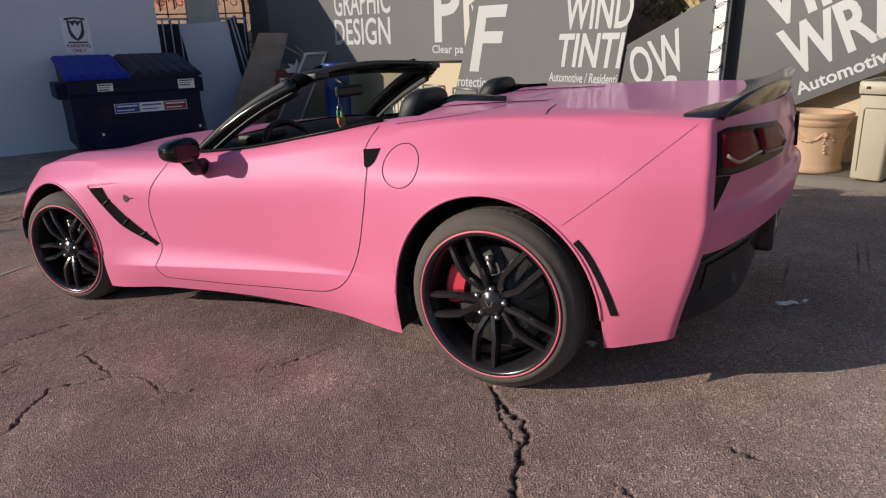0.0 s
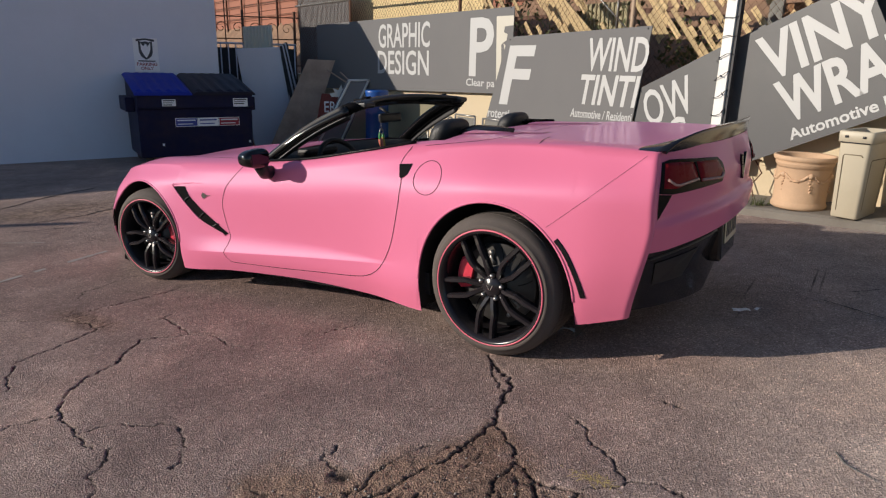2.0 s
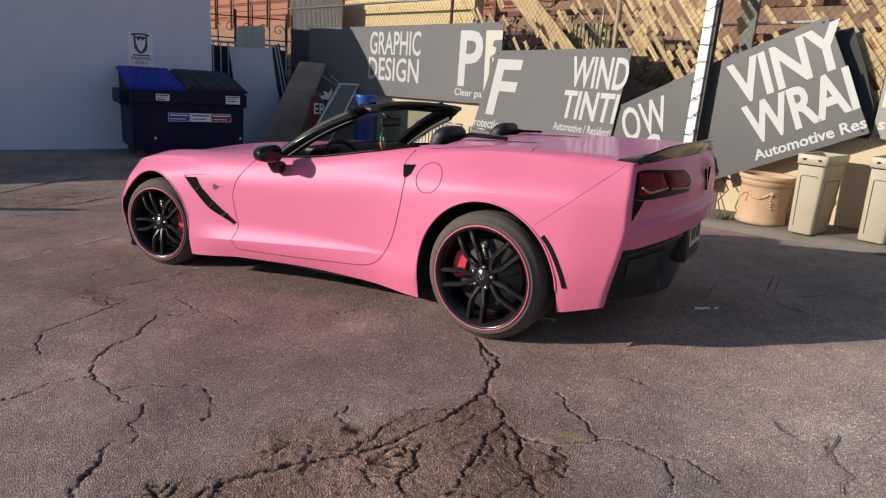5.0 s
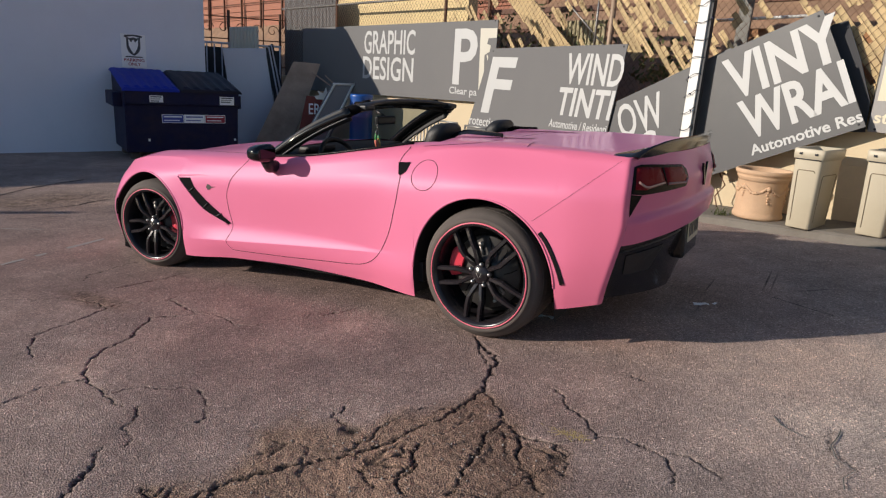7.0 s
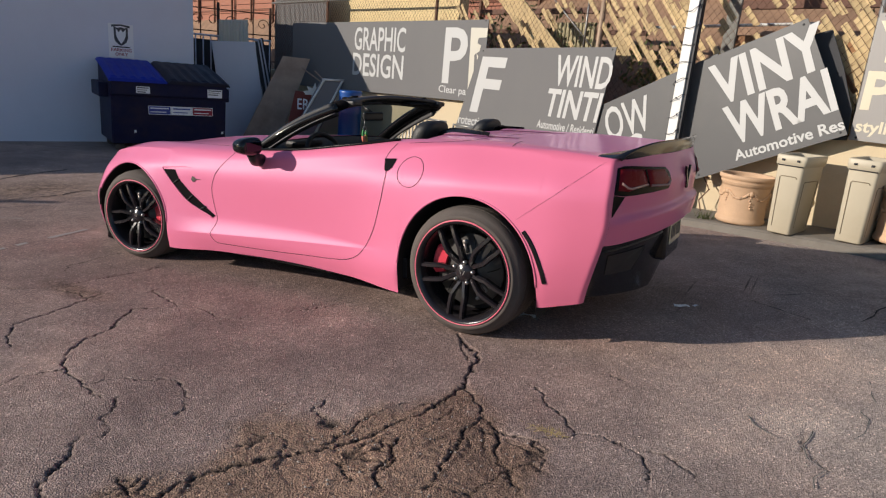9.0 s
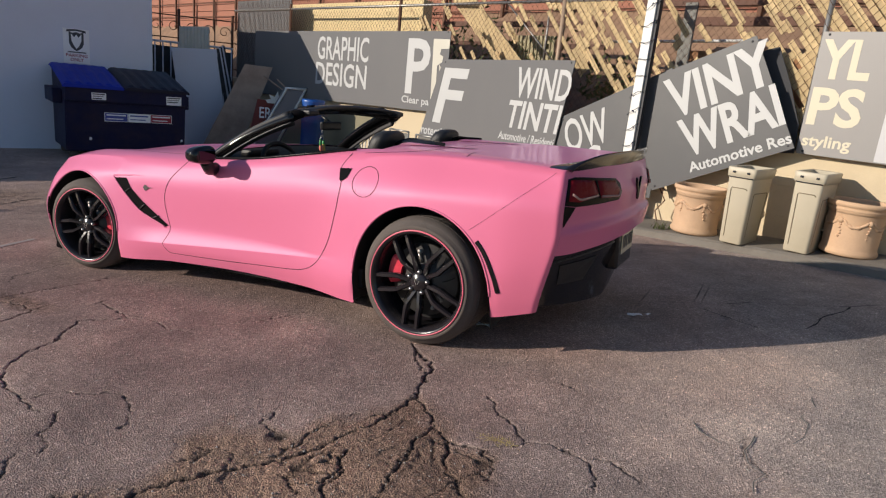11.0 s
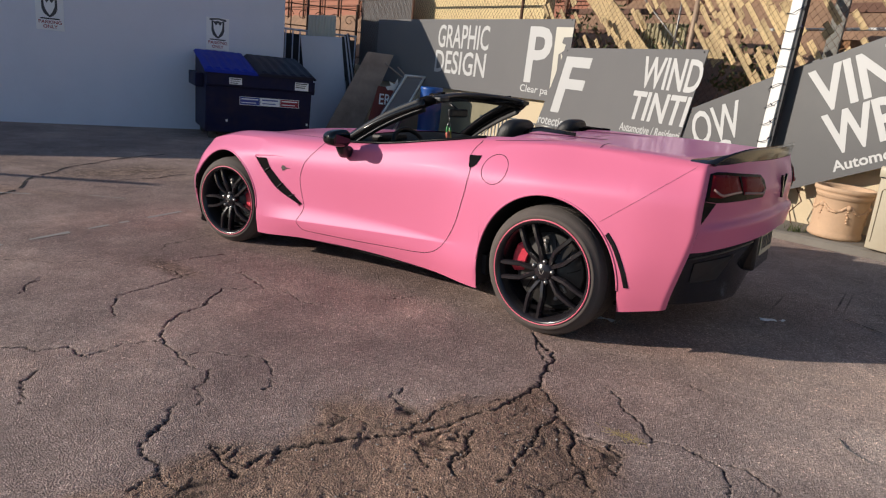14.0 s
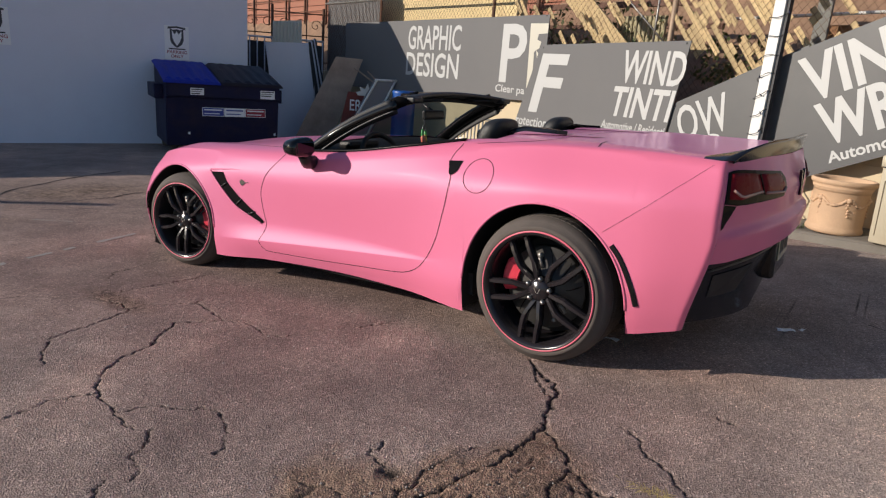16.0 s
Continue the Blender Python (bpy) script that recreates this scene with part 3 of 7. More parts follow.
att.data.foreach_set("value", pale.astype(np.float32).ravel())
# broad, slightly redder dark patch around the car's near side
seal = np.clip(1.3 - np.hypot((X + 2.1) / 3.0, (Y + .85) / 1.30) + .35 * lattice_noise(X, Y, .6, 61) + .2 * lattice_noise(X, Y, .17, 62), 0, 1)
att = me.attributes.new("darker_patch", "FLOAT", "POINT")
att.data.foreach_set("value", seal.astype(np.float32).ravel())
# greyer, faded asphalt towards the kerb
faded = np.clip((X - .75 + .12 * Y) / 1.1 + .30 * lattice_noise(X, Y, .55, 71), 0, 1)
att = me.attributes.new("faded", "FLOAT", "POINT")
att.data.foreach_set("value", faded.astype(np.float32).ravel())
# worn-through, stony stretches of the lot
worn = sum(np.clip(1.4 - np.hypot(((X - a) * u + (Y - b) * v) / p, ((Y - b) * u - (X - a) * v) / q), 0, 1) for a, b, u, v, p, q in WORN)
att = me.attributes.new("worn", "FLOAT", "POINT")
att.data.foreach_set("value", np.clip(worn, 0, 1).astype(np.float32).ravel())
att = me.attributes.new("broken", "FLOAT", "POINT")
att.data.foreach_set("value", zone.astype(np.float32).ravel())
me.update(calc_edges=True)


def asphalt():
    m = bpy.data.materials.new("worn_asphalt")
    m.use_nodes = True
    nt = m.node_tree
    b = nt.nodes["Principled BSDF"]
    L = nt.links.new
    tc = nt.nodes.new("ShaderNodeTexCoord")

    def tex(kind, scale, **kw):
        t = nt.nodes.new(kind)
        t.inputs["Scale"].default_value = scale
        for k, v in kw.items():
            t.inputs[k].default_value = v
        L(tc.outputs["Object"], t.inputs["Vector"])
        return t

    def ramp(src, *stops):
        r = nt.nodes.new("ShaderNodeValToRGB")
        e = r.color_ramp.elements
        while len(e) < len(stops):
            e.new(0.5)
        for el, (p, c) in zip(e, stops):
            el.position, el.color = p, (*c, 1)
        L(src, r.inputs[0])
        return r.outputs[0]

    def mixc(fac, a, c, blend="MIX"):
        n = nt.nodes.new("ShaderNodeMix")
        n.data_type, n.blend_type = "RGBA", blend
        for i, v in ((0, fac), (6, a), (7, c)):
            if hasattr(v, "links"):
                L(v, n.inputs[i])
            else:
                n.inputs[i].default_value = v if isinstance(v, float) else (*v, 1)
        return n.outputs[2]

    grain = tex("ShaderNodeTexVoronoi", 150.0)
    grain2 = tex("ShaderNodeTexNoise", 260.0, Detail=4.0)
    large = tex("ShaderNodeTexNoise", 0.9, Detail=6.0, Roughness=0.65)
    mid = tex("ShaderNodeTexNoise", 5.0, Detail=6.0, Roughness=0.7)
    stone = ramp(grain.outputs["Color"], (0.12, (.075, .066, .061)), (0.50, (.205, .186, .173)), (0.82, (.36, .33, .308)), (1.0, (.85, .79, .735)))
    c = mixc(0.45, stone, ramp(grain2.outputs["Fac"], (.36, (.15, .136, .127)), (.64, (.36, .327, .305))))
    c = mixc(1.0, c, ramp(large.outputs["Fac"], (.30, (.66, .66, .68)), (.52, (.96, .95, .95)), (.72, (1.35, 1.28, 1.22))), "MULTIPLY")
    c = mixc(1.0, c, ramp(mid.outputs["Fac"], (.30, (.80, .79, .79)), (.70, (1.20, 1.19, 1.17))), "MULTIPLY")
    att = nt.nodes.new("ShaderNodeAttribute")
    att.attribute_name = "broken"
    c = mixc(att.outputs["Fac"], c, mixc(1.0, c, (.95, .85, .72), "MULTIPLY"))
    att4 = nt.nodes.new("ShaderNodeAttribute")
    att4.attribute_name = "darker_patch"
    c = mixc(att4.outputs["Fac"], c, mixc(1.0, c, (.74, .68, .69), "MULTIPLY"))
    att3 = nt.nodes.new("ShaderNodeAttribute")
    att3.attribute_name = "dust"
    c = mixc(att3.outputs["Fac"], c, mixc(1.0, c, (1.54, 1.52, 1.48), "MULTIPLY"))
    att5 = nt.nodes.new("ShaderNodeAttribute")
    att5.attribute_name = "worn"
    pits = tex("ShaderNodeTexNoise", 17.0, Detail=5.0, Roughness=0.75)
    c = mixc(att5.outputs["Fac"], c, mixc(1.0, c, ramp(pits.outputs["Fac"], (.42, (.36, .34, .30)), (.50, (.85, .80, .72)), (.60, (1.10, 1.04, .92))), "MULTIPLY"))
    att2 = nt.nodes.new("ShaderNodeAttribute")
    att2.attribute_name = "groove_depth"
    c = mixc(1.0, c, (1.56, 1.30, 1.22), "MULTIPLY")
    att6 = nt.nodes.new("ShaderNodeAttribute")
    att6.attribute_name = "faded"
    c = mixc(att6.outputs["Fac"], c, mixc(1.0, c, (.90, 1.01, 1.06), "MULTIPLY"))
    c = mixc(att2.outputs["Fac"], c, (.030, .022, .018))
    L(c, b.inputs["Base Color"])
    b.inputs["Roughness"].default_value = 0.88
    b.inputs["Specular IOR Level"].default_value = 0.3
    bp = nt.nodes.new("ShaderNodeBump")
    rough_ = nt.nodes.new("ShaderNodeMath")
    rough_.operation = "MULTIPLY_ADD"
    rough_.inputs[1].default_value, rough_.inputs[2].default_value = 0.30, 0.70
    L(att.outputs["Fac"], rough_.inputs[0])
    L(rough_.outputs[0], bp.inputs["Strength"])
    bp.inputs["Distance"].default_value = 0.0075
    add_ = nt.nodes.new("ShaderNodeMath")
    L(grain.outputs["Distance"], add_.inputs[0])
    L(grain2.outputs["Fac"], add_.inputs[1])
    L(add_.outputs[0], bp.inputs["Height"])
    L(bp.outputs[0], b.inputs["Normal"])
    return m


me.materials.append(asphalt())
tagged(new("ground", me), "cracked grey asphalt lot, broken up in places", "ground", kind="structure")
del X, Y, Z, wx, wy, near

# concrete strip with its kerb at the foot of the sign wall
bm = bmesh.new()
prev = None
for s in np.linspace(-13.0, 9.0, 90):
    row = []
    for y, h in ((.10, .085), (-.62, .078), (-.655, .060), (-.665, -.10)):
        p = WM @ Vector((s, y + .012 * math.sin(s * 3.1) * (y < 0), 0))
        row.append(bm.verts.new((p.x, p.y, float(ground_z(p.x)) + h)))
    if prev:
        for k in range(3):
            bm.faces.new((prev[k], row[k], row[k + 1], prev[k + 1]))
    prev = row
bmesh.ops.recalc_face_normals(bm, faces=bm.faces[:])
tagged(part("kerb", bm, M_CONCRETE), "low worn concrete kerb strip along the wall", "kerb", kind="structure")


# ---- the pink convertible ----
def pchip(xs, ys):
    """A smooth curve through the points that does not overshoot."""
    xs, ys = np.array(xs, float), np.array(ys, float)
    h, dl = np.diff(xs), np.diff(ys) / np.diff(xs)
    m = np.zeros_like(xs)
    for i in range(1, len(xs) - 1):
        if dl[i - 1] * dl[i] > 0:
            w1, w2 = 2 * h[i] + h[i - 1], h[i] + 2 * h[i - 1]
            m[i] = (w1 + w2) / (w1 / dl[i - 1] + w2 / dl[i])
    m[0], m[-1] = dl[0], dl[-1]

    def at(x):
        x = np.clip(x, xs[0], xs[-1])
        i = np.clip(np.searchsorted(xs, x) - 1, 0, len(xs) - 2)
        t = (x - xs[i]) / h[i]
        return ((1 + 2 * t) * (1 - t) ** 2 * ys[i] + t * (1 - t) ** 2 * h[i] * m[i] + t * t * (3 - 2 * t) * ys[i + 1] + t * t * (t - 1) * h[i] * m[i + 1])

    return at


KX = (-3.60, -3.45, -3.25, -3.05, -2.71, -2.35, -1.90, -1.30, -0.80, -0.40, 0.0, 0.42, 0.71)
# half widths and heights of the lines that run along the body, from nose to tail
LINES = {
    "foot": ((.30, .62, .80, .885, .905, .897, .842, .826, .848, .905, .925, .890, .850), (.24, .21, .185, .17, .15, .143, .168, .180, .172, .153, .175, .218, .262)),
    "sill": ((.33, .66, .835, .915, .938, .908, .862, .852, .870, .922, .938, .915, .868), (.32, .30, .29, .28, .28, .27, .27, .265, .27, .28, .30, .32, .34)),
    "waist": ((.33, .66, .845, .926, .944, .900, .858, .850, .866, .912, .942, .932, .886), (.40, .40, .41, .43, .45, .43, .40, .385, .375, .42, .46, .48, .51)),
    "shoulder": ((.28, .58, .77, .865, .900, .884, .868, .866, .872, .896, .926, .930, .894), (.52, .56, .60, .64, .68, .69, .68, .69, .72, .74, .76, .76, .75)),
    "crest": ((.22, .47, .66, .755, .798, .806, .818, .818, .802, .778, .776, .800, .822), (.57, .635, .70, .775, .818, .826, .818, .858, .915, .955, .972, .965, .945)),
    "inner": ((.16, .36, .52, .60, .66, .70, .745, .770, .755, .700, .670, .680, .720), (.59, .66, .73, .80, .848, .853, .850, .872, .930, .978, .988, .972, .952)),
    "mid": ((.08, .18, .27, .33, .40, .42, .45, .45, .44, .40, .38, .38, .42), (.60, .675, .745, .80, .835, .862, .888, .92, .97, 1.000, .992, .970, .952)),
    "ridge": ((.0, .0, .0, .0, .0, .0, .0, .0, .0, .0, .0, .0, .0), (.60, .68, .755, .815, .858, .885, .905, .93, .97, 1.000, .992, .970, .953)),
}
LY = {k: pchip(KX, v[0]) for k, v in LINES.items()}
LZ = {k: pchip(KX, v[1]) for k, v in LINES.items()}
SIDE_LINES, TOP_LINES = ("foot", "sill", "waist", "shoulder", "crest"), ("crest", "inner", "mid", "ridge")
ARCHES = ((-2.745, 0.325, 0.386), (-0.004, 0.326, 0.404))
tail_x = pchip((.20, .33, .48, .57, .66, .80, .95), (.595, .628, .672, .697, .714, .716, .706))


def ramp(x, a, b):
    t = min(max((x - a) / (b - a), 0), 1)
    return t * t * (3 - 2 * t)


def flank(x):
    """How far the creased door flank holds, 0 at the wheel arches and 1 between them."""
    return ramp(x, -2.36, -2.25) * (1 - ramp(x, -0.60, -0.46))


flare_h = pchip((-2.36, -1.84, -1.24, -.83, -.60), (.115, .11, .080, .040, .006))


def crease_z(x):
    """The height of the sharp crease that runs along the doors."""
    return .268 + .0551 * (x + 2.362)


def kick(x, z):
    """The flank curves out to the crease and tucks in again below it."""
    h, zc = float(flare_h(x)), crease_z(x)
    a = .26 * h * ramp(x, -2.42, -1.95) * (1 - ramp(x, -.66, -.46))
    return a * max(0.0, 1 - (z - zc) / h) ** 1.7 if z > zc else a * max(0.0, 1 - (zc - z) / .20)


def side_y(x, z):
    """The half width of the body's flank."""
    zs = [float(LZ[k](x)) for k in SIDE_LINES]
    return float(pchip(zs, [float(LY[k](x)) for k in SIDE_LINES])(z)) + kick(x, z)


def top_z(x, y):
    ys = [float(LY[k](x)) for k in TOP_LINES]
    return float(pchip(ys[::-1], [float(LZ[k](x)) for k in TOP_LINES][::-1])(abs(y)))


def lip_x(y):
    """Where the rear deck ends."""
    return 0.845 - 0.14 * (abs(y) / 0.82) ** 2.4


def foot_z(x):
    z = float(LZ["foot"](x))
    for cx, cz, r in ARCHES:
        if abs(x - cx) < r:
            z = max(z, cz + math.sqrt(r * r - (x - cx) ** 2))
    return z


NS, NT = 22, 18
ROLL = 0.024                       # radius of the corner between flank and tail
COWL, BULK = -1.66, -0.37          # the cabin lies between these


def body_grid():
    xs = list(np.linspace(-3.60, -3.06, 18))
    for cx, cz, r in ARCHES:
        xs += [cx - r - 1e-4] + [cx - r * math.cos(a) * 0.9999 for a in np.linspace(0, math.pi, 37)] + [cx + r + 1e-4]
    xs += list(np.linspace(-2.30, -0.40, 54)[:-1]) + [COWL, BULK]
    xs = sorted(set(round(x, 5) for x in xs))
    st = [(x, 0.0) for x in xs] + [(0.42, t) for t in (.06, .14, .22, .30, .38, .46, .54, .62, .70, .78, .85, .90, .93, .95, .965, .98, .992, 1.0)]
    P = np.zeros((len(st), NS + NT, 3))
    for i, (x0, t) in enumerate(st):
        xn = x0 + 0.29 * t
        zb = foot_z(x0) if t == 0 else float(LZ["foot"](xn))
        zt = float(LZ["crest"](xn))
        zs = [float(LZ[k](xn)) for k in SIDE_LINES]
        fy = pchip(zs, [float(LY[k](xn)) for k in SIDE_LINES])
        w = flank(xn)
        zc, hc = crease_z(xn), max(float(flare_h(xn)), .05)
        aligned = list(np.linspace(zb, zc - .003, 5)) + [zc + .003] + list(np.linspace(zc + .015, zc + hc, 6)) + list(np.linspace(zc + hc + .03, zt, 10))
        for j in range(NS):
            z = (1 - w) * (zb + (zt - zb) * j / (NS - 1)) + w * aligned[j]
            x = x0 if t == 0 else x0 + (float(tail_x(z)) - x0) * t
            d = ROLL if t == 0 else min(ROLL, (1 - t) * (float(tail_x(z)) - x0))
            P[i, j] = (x, float(fy(z)) + kick(xn, z) - ROLL + math.sqrt(max(0.0, ROLL ** 2 - (ROLL - d) ** 2)), z)
        ys = [float(LY[k](xn)) for k in TOP_LINES]
        fz = pchip(ys[::-1], [float(LZ[k](xn)) for k in TOP_LINES][::-1])
        for j in range(NT):
            y = ys[0] * (1 - (j + 1) / NT)
            x = x0 if t == 0 else x0 + (lip_x(y) - x0) * t
            P[i, NS + j] = (x, y, float(fz(y)))
    return P


def inside(poly, x, z):
    hit = False
    for (x0, z0), (x1, z1) in zip(poly, poly[1:] + poly[:1]):
        if (z0 > z) != (z1 > z) and x < (x1 - x0) * (z - z0) / (z1 - z0) + x0:
            hit = not hit
    return hit


DOOR = [(-1.715, .852), (-1.80, .78), (-1.885, .68), (-1.925, .575), (-1.912, .47), (-1.893, .392), (-1.915, .335), (-1.937, .292), (-1.915, .255),
        (-1.875, .232), (-1.50, .238), (-1.10, .256), (-.82, .274), (-.748, .294), (-.69, .330), (-.643, .387), (-.588, .488), (-.553, .60), (-.527, .70), (-.515, .79), (-.548, .865), (-.54, .90), (-.50, .955)]


def mesh_from(name, verts, faces, normals, material, parent, label=""):
    used = sorted({v for f in faces for v in f})
    ix = {v: k for k, v in enumerate(used)}
    me = bpy.data.meshes.new(name)
    me.from_pydata([verts[v] for v in used], [], [[ix[v] for v in f] for f in faces])
    me.materials.append(material)
    me.polygons.foreach_set("use_smooth", [True] * len(me.polygons))
    me.normals_split_custom_set_from_vertices([normals[v] for v in used])
    ob = new(name, me)
    ob.parent = parent
    if label:
        ob["label"] = label
    return ob


def shell(P, kind_of, parent, flip):
    """Splits a grid of points into named panels that share one smooth shading."""
    ni, nj, _ = P.shape
    sgn = -1 if not flip else 1
    V = [(float(p[0]), float(p[1]) * sgn, float(p[2])) for p in P.reshape(-1, 3)]
    groups, faces = {}, []
    for i in range(ni - 1):
        for j in range(nj - 1):
            q = [i * nj + j, (i + 1) * nj + j, (i + 1) * nj + j + 1, i * nj + j + 1]
            q = q[::-1] if flip else q
            c = (P[i, j] + P[i + 1, j] + P[i + 1, j + 1] + P[i, j + 1]) / 4
            k = kind_of(c, j)
            faces.append(q)
            if k:
                groups.setdefault(k, []).append(q)
    A = np.array(V)
    N = np.zeros_like(A)
    for q in faces:
        n = np.cross(A[q[2]] - A[q[0]], A[q[3]] - A[q[1]])
        ln = np.linalg.norm(n)
        if ln > 1e-12:
            for v in q:
                N[v] += n
    N /= np.maximum(np.linalg.norm(N, axis=1, keepdims=True), 1e-9)
    for name, fs in groups.items():
        mesh_from(name, V, fs, [tuple(n) for n in N], M_PINK, parent)


def ribbon(name, pts, width, surf, parent, material=None, lift=0.0012, label=""):
    """A thin strip laid along points (x, z) on a surface: panel joints."""
    bm = bmesh.new()
    prev = None
    pts = [Vector(p) for p in pts]
    for i, p in enumerate(pts):
        a, c = pts[max(i - 1, 0)], pts[min(i + 1, len(pts) - 1)]
        t = (c - a).normalized()
        nrm = Vector((-t.y, t.x)) * width / 2
        row = []
        for s in (-1, 1):
            q = p + nrm * s
            row.append(bm.verts.new(surf(q.x, q.y, lift)))
        if prev:
            bm.faces.new((prev[0], row[0], row[1], prev[1]))
        prev = row
    return part(name, bm, material or M_GAP, parent, label, smooth=True)


def dense(pts, step=0.02):
    out = []
    for a, b in zip(pts, pts[1:]):
        n = max(1, int(math.dist(a, b) / step))
        out += [(a[0] + (b[0] - a[0]) * k / n, a[1] + (b[1] - a[1]) * k / n) for k in range(n)]
    return out + [pts[-1]]


def smooth_line(pts, n=60):
    t = np.concatenate([[0], np.cumsum([math.dist(a, b) for a, b in zip(pts, pts[1:])])])
    fx, fz = pchip(t, [p[0] for p in pts]), pchip(t, [p[1] for p in pts])
    return [(float(fx(s)), float(fz(s))) for s in np.linspace(0, t[-1], n)]


car = thing("convertible_car", "pink satin-wrapped two-seat convertible sports car with the roof down", "car", LOT)


def side_surf(sgn):
    return lambda x, z, lift: Vector((x, sgn * (side_y(x, z) + lift), z))


def top_surf(sgn):
    return lambda x, y, lift: Vector((x, sgn * y, top_z(x, y) + lift))


GRID = body_grid()


def panel_kind(c, j):
    x, y, z = c
    if j >= NS:                                  # top faces
        inner = float(LY["inner"](x))
        if COWL < x < BULK and y < inner - 0.005:
            return None
        if x < COWL:
            return "hood" if y < inner - 0.04 and x > -3.45 else "front_fender"
        if x > BULK and y < inner - 0.02:
            return "tonneau_panel" if x < 0.16 else "rear_deck"
        return "door" if -1.72 < x < -0.50 else ("front_fender" if x < -1 else "rear_quarter")
    if inside(DOOR, x, z) or (-1.715 < x < -.50 and z > .84):
        return "door"
    if x < -2.9 and z < 0.5 and x < -3.08:
        return "front_bumper"
    return "front_fender" if x < -1.3 and (x < -1.9 or z > .3) else ("rocker_panel" if x < -.45 and z < .3 else "rear_quarter")


for flip in (False, True):
    shell(GRID, panel_kind, car, flip)

# rear fascia
RZ = np.linspace(0.555, 0.948, 34)


NR = len(RZ) - 1


def fascia_x(y, z, ye, xe):
    centre = float(pchip((.50, .60, .72, .84, .93, 1.03), (.850, .868, .886, .884, .866, .846))(z + 0.07 * (1 - abs(y) / ye)))
    shelf = 0.026 * ramp(.690 - z, 0, .035) * ramp(1 - abs(y) / ye, 0, .07)
    return xe + (centre - xe) * (1 - (abs(y) / ye) ** 2.3) + shelf - .008 * ramp(.80 - z, 0, .1) * ramp(1 - abs(y) / ye, 0, .07)


def fascia_grid():
    P = np.zeros((25, len(RZ), 3))
    for i in range(25):
        for j, z in enumerate(RZ):
            s = i / 24
            xe, ye = float(tail_x(z)), side_y(0.71, min(z, .944)) - ROLL
            y = ye * (1 - s)
            zz = z + (j / NR) * (top_z(0.71, y) + 0.003 - 0.948) + (1 - j / NR) * 0.045 * s
            P[i, j] = (fascia_x(y, z, ye, xe), y, zz)
    return P


FG = fascia_grid()
for flip in (False, True):
    shell(FG, lambda c, j: "rear_bumper", car, flip)


def face_pt(s, h, lift=0.0, sgn=-1):
    """A point of the tail: s from the outer edge (0) to the middle (1), h from foot (0) to lip (1)."""
    i, j = min(max(s, 0), 1) * 24, min(max(h, 0), 1) * NR
    i0, j0 = min(int(i), 23), min(int(j), NR - 1)
    a, b = i - i0, j - j0
    p = (FG[i0, j0] * (1 - a) * (1 - b) + FG[i0 + 1, j0] * a * (1 - b) + FG[i0, j0 + 1] * (1 - a) * b + FG[i0 + 1, j0 + 1] * a * b)
    e1, e2 = FG[i0 + 1, j0] - FG[i0, j0], FG[i0, j0 + 1] - FG[i0, j0]
    n = np.cross(e2, e1)
    n /= np.linalg.norm(n)
    n = n if n[0] > 0 else -n
    p = p + n * lift
    return Vector((p[0], sgn * p[1], p[2]))


# lower black rear valance, with a ridge and a recessed panel on each side
def valance_pt(s, h, sgn, lift=0.0):
    y = 0.865 * (0.90 + 0.10 * h) * (1 - s)
    xe = 0.585 + 0.11 * h
    depth = (0.850 - 0.115 * (1 - h) ** 1.2) - xe
    x = xe + depth * (1 - (1 - s) ** 2.2) - 0.012 + lift
    z = (0.268 - 0.100 * s) + h * (0.289 + 0.145 * s)
    return Vector((x, sgn * (y + lift * (1 - s)), z))


for sgn in (-1, 1):
    bm = bmesh.new()
    rows = [[bm.verts.new(valance_pt(i / 20, j / 8, sgn)) for j in range(9)] for i in range(21)]
    for a, b in zip(rows, rows[1:]):
        for j in range(8):
            q = (a[j], b[j], b[j + 1], a[j + 1])
            bm.faces.new(q if sgn < 0 else q[::-1])
    low = part("rear_valance", bm, M_VALANCE, car, "gloss black lower rear valance", smooth=True)
    bm = bmesh.new()
    tube(bm, [valance_pt(s, .86, sgn, .002) for s in np.linspace(.03, .74, 16)], .0045, 6)
    part("valance_ridge", bm, M_SATIN, low)
    bm = bmesh.new()
    rim = [(s, .76) for s in np.linspace(.10, .50, 8)] + [(s, .40) for s in np.linspace(.42, .14, 6)]
    o = [bm.verts.new(valance_pt(s, h, sgn, .003)) for s, h in rim]
    c = bm.verts.new(valance_pt(.29, .58, sgn, .0035))
    for p, q in zip(o, o[1:] + o[:1]):
        bm.faces.new((p, q, c))
    part("valance_panel", bm, M_SATIN, low)

# underside tray
bm = bmesh.new()
box(bm, -3.3, -2.27, -0.66, 0.66, 0.16, 0.22)
box(bm, -0.43, 0.42, -0.66, 0.66, 0.17, 0.23)
box(bm, -2.26, -0.44, -0.785, 0.785, 0.145, 0.26, bevel=.01)
part("underbody", bm, M_LINER, car)

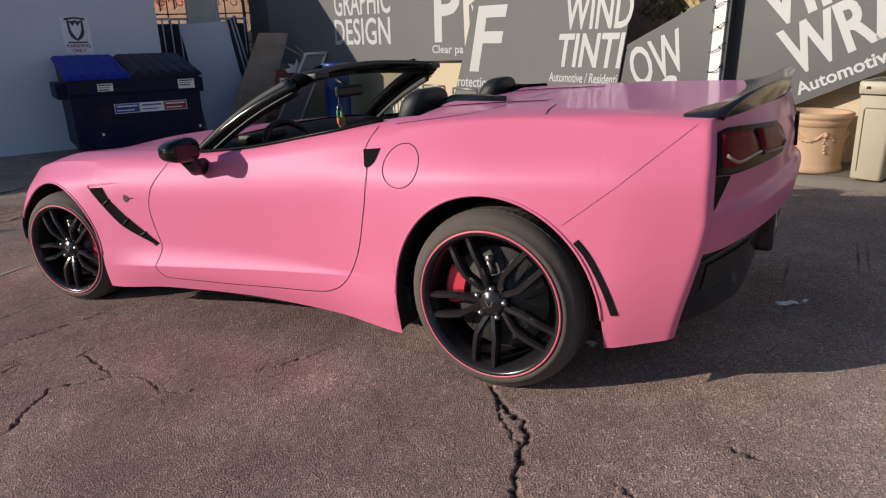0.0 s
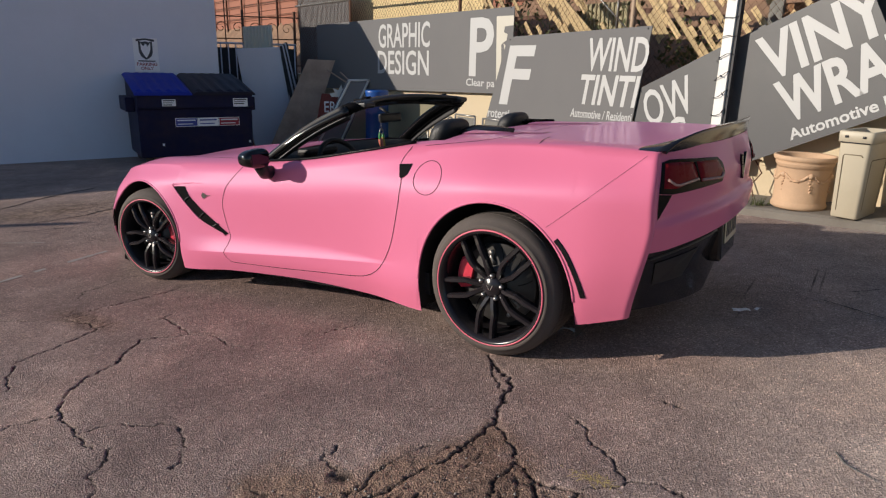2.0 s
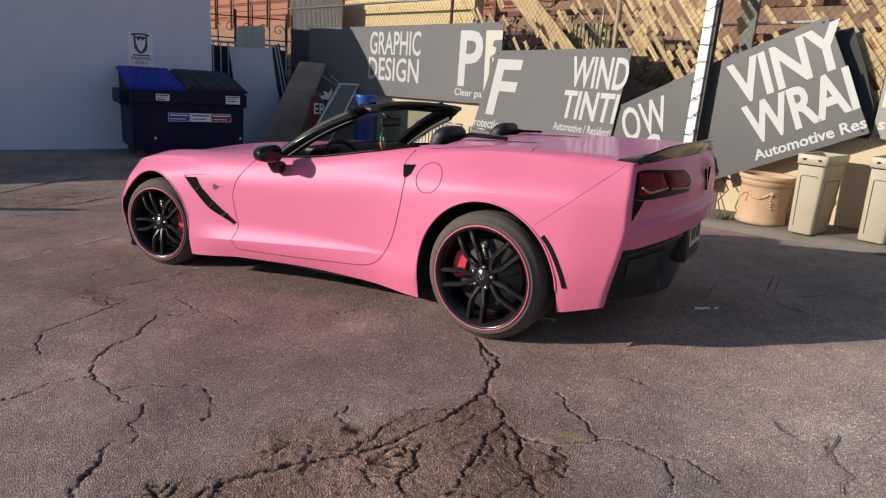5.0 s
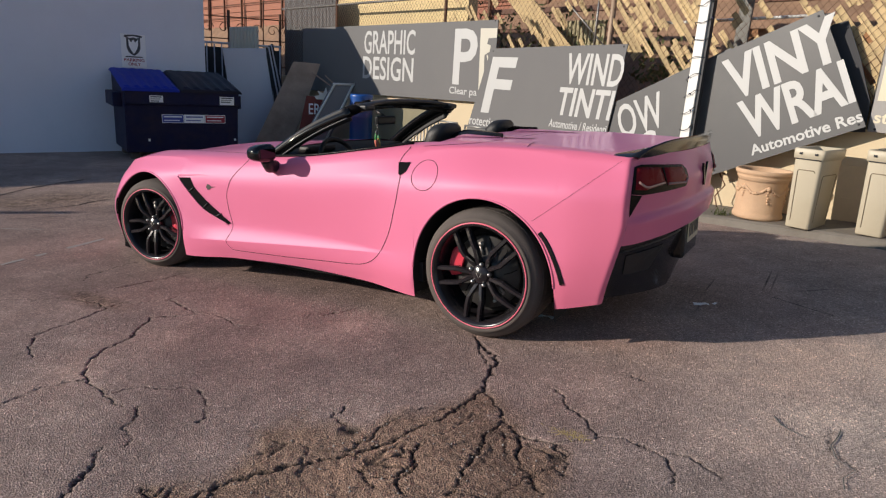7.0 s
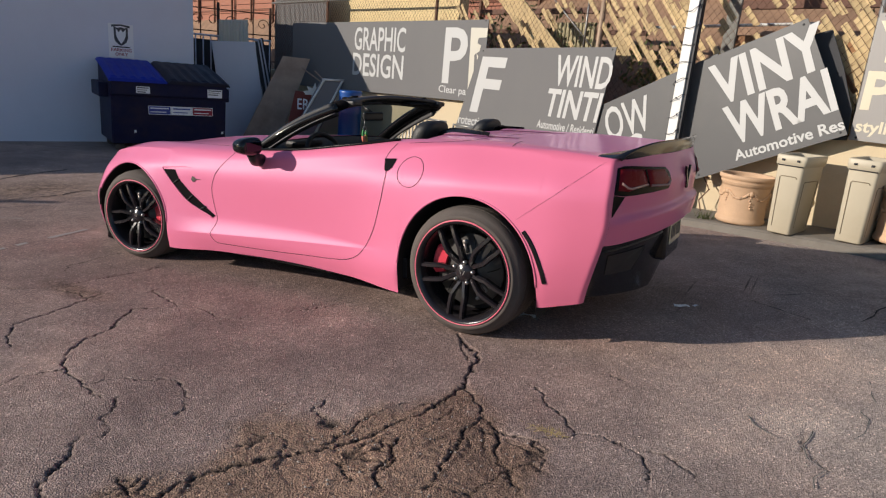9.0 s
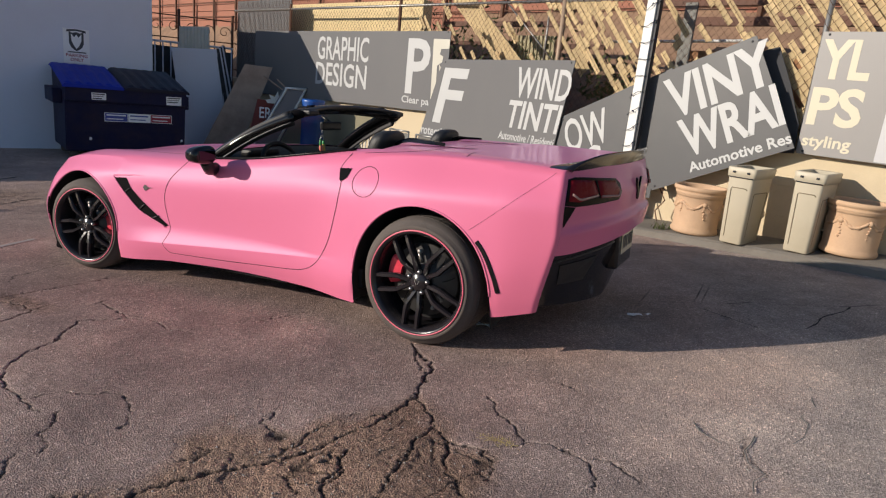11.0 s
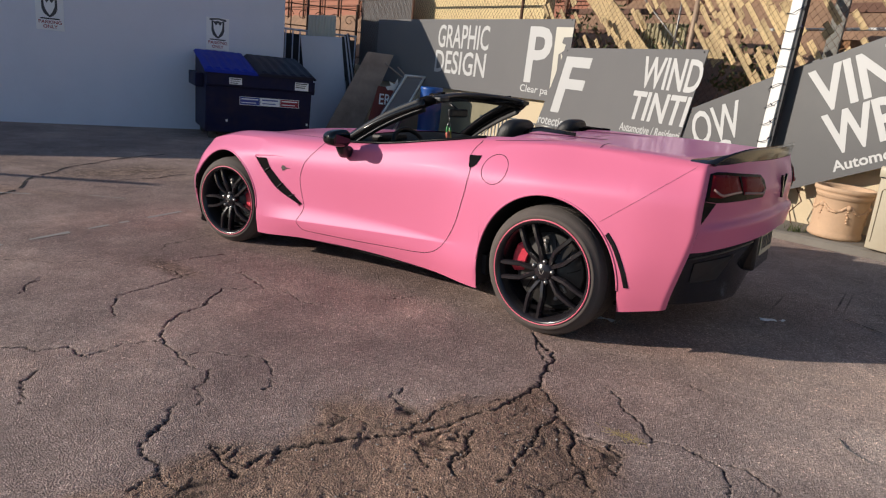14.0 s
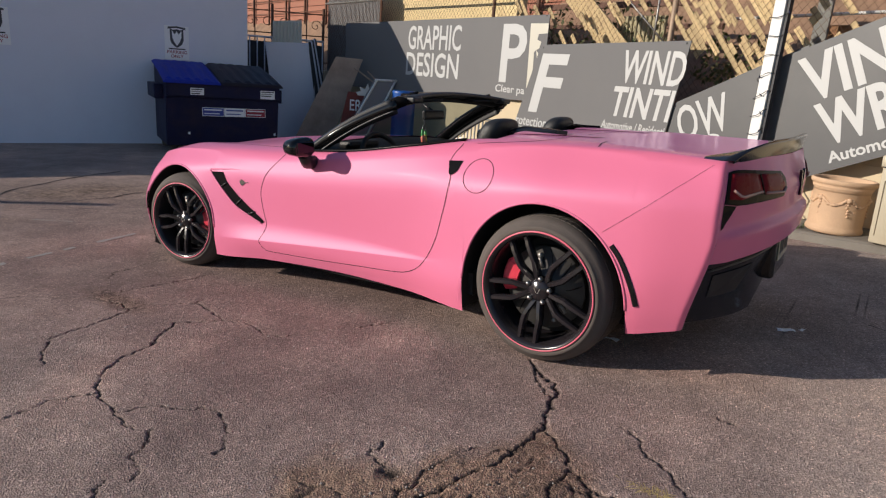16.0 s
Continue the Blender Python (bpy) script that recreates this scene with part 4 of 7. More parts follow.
# joints, arches, liners
for sgn in (-1, 1):
    S = side_surf(sgn)
    ribbon("door_joint", smooth_line(DOOR, 110), 0.0036, S, car)
    ribbon("bumper_joint", dense([(.285, .642), (.46, .77), (.665, .935)]), 0.0010, S, car)
    ribbon("nose_joint", dense([(-3.10, .40), (-3.16, .52), (-3.22, .62)]), 0.003, S, car)
    circle = [(-.358 + .083 * math.cos(a), .816 + .077 * math.sin(a)) for a in np.linspace(0, 2 * math.pi, 49)]
    ribbon("fuel_door_joint" if sgn < 0 else "quarter_cap_joint", circle, 0.0028, S, car)
    T = top_surf(sgn)
    ribbon("tonneau_joint", smooth_line([(-.43, .765), (-.32, .752), (-.214, .737), (-.13, .71), (-.085, .66), (-.077, .50), (-.08, .351), (-.10, .15), (-.112, 0)], 60), 0.005, T, car)
    ribbon("deck_joint", smooth_line([(.177, .765), (.155, .66), (.133, .55)], 14), 0.004, T, car)
    ribbon("hood_joint", smooth_line([(-3.40, .34), (-3.05, .56), (-2.7, .62), (-2.35, .66), (-1.9, .70), (-1.68, .715)], 50), 0.005, T, car)
    for k, (cx, cz, r) in enumerate(ARCHES):
        # liner: a dark drum inside the arch, and the rolled lip
        bm = bmesh.new()
        A = [math.pi * t / 40 for t in range(41)]
        pts = [(cx - r, 0.165 if k else 0.13)] + [(cx - r * math.cos(a), cz + r * math.sin(a)) for a in A] + [(cx + r, 0.15)]
        prev = None
        for x, z in pts:
            yo = side_y(x, max(z, float(LZ["foot"](x)))) - 0.001
            row = [bm.verts.new((x, sgn * yo, z)), bm.verts.new((x, sgn * (yo - 0.03), z + 0.006)), bm.verts.new((x, sgn * 0.50, z + 0.02))]
            if prev:
                for m in range(2):
                    bm.faces.new((prev[m], row[m], row[m + 1], prev[m + 1]))
            prev = row
        vs = [bm.verts.new((x, sgn * 0.50, z + 0.02)) for x, z in pts]
        bm.faces.new(vs)
        part("wheel_arch_liner", bm, M_LINER, car, "matt black wheel arch liner")
        bm = bmesh.new()
        edge = [(x, sgn * (side_y(x, max(z, float(LZ["foot"](x)))) + 0.0), z) for x, z in pts[1:-1]]
        tube(bm, edge, 0.006, 6)
        part("arch_lip", bm, M_PINK, car)
        # black flap ahead of and behind the wheel
        for fx in ((cx - r - 0.012, cx - r + 0.030), (cx + r - 0.03, cx + r + 0.006))[:1 if k else 2]:
            bm = bmesh.new()
            box(bm, fx[0], fx[1], sgn * 0.70, sgn * 0.86, 0.230 if k else (0.160 if fx[0] > cx else 0.175), 0.34, bevel=0.004)
            part("splash_flap", bm, M_SATIN, car, "black splash flap")

# marker lamps behind the arches
for sgn in (-1, 1):
    S = side_surf(sgn)
    for name, pts, w in (("rear_marker_lamp", [(.328, .592), (.362, .550), (.396, .488), (.425, .415), (.442, .350)], 0.022),
                         ("front_marker_lamp", [(-3.092, .50), (-3.115, .43), (-3.128, .37)], 0.016)):
        bm = bmesh.new()
        prev = None
        line = smooth_line(pts, 16)
        for i, (x, z) in enumerate(line):
            a, c = line[max(i - 1, 0)], line[min(i + 1, 15)]
            t = Vector((c[0] - a[0], c[1] - a[1])).normalized()
            n = Vector((-t.y, t.x)) * w / 2
            row = [bm.verts.new(S(x + n.x * s, z + n.y * s, l)) for s, l in ((-1, -.004), (-1, .003), (-.7, .006), (.7, .006), (1, .003), (1, -.004))]
            if prev:
                for m in range(5):
                    bm.faces.new((prev[m], row[m], row[m + 1], prev[m + 1]))
            prev = row
        part(name, bm, M_BLACK, car, "smoked black side marker lamp", smooth=False)

# side vents, with their slats, on the front fenders
VENT = [(-2.375, .688), (-2.262, .694), (-2.225, .630), (-2.125, .548), (-2.005, .468), (-1.908, .408), (-1.932, .398), (-2.05, .444), (-2.145, .488), (-2.262, .585)]
for sgn in (-1, 1):
    S = side_surf(sgn)
    bm = bmesh.new()
    ring = [bm.verts.new(S(x, z, 0.003)) for x, z in VENT]
    mid = [bm.verts.new(S(x, z, 0.0015)) for x, z in [(sum(p[0] for p in VENT) / 10 + (x + 2.13) * .92 - 0.0, sum(p[1] for p in VENT) / 10 + (z - .5507) * .92) for x, z in VENT]]
    for i in range(10):
        bm.faces.new((ring[i], ring[(i + 1) % 10], mid[(i + 1) % 10], mid[i]))
    bm.faces.new(mid)
    vent = part("fender_vent", bm, M_LAMPBLACK, car, "gloss black fender air vent")
    for (x0, z0), (x1, z1) in (((-2.280, .598), (-2.222, .630)), ((-2.157, .492), (-2.100, .532)), ((-2.05, .442), (-1.99, .464))):
        bm = bmesh.new()
        tube(bm, [S(x0, z0, .004), S((x0 + x1) / 2, (z0 + z1) / 2, .006), S(x1, z1, .004)], 0.0045, 6)
        part("vent_slat", bm, M_SATIN, vent)
    bm = bmesh.new()
    tube(bm, [S(x, z, .004) for x, z in smooth_line([(-2.385, .696), (-2.265, .580), (-2.148, .482), (-2.05, .438), (-1.935, .395)], 24)], 0.004, 6)
    part("vent_rim", bm, M_PINK, vent)
    # crease that runs back from the vent's upper corner
    bm = bmesh.new()
    tube(bm, [S(x, z, -.004) for x, z in dense([(-2.385, .700), (-2.20, .715), (-2.02, .715)])], 0.008, 6, r_end=0.001)
    part("vent_crease", bm, M_PINK, vent)
    bm = bmesh.new()
    e = lambda x, z, l: S(-2.085 + x * .72, .640 + z * .72, l)
    vs = [bm.verts.new(e(x, z, .004)) for x, z in ((-.035, .0), (-.012, .028), (.012, .02), (.03, .006), (.095, .006), (.03, -.004), (.008, -.022), (-.015, -.028))]
    bm.faces.new(vs)
    part("fender_badge", bm, M_BADGE, car, "small silver fender badge")
    # black scoop behind the door glass
    bm = bmesh.new()
    o = [(-.554, .873), (-.471, .877), (-.485, .83), (-.506, .813), (-.522, .809), (-.532, .815)]
    A = [bm.verts.new(S(x, z, .003)) for x, z in o]
    c = bm.verts.new(S(-.508, .848, .0025))
    for i in range(6):
        bm.faces.new((A[i], A[(i + 1) % 6], c))
    part("door_scoop", bm, M_LAMPBLACK, car, "gloss black door handle recess")

# tail lamps


def tail_patch(outline, lifts, sgn, n=6):
    """A patch that follows the tail's surface inside an outline of (s, h); lifts from rim to middle."""
    pts = []
    for a, b in zip(outline, outline[1:] + outline[:1]):
        pts += [(a[0] + (b[0] - a[0]) * k / n, a[1] + (b[1] - a[1]) * k / n) for k in range(n)]
    cs, ch = sum(p[0] for p in pts) / len(pts), sum(p[1] for p in pts) / len(pts)
    bm = bmesh.new()
    prev = None
    for f, l in lifts:
        ring = [bm.verts.new(face_pt(cs + (s_ - cs) * f, ch + (h_ - ch) * f, l, sgn)) for s_, h_ in pts]
        if prev:
            for k in range(len(pts)):
                bm.faces.new((prev[k], prev[(k + 1) % len(pts)], ring[(k + 1) % len(pts)], ring[k]))
        prev = ring
    bm.faces.new(prev)
    bmesh.ops.recalc_face_normals(bm, faces=bm.faces[:])
    return bm


for sgn in (-1, 1):
    out = [(.012, .60), (.012, .895), (.06, .905), (.50, .835), (.56, .76), (.585, .64), (.555, .55), (.17, .555), (.10, .565)]
    lamp = part("tail_lamp", tail_patch(out, ((1, -.002), (.99, .005), (.93, .006), (.7, .005), (.4, .005), (.1, .005)), sgn), M_LAMPBLACK, car, "dark red tail lamp in a black housing")
    scoop = [(.012, .595), (.10, .56), (.07, .46), (.03, .36), (.014, .34)]
    part("lamp_scoop", tail_patch(scoop, ((1, .0015), (.6, .0015)), sgn), M_LAMPBLACK, lamp)
    for q, nm in (([(.032, .645), (.026, .880), (.240, .842), (.288, .650), (.12, .612)], "outer_lens"), ([(.268, .838), (.488, .808), (.556, .665), (.532, .588), (.312, .622)], "inner_lens")):
        part(nm, tail_patch(q, ((1, .004), (.97, .009), (.7, .011), (.3, .011)), sgn), M_LAMP, lamp, "", True)
    # pale strips stand in for the reflections low on the lenses
    for line in (((.046, .72), (.10, .655), (.13, .640), (.272, .662)), ((.315, .642), (.515, .608), (.540, .650))):
        bm = bmesh.new()
        tube(bm, [face_pt(s_, h_, .0125, sgn) for s_, h_ in line], 0.0058, 6)
        part("lamp_trim", bm, M_LAMPPALE, lamp, "pale strip standing in for the reflection along the foot of the lens")
    bm = bmesh.new()
    tube(bm, [face_pt(.24, .835, .011, sgn), face_pt(.30, .625, .011, sgn)], 0.003, 5)
    part("lens_divider", bm, M_LAMPBLACK, lamp)

# rear badge, number plate recess, plate
bm = bmesh.new()
for s in (-1, 1):
    vs = [Vector((0, s * .005, -.060)), Vector((0, s * .018, -.042)), Vector((0, s * .060, .060)), Vector((0, s * .044, .056)), Vector((0, s * .006, -.020))]
    A = [bm.verts.new(Vector((.890, v.y - .04, .815 + v.z))) for v in vs]
    B = [bm.verts.new(Vector((.878, v.y - .04, .815 + v.z))) for v in vs]
    bm.faces.new(A if s > 0 else A[::-1])
    for i in range(5):
        bm.faces.new((A[i], B[i], B[(i + 1) % 5], A[(i + 1) % 5]))
part("rear_badge", bm, M_BLACK, car, "black rear badge")
bm = bmesh.new()
box(bm, .770, .836, -.175, .175, .365, .604, bevel=.016)
recess = part("plate_recess", bm, M_GLOSSBLACK, car, "black number plate recess")
bm = bmesh.new()
box(bm, .837, .842, -.115, .165, .445, .585, bevel=.004)
part("number_plate", bm, M_PLATE, recess, "pale number plate")
bm = bmesh.new()
for y0 in (-.085, -.045, -.005, .045, .085, .125):
    box(bm, .8425, .844, y0 - .012, y0 + .012, .475, .545)
part("plate_bar", bm, M_INK, recess)

# spoiler: a low smoked blade on the rear lip
bm = bmesh.new()
rows = []
for i in range(61):
    y = -0.80 + 1.60 * i / 60
    k = 1 - (abs(y) / 0.80) ** 6
    xl = lip_x(y)
    zb = top_z(0.66, y) if abs(y) < .82 else .945
    rise = 0.066 * k
    rows.append([bm.verts.new(v) for v in ((xl - .165 + .05 * (1 - k), y, zb + .003), (xl - .03, y, zb + rise * .65 - .002), (xl + .014, y, zb + rise + .001), (xl + .016, y, zb + rise - .010), (xl - .005, y, zb - .028 * k - .004))])
for a, b in zip(rows, rows[1:]):
    for m in range(4):
        bm.faces.new((a[m], b[m], b[m + 1], a[m + 1]))
part("rear_spoiler", bm, M_VALANCE, car, "gloss black lip spoiler on the rear deck", smooth=True)


# wheels
def wheel(R, rim, width, sgn):
    """Tyre, rim with five pairs of spokes, red edge stripe, disc and caliper; the outer face looks along -y times sgn's side."""
    root = new("wheel")
    root.parent = car
    w = width
    bm = bmesh.new()
    revolve(bm, [(rim - .012, -.004), (rim + .006, -.010), (rim + .022, -.016), (R - .042, -.010), (R - .022, .002), (R - .008, .022), (R - .001, .052), (R, .075), (R, w - .06), (R - .003, w - .028), (R - .012, w - .008), (rim + .02, w)], "Y", 96)
    tyre = part("tyre", bm, M_RUBBER, root, "black low-profile tyre, dusty")
    bm = bmesh.new()
    for k in range(72):                                   # tread blocks
        a = 2 * math.pi * k / 72
        for y0, y1, tw in ((.046, .078, .5), (.085, .125, -.4), (.14, .19, .4), (.20, w - .03, -.5)):
            vs = []
            for yy, da in ((y0, 0), (y1, tw * .04)):
                drop = .0015 if yy < .05 else 0
                for aa in (-.030, .030):
                    r2 = Matrix.Rotation(-(a + da + aa), 4, "Y")
                    vs.append((r2 @ Vector((R + .0012 - drop, yy, 0)), r2 @ Vector((R - .008 - drop, yy, 0))))
            t = [bm.verts.new(v[0]) for v in vs]
            b = [bm.verts.new(v[1]) for v in vs]
            bm.faces.new((t[0], t[1], t[3], t[2]))
            for i, j in ((0, 1), (1, 3), (3, 2), (2, 0)):
                bm.faces.new((t[i], b[i], b[j], t[j]))
    part("tread", bm, M_RUBBER, tyre)
    bm = bmesh.new()
    revolve(bm, [(rim + .002, -.012), (rim - .004, -.016), (rim - .016, -.010), (rim - .026, .010), (rim - .034, .05), (rim - .045, w - .02)], "Y", 96)
    barrel = part("rim", bm, M_WHEEL, root, "gloss black alloy rim")
    bm = bmesh.new()
    revolve(bm, [(rim + .0030, -.0140), (rim + .0014, -.0174), (rim - .0022, -.0179), (rim - .0040, -.0165)], "Y", 96)
    part("edge_stripe", bm, M_RED, barrel, "thin red stripe round the rim")
    for k in range(5):
        a0 = math.radians(44 + 72 * k)
        for s in (-1, 1):
            bm = bmesh.new()
            prof = []
            for t in np.linspace(0, 1, 9):
                r = .050 + (rim - .018 - .050) * t
                off = s * (.010 + .026 * min(1, t * 2.6) + .004 * t)
                half = .0145 - .0015 * t
                yc = .004 - .012 * math.sin(math.pi * min(t * 1.1, 1)) + .018 * (1 - t) ** 3
                ring = []
                for dx, dy in ((-half, .012), (-half * .55, 0), (half * .55, 0), (half, .012), (half * .7, .045), (-half * .7, .045)):
                    X, Z = r, off + dx
                    ring.append(bm.verts.new((X * math.cos(a0) - Z * math.sin(a0), yc + dy, X * math.sin(a0) + Z * math.cos(a0))))
                prof.append(ring)
            for A, B in zip(prof, prof[1:]):
                for i in range(6):
                    bm.faces.new((A[i], A[(i + 1) % 6], B[(i + 1) % 6], B[i]))
            bmesh.ops.recalc_face_normals(bm, faces=bm.faces[:])
            part("spoke", bm, M_WHEEL, barrel)
    bm = bmesh.new()
    revolve(bm, [(0, .004), (.020, .004), (.026, .008), (.038, .011), (.050, .019), (.056, .035), (.060, .07)], "Y", 40)
    part("hub", bm, M_WHEEL, barrel)
    bm = bmesh.new()
    for s in (-1, 1):
        A = [bm.verts.new((s * x, .0025, z)) for x, z in ((.002, -.012), (.006, -.010), (.017, .012), (.011, .011))]
        bm.faces.new(A)
    part("hub_badge", bm, M_STEEL, barrel)
    for k in range(5):
        a = math.radians(44 + 36 + 72 * k)
        bm = bmesh.new()
        revolve(bm, [(0, .002), (.007, .003), (.0105, .009), (.0115, .022)], "Y", 12, m=Matrix.Translation((.056 * math.cos(a), .0, .056 * math.sin(a))))
        part("wheel_nut", bm, M_STEEL, barrel, "bright wheel nut")
    bm = bmesh.new()
    rd = rim * .70
    revolve(bm, [(.06, .060), (.085, .062), (.09, .085), (rd, .085), (rd, .112), (.09, .112)], "Y", 64)
    disc = part("brake_disc", bm, M_DISC, root, "grey iron brake disc")
    for k in range(10):                                   # slots milled into the disc face
        a = 2 * math.pi * k / 10
        bm = bmesh.new()
        tube(bm, [(r * math.cos(a + (r - .1) * 2.4), .0842, r * math.sin(a + (r - .1) * 2.4)) for r in np.linspace(.105, rd - .010, 5)], .0022, 4)
        part("disc_slot", bm, M_LINER, disc)
    for ang, r0, r1, w0, w1 in ((100, .095, .150, .020, .024), (62, .11, .165, .018, .011), (262, .10, .150, .022, .015), (292, .105, .155, .014, .018), (318, .10, .145, .012, .010)):
        a = math.radians(ang)
        bm = bmesh.new()
        tube(bm, [(r0 * math.cos(a), .080, r0 * math.sin(a)), ((r0 + r1) / 2 * math.cos(a + .05), .074, (r0 + r1) / 2 * math.sin(a + .05)), (r1 * math.cos(a), .080, r1 * math.sin(a))], w0 * .55, 8)
        revolve(bm, [(0, .066), (w1 * .5, .067), (w1 * .6, .082)], "Y", 10, m=Matrix.Translation((r1 * math.cos(a), 0, r1 * math.sin(a))))
        part("knuckle_boss", bm, M_CASTING, root, "pale cast metal boss behind the spokes")
    bm = bmesh.new()
    ca = math.radians(168 if R > .33 else 5)
    prev = None
    for t in np.linspace(-.42, .42, 9):
        a = ca + t
        e = .012 if abs(t) > .40 else 0
        ring = [bm.verts.new((r * math.cos(a), y, r * math.sin(a))) for r, y in ((rd - .055 + e, .066 + e), (rd + .012 - e, .060 + e), (rd + .024 - e, .075), (rd + .024 - e, .125), (rd - .055 + e, .125))]
        if prev:
            for i in range(5):
                bm.faces.new((prev[i], prev[(i + 1) % 5], ring[(i + 1) % 5], ring[i]))
        else:
            bm.faces.new(ring)
        prev = ring
    bm.faces.new(prev[::-1])
    bmesh.ops.recalc_face_normals(bm, faces=bm.faces[:])
    part("brake_caliper", bm, M_CALIPER, root, "red brake caliper")
    bm = bmesh.new()
    revolve(bm, [(.0, .135), (rim - .05, .135)], "Y", 48)
    part("dust_shield", bm, M_LINER, root)
    return root


for x, y, z, R, rim, w, steer in ((0, .930, .335, .337, .272, .27, 0), (-2.71, .905, .328, .324, .259, .235, 9.5)):
    for sgn in (-1, 1):
        o = wheel(R, rim, w, sgn)
        # the near side faces -y; the far wheels are turned about
        o.matrix_local = pose(x, sgn * y, z, 0, 0, steer + (180 if sgn > 0 else 0))
        o["label"] = "gloss black five-spoke wheel with a red edge stripe"

# ---- windscreen, mirrors ----
WS_BASE = lambda s: Vector((-1.66 - .20 * (1 - s * s), .685 * s, .855 + .055 * (1 - s * s)))
WS_TOP = lambda s: Vector((-1.095 - .085 * (1 - s * s), .555 * s, 1.142 + .036 * (1 - s * s)))


def ws(s, t):
    """A point of the windscreen: s across (-1..1), t from foot to header."""
    a, b = WS_BASE(s), WS_TOP(s)
    p = a.lerp(b, t)
    p.z += .026 * math.sin(math.pi * t)
    return p


bm = bmesh.new()
g = [[bm.verts.new(ws(-.93 + 1.86 * i / 20, .02 + .95 * j / 12)) for j in range(13)] for i in range(21)]
for i in range(20):
    for j in range(12):
        bm.faces.new((g[i][j], g[i + 1][j], g[i + 1][j + 1], g[i][j + 1])).smooth = True
pane = part("windscreen", bm, M_PANE, car, "clear windscreen glass")
pane.visible_shadow = False


def flat_bar(name, pts, w, h, material, label="", roll=None):
    """A bar with a flattened round section along points; roll gives its broad direction."""
    bm = bmesh.new()
    prev = None
    pts = [Vector(p) for p in pts]
    for i, p in enumerate(pts):
        t = (pts[min(i + 1, len(pts) - 1)] - pts[max(i - 1, 0)]).normalized()
        b = (roll - t * roll.dot(t)).normalized()
        n = t.cross(b)
        row = [bm.verts.new(p + b * w * math.cos(a) + n * h * math.sin(a)) for a in np.linspace(0, 2 * math.pi, 13)[:-1]]
        if prev:
            for k in range(12):
                bm.faces.new((prev[k], prev[(k + 1) % 12], row[(k + 1) % 12], row[k]))
        else:
            bm.faces.new(row)
        prev = row
    bm.faces.new(prev[::-1])
    bmesh.ops.recalc_face_normals(bm, faces=bm.faces[:])
    return part(name, bm, material, car, label, smooth=True)


for s in (-1, 1):
    flat_bar("windscreen_pillar", [ws(s * .99, t) for t in np.linspace(-.04, 1.0, 22)], .070, .032, M_BLACK, "gloss black windscreen pillar", Vector((.25, -s * .9, .5)))
    flat_bar("pillar_trim", [ws(s * 1.02, t) + Vector((.015, s * .006, -.012)) for t in np.linspace(0, .95, 20)], .046 if s < 0 else .060, .018, M_PILLAR, "dark grey pillar lining", Vector((.6, 0, .5)))
    bm = bmesh.new()
    tube(bm, [ws(s * 1.03, t) + Vector((.035, s * .020, -.030)) for t in np.linspace(.0, .93, 20)], .0032, 6)
    part("pillar_seal", bm, M_GREYSEAL, car, "thin pale seal along the pillar")
flat_bar("windscreen_header", [ws(s, 1.0) + Vector((.0, 0, .0)) for s in np.linspace(-1.05, 1.05, 25)], .066, .031, M_LAMPBLACK, "black windscreen header rail", Vector((1, 0, .12)))
flat_bar("header_lining", [ws(s, 1.0) + Vector((.050, 0, .012)) for s in np.linspace(-.98, .98, 33)], .052, .020, M_SATIN, "padded black lining of the header rail", Vector((1, 0, .10)))
for s in (-1, 1):
    bm = bmesh.new()
    box(bm, -1.11, -.99, s * .50 - .045, s * .50 + .045, 1.140, 1.172, bevel=.010)
    part("header_latch_cover", bm, M_SATIN, car)
for s in (-.70, .74):
    bm = bmesh.new()
    p = ws(s, 1.0)
    box(bm, p.x - .045, p.x + .062, p.y - .040, p.y + .040, p.z + .004, p.z + .034, bevel=.010)
    tube(bm, [(p.x + .02, p.y - .03, p.z + .034), (p.x + .055, p.y, p.z + .040), (p.x + .02, p.y + .03, p.z + .034)], .006, 6)
    part("roof_latch", bm, M_LAMPBLACK, car, "black roof latch on the header")
for s in (-.33, .33):
    bm = bmesh.new()
    box(bm, -1.15, -1.05, s - .16, s + .16, 1.150, 1.166, m=pose(0, 0, 0), bevel=.006)
    part("sun_visor", bm, M_FABRIC, car, "folded black sun visor")

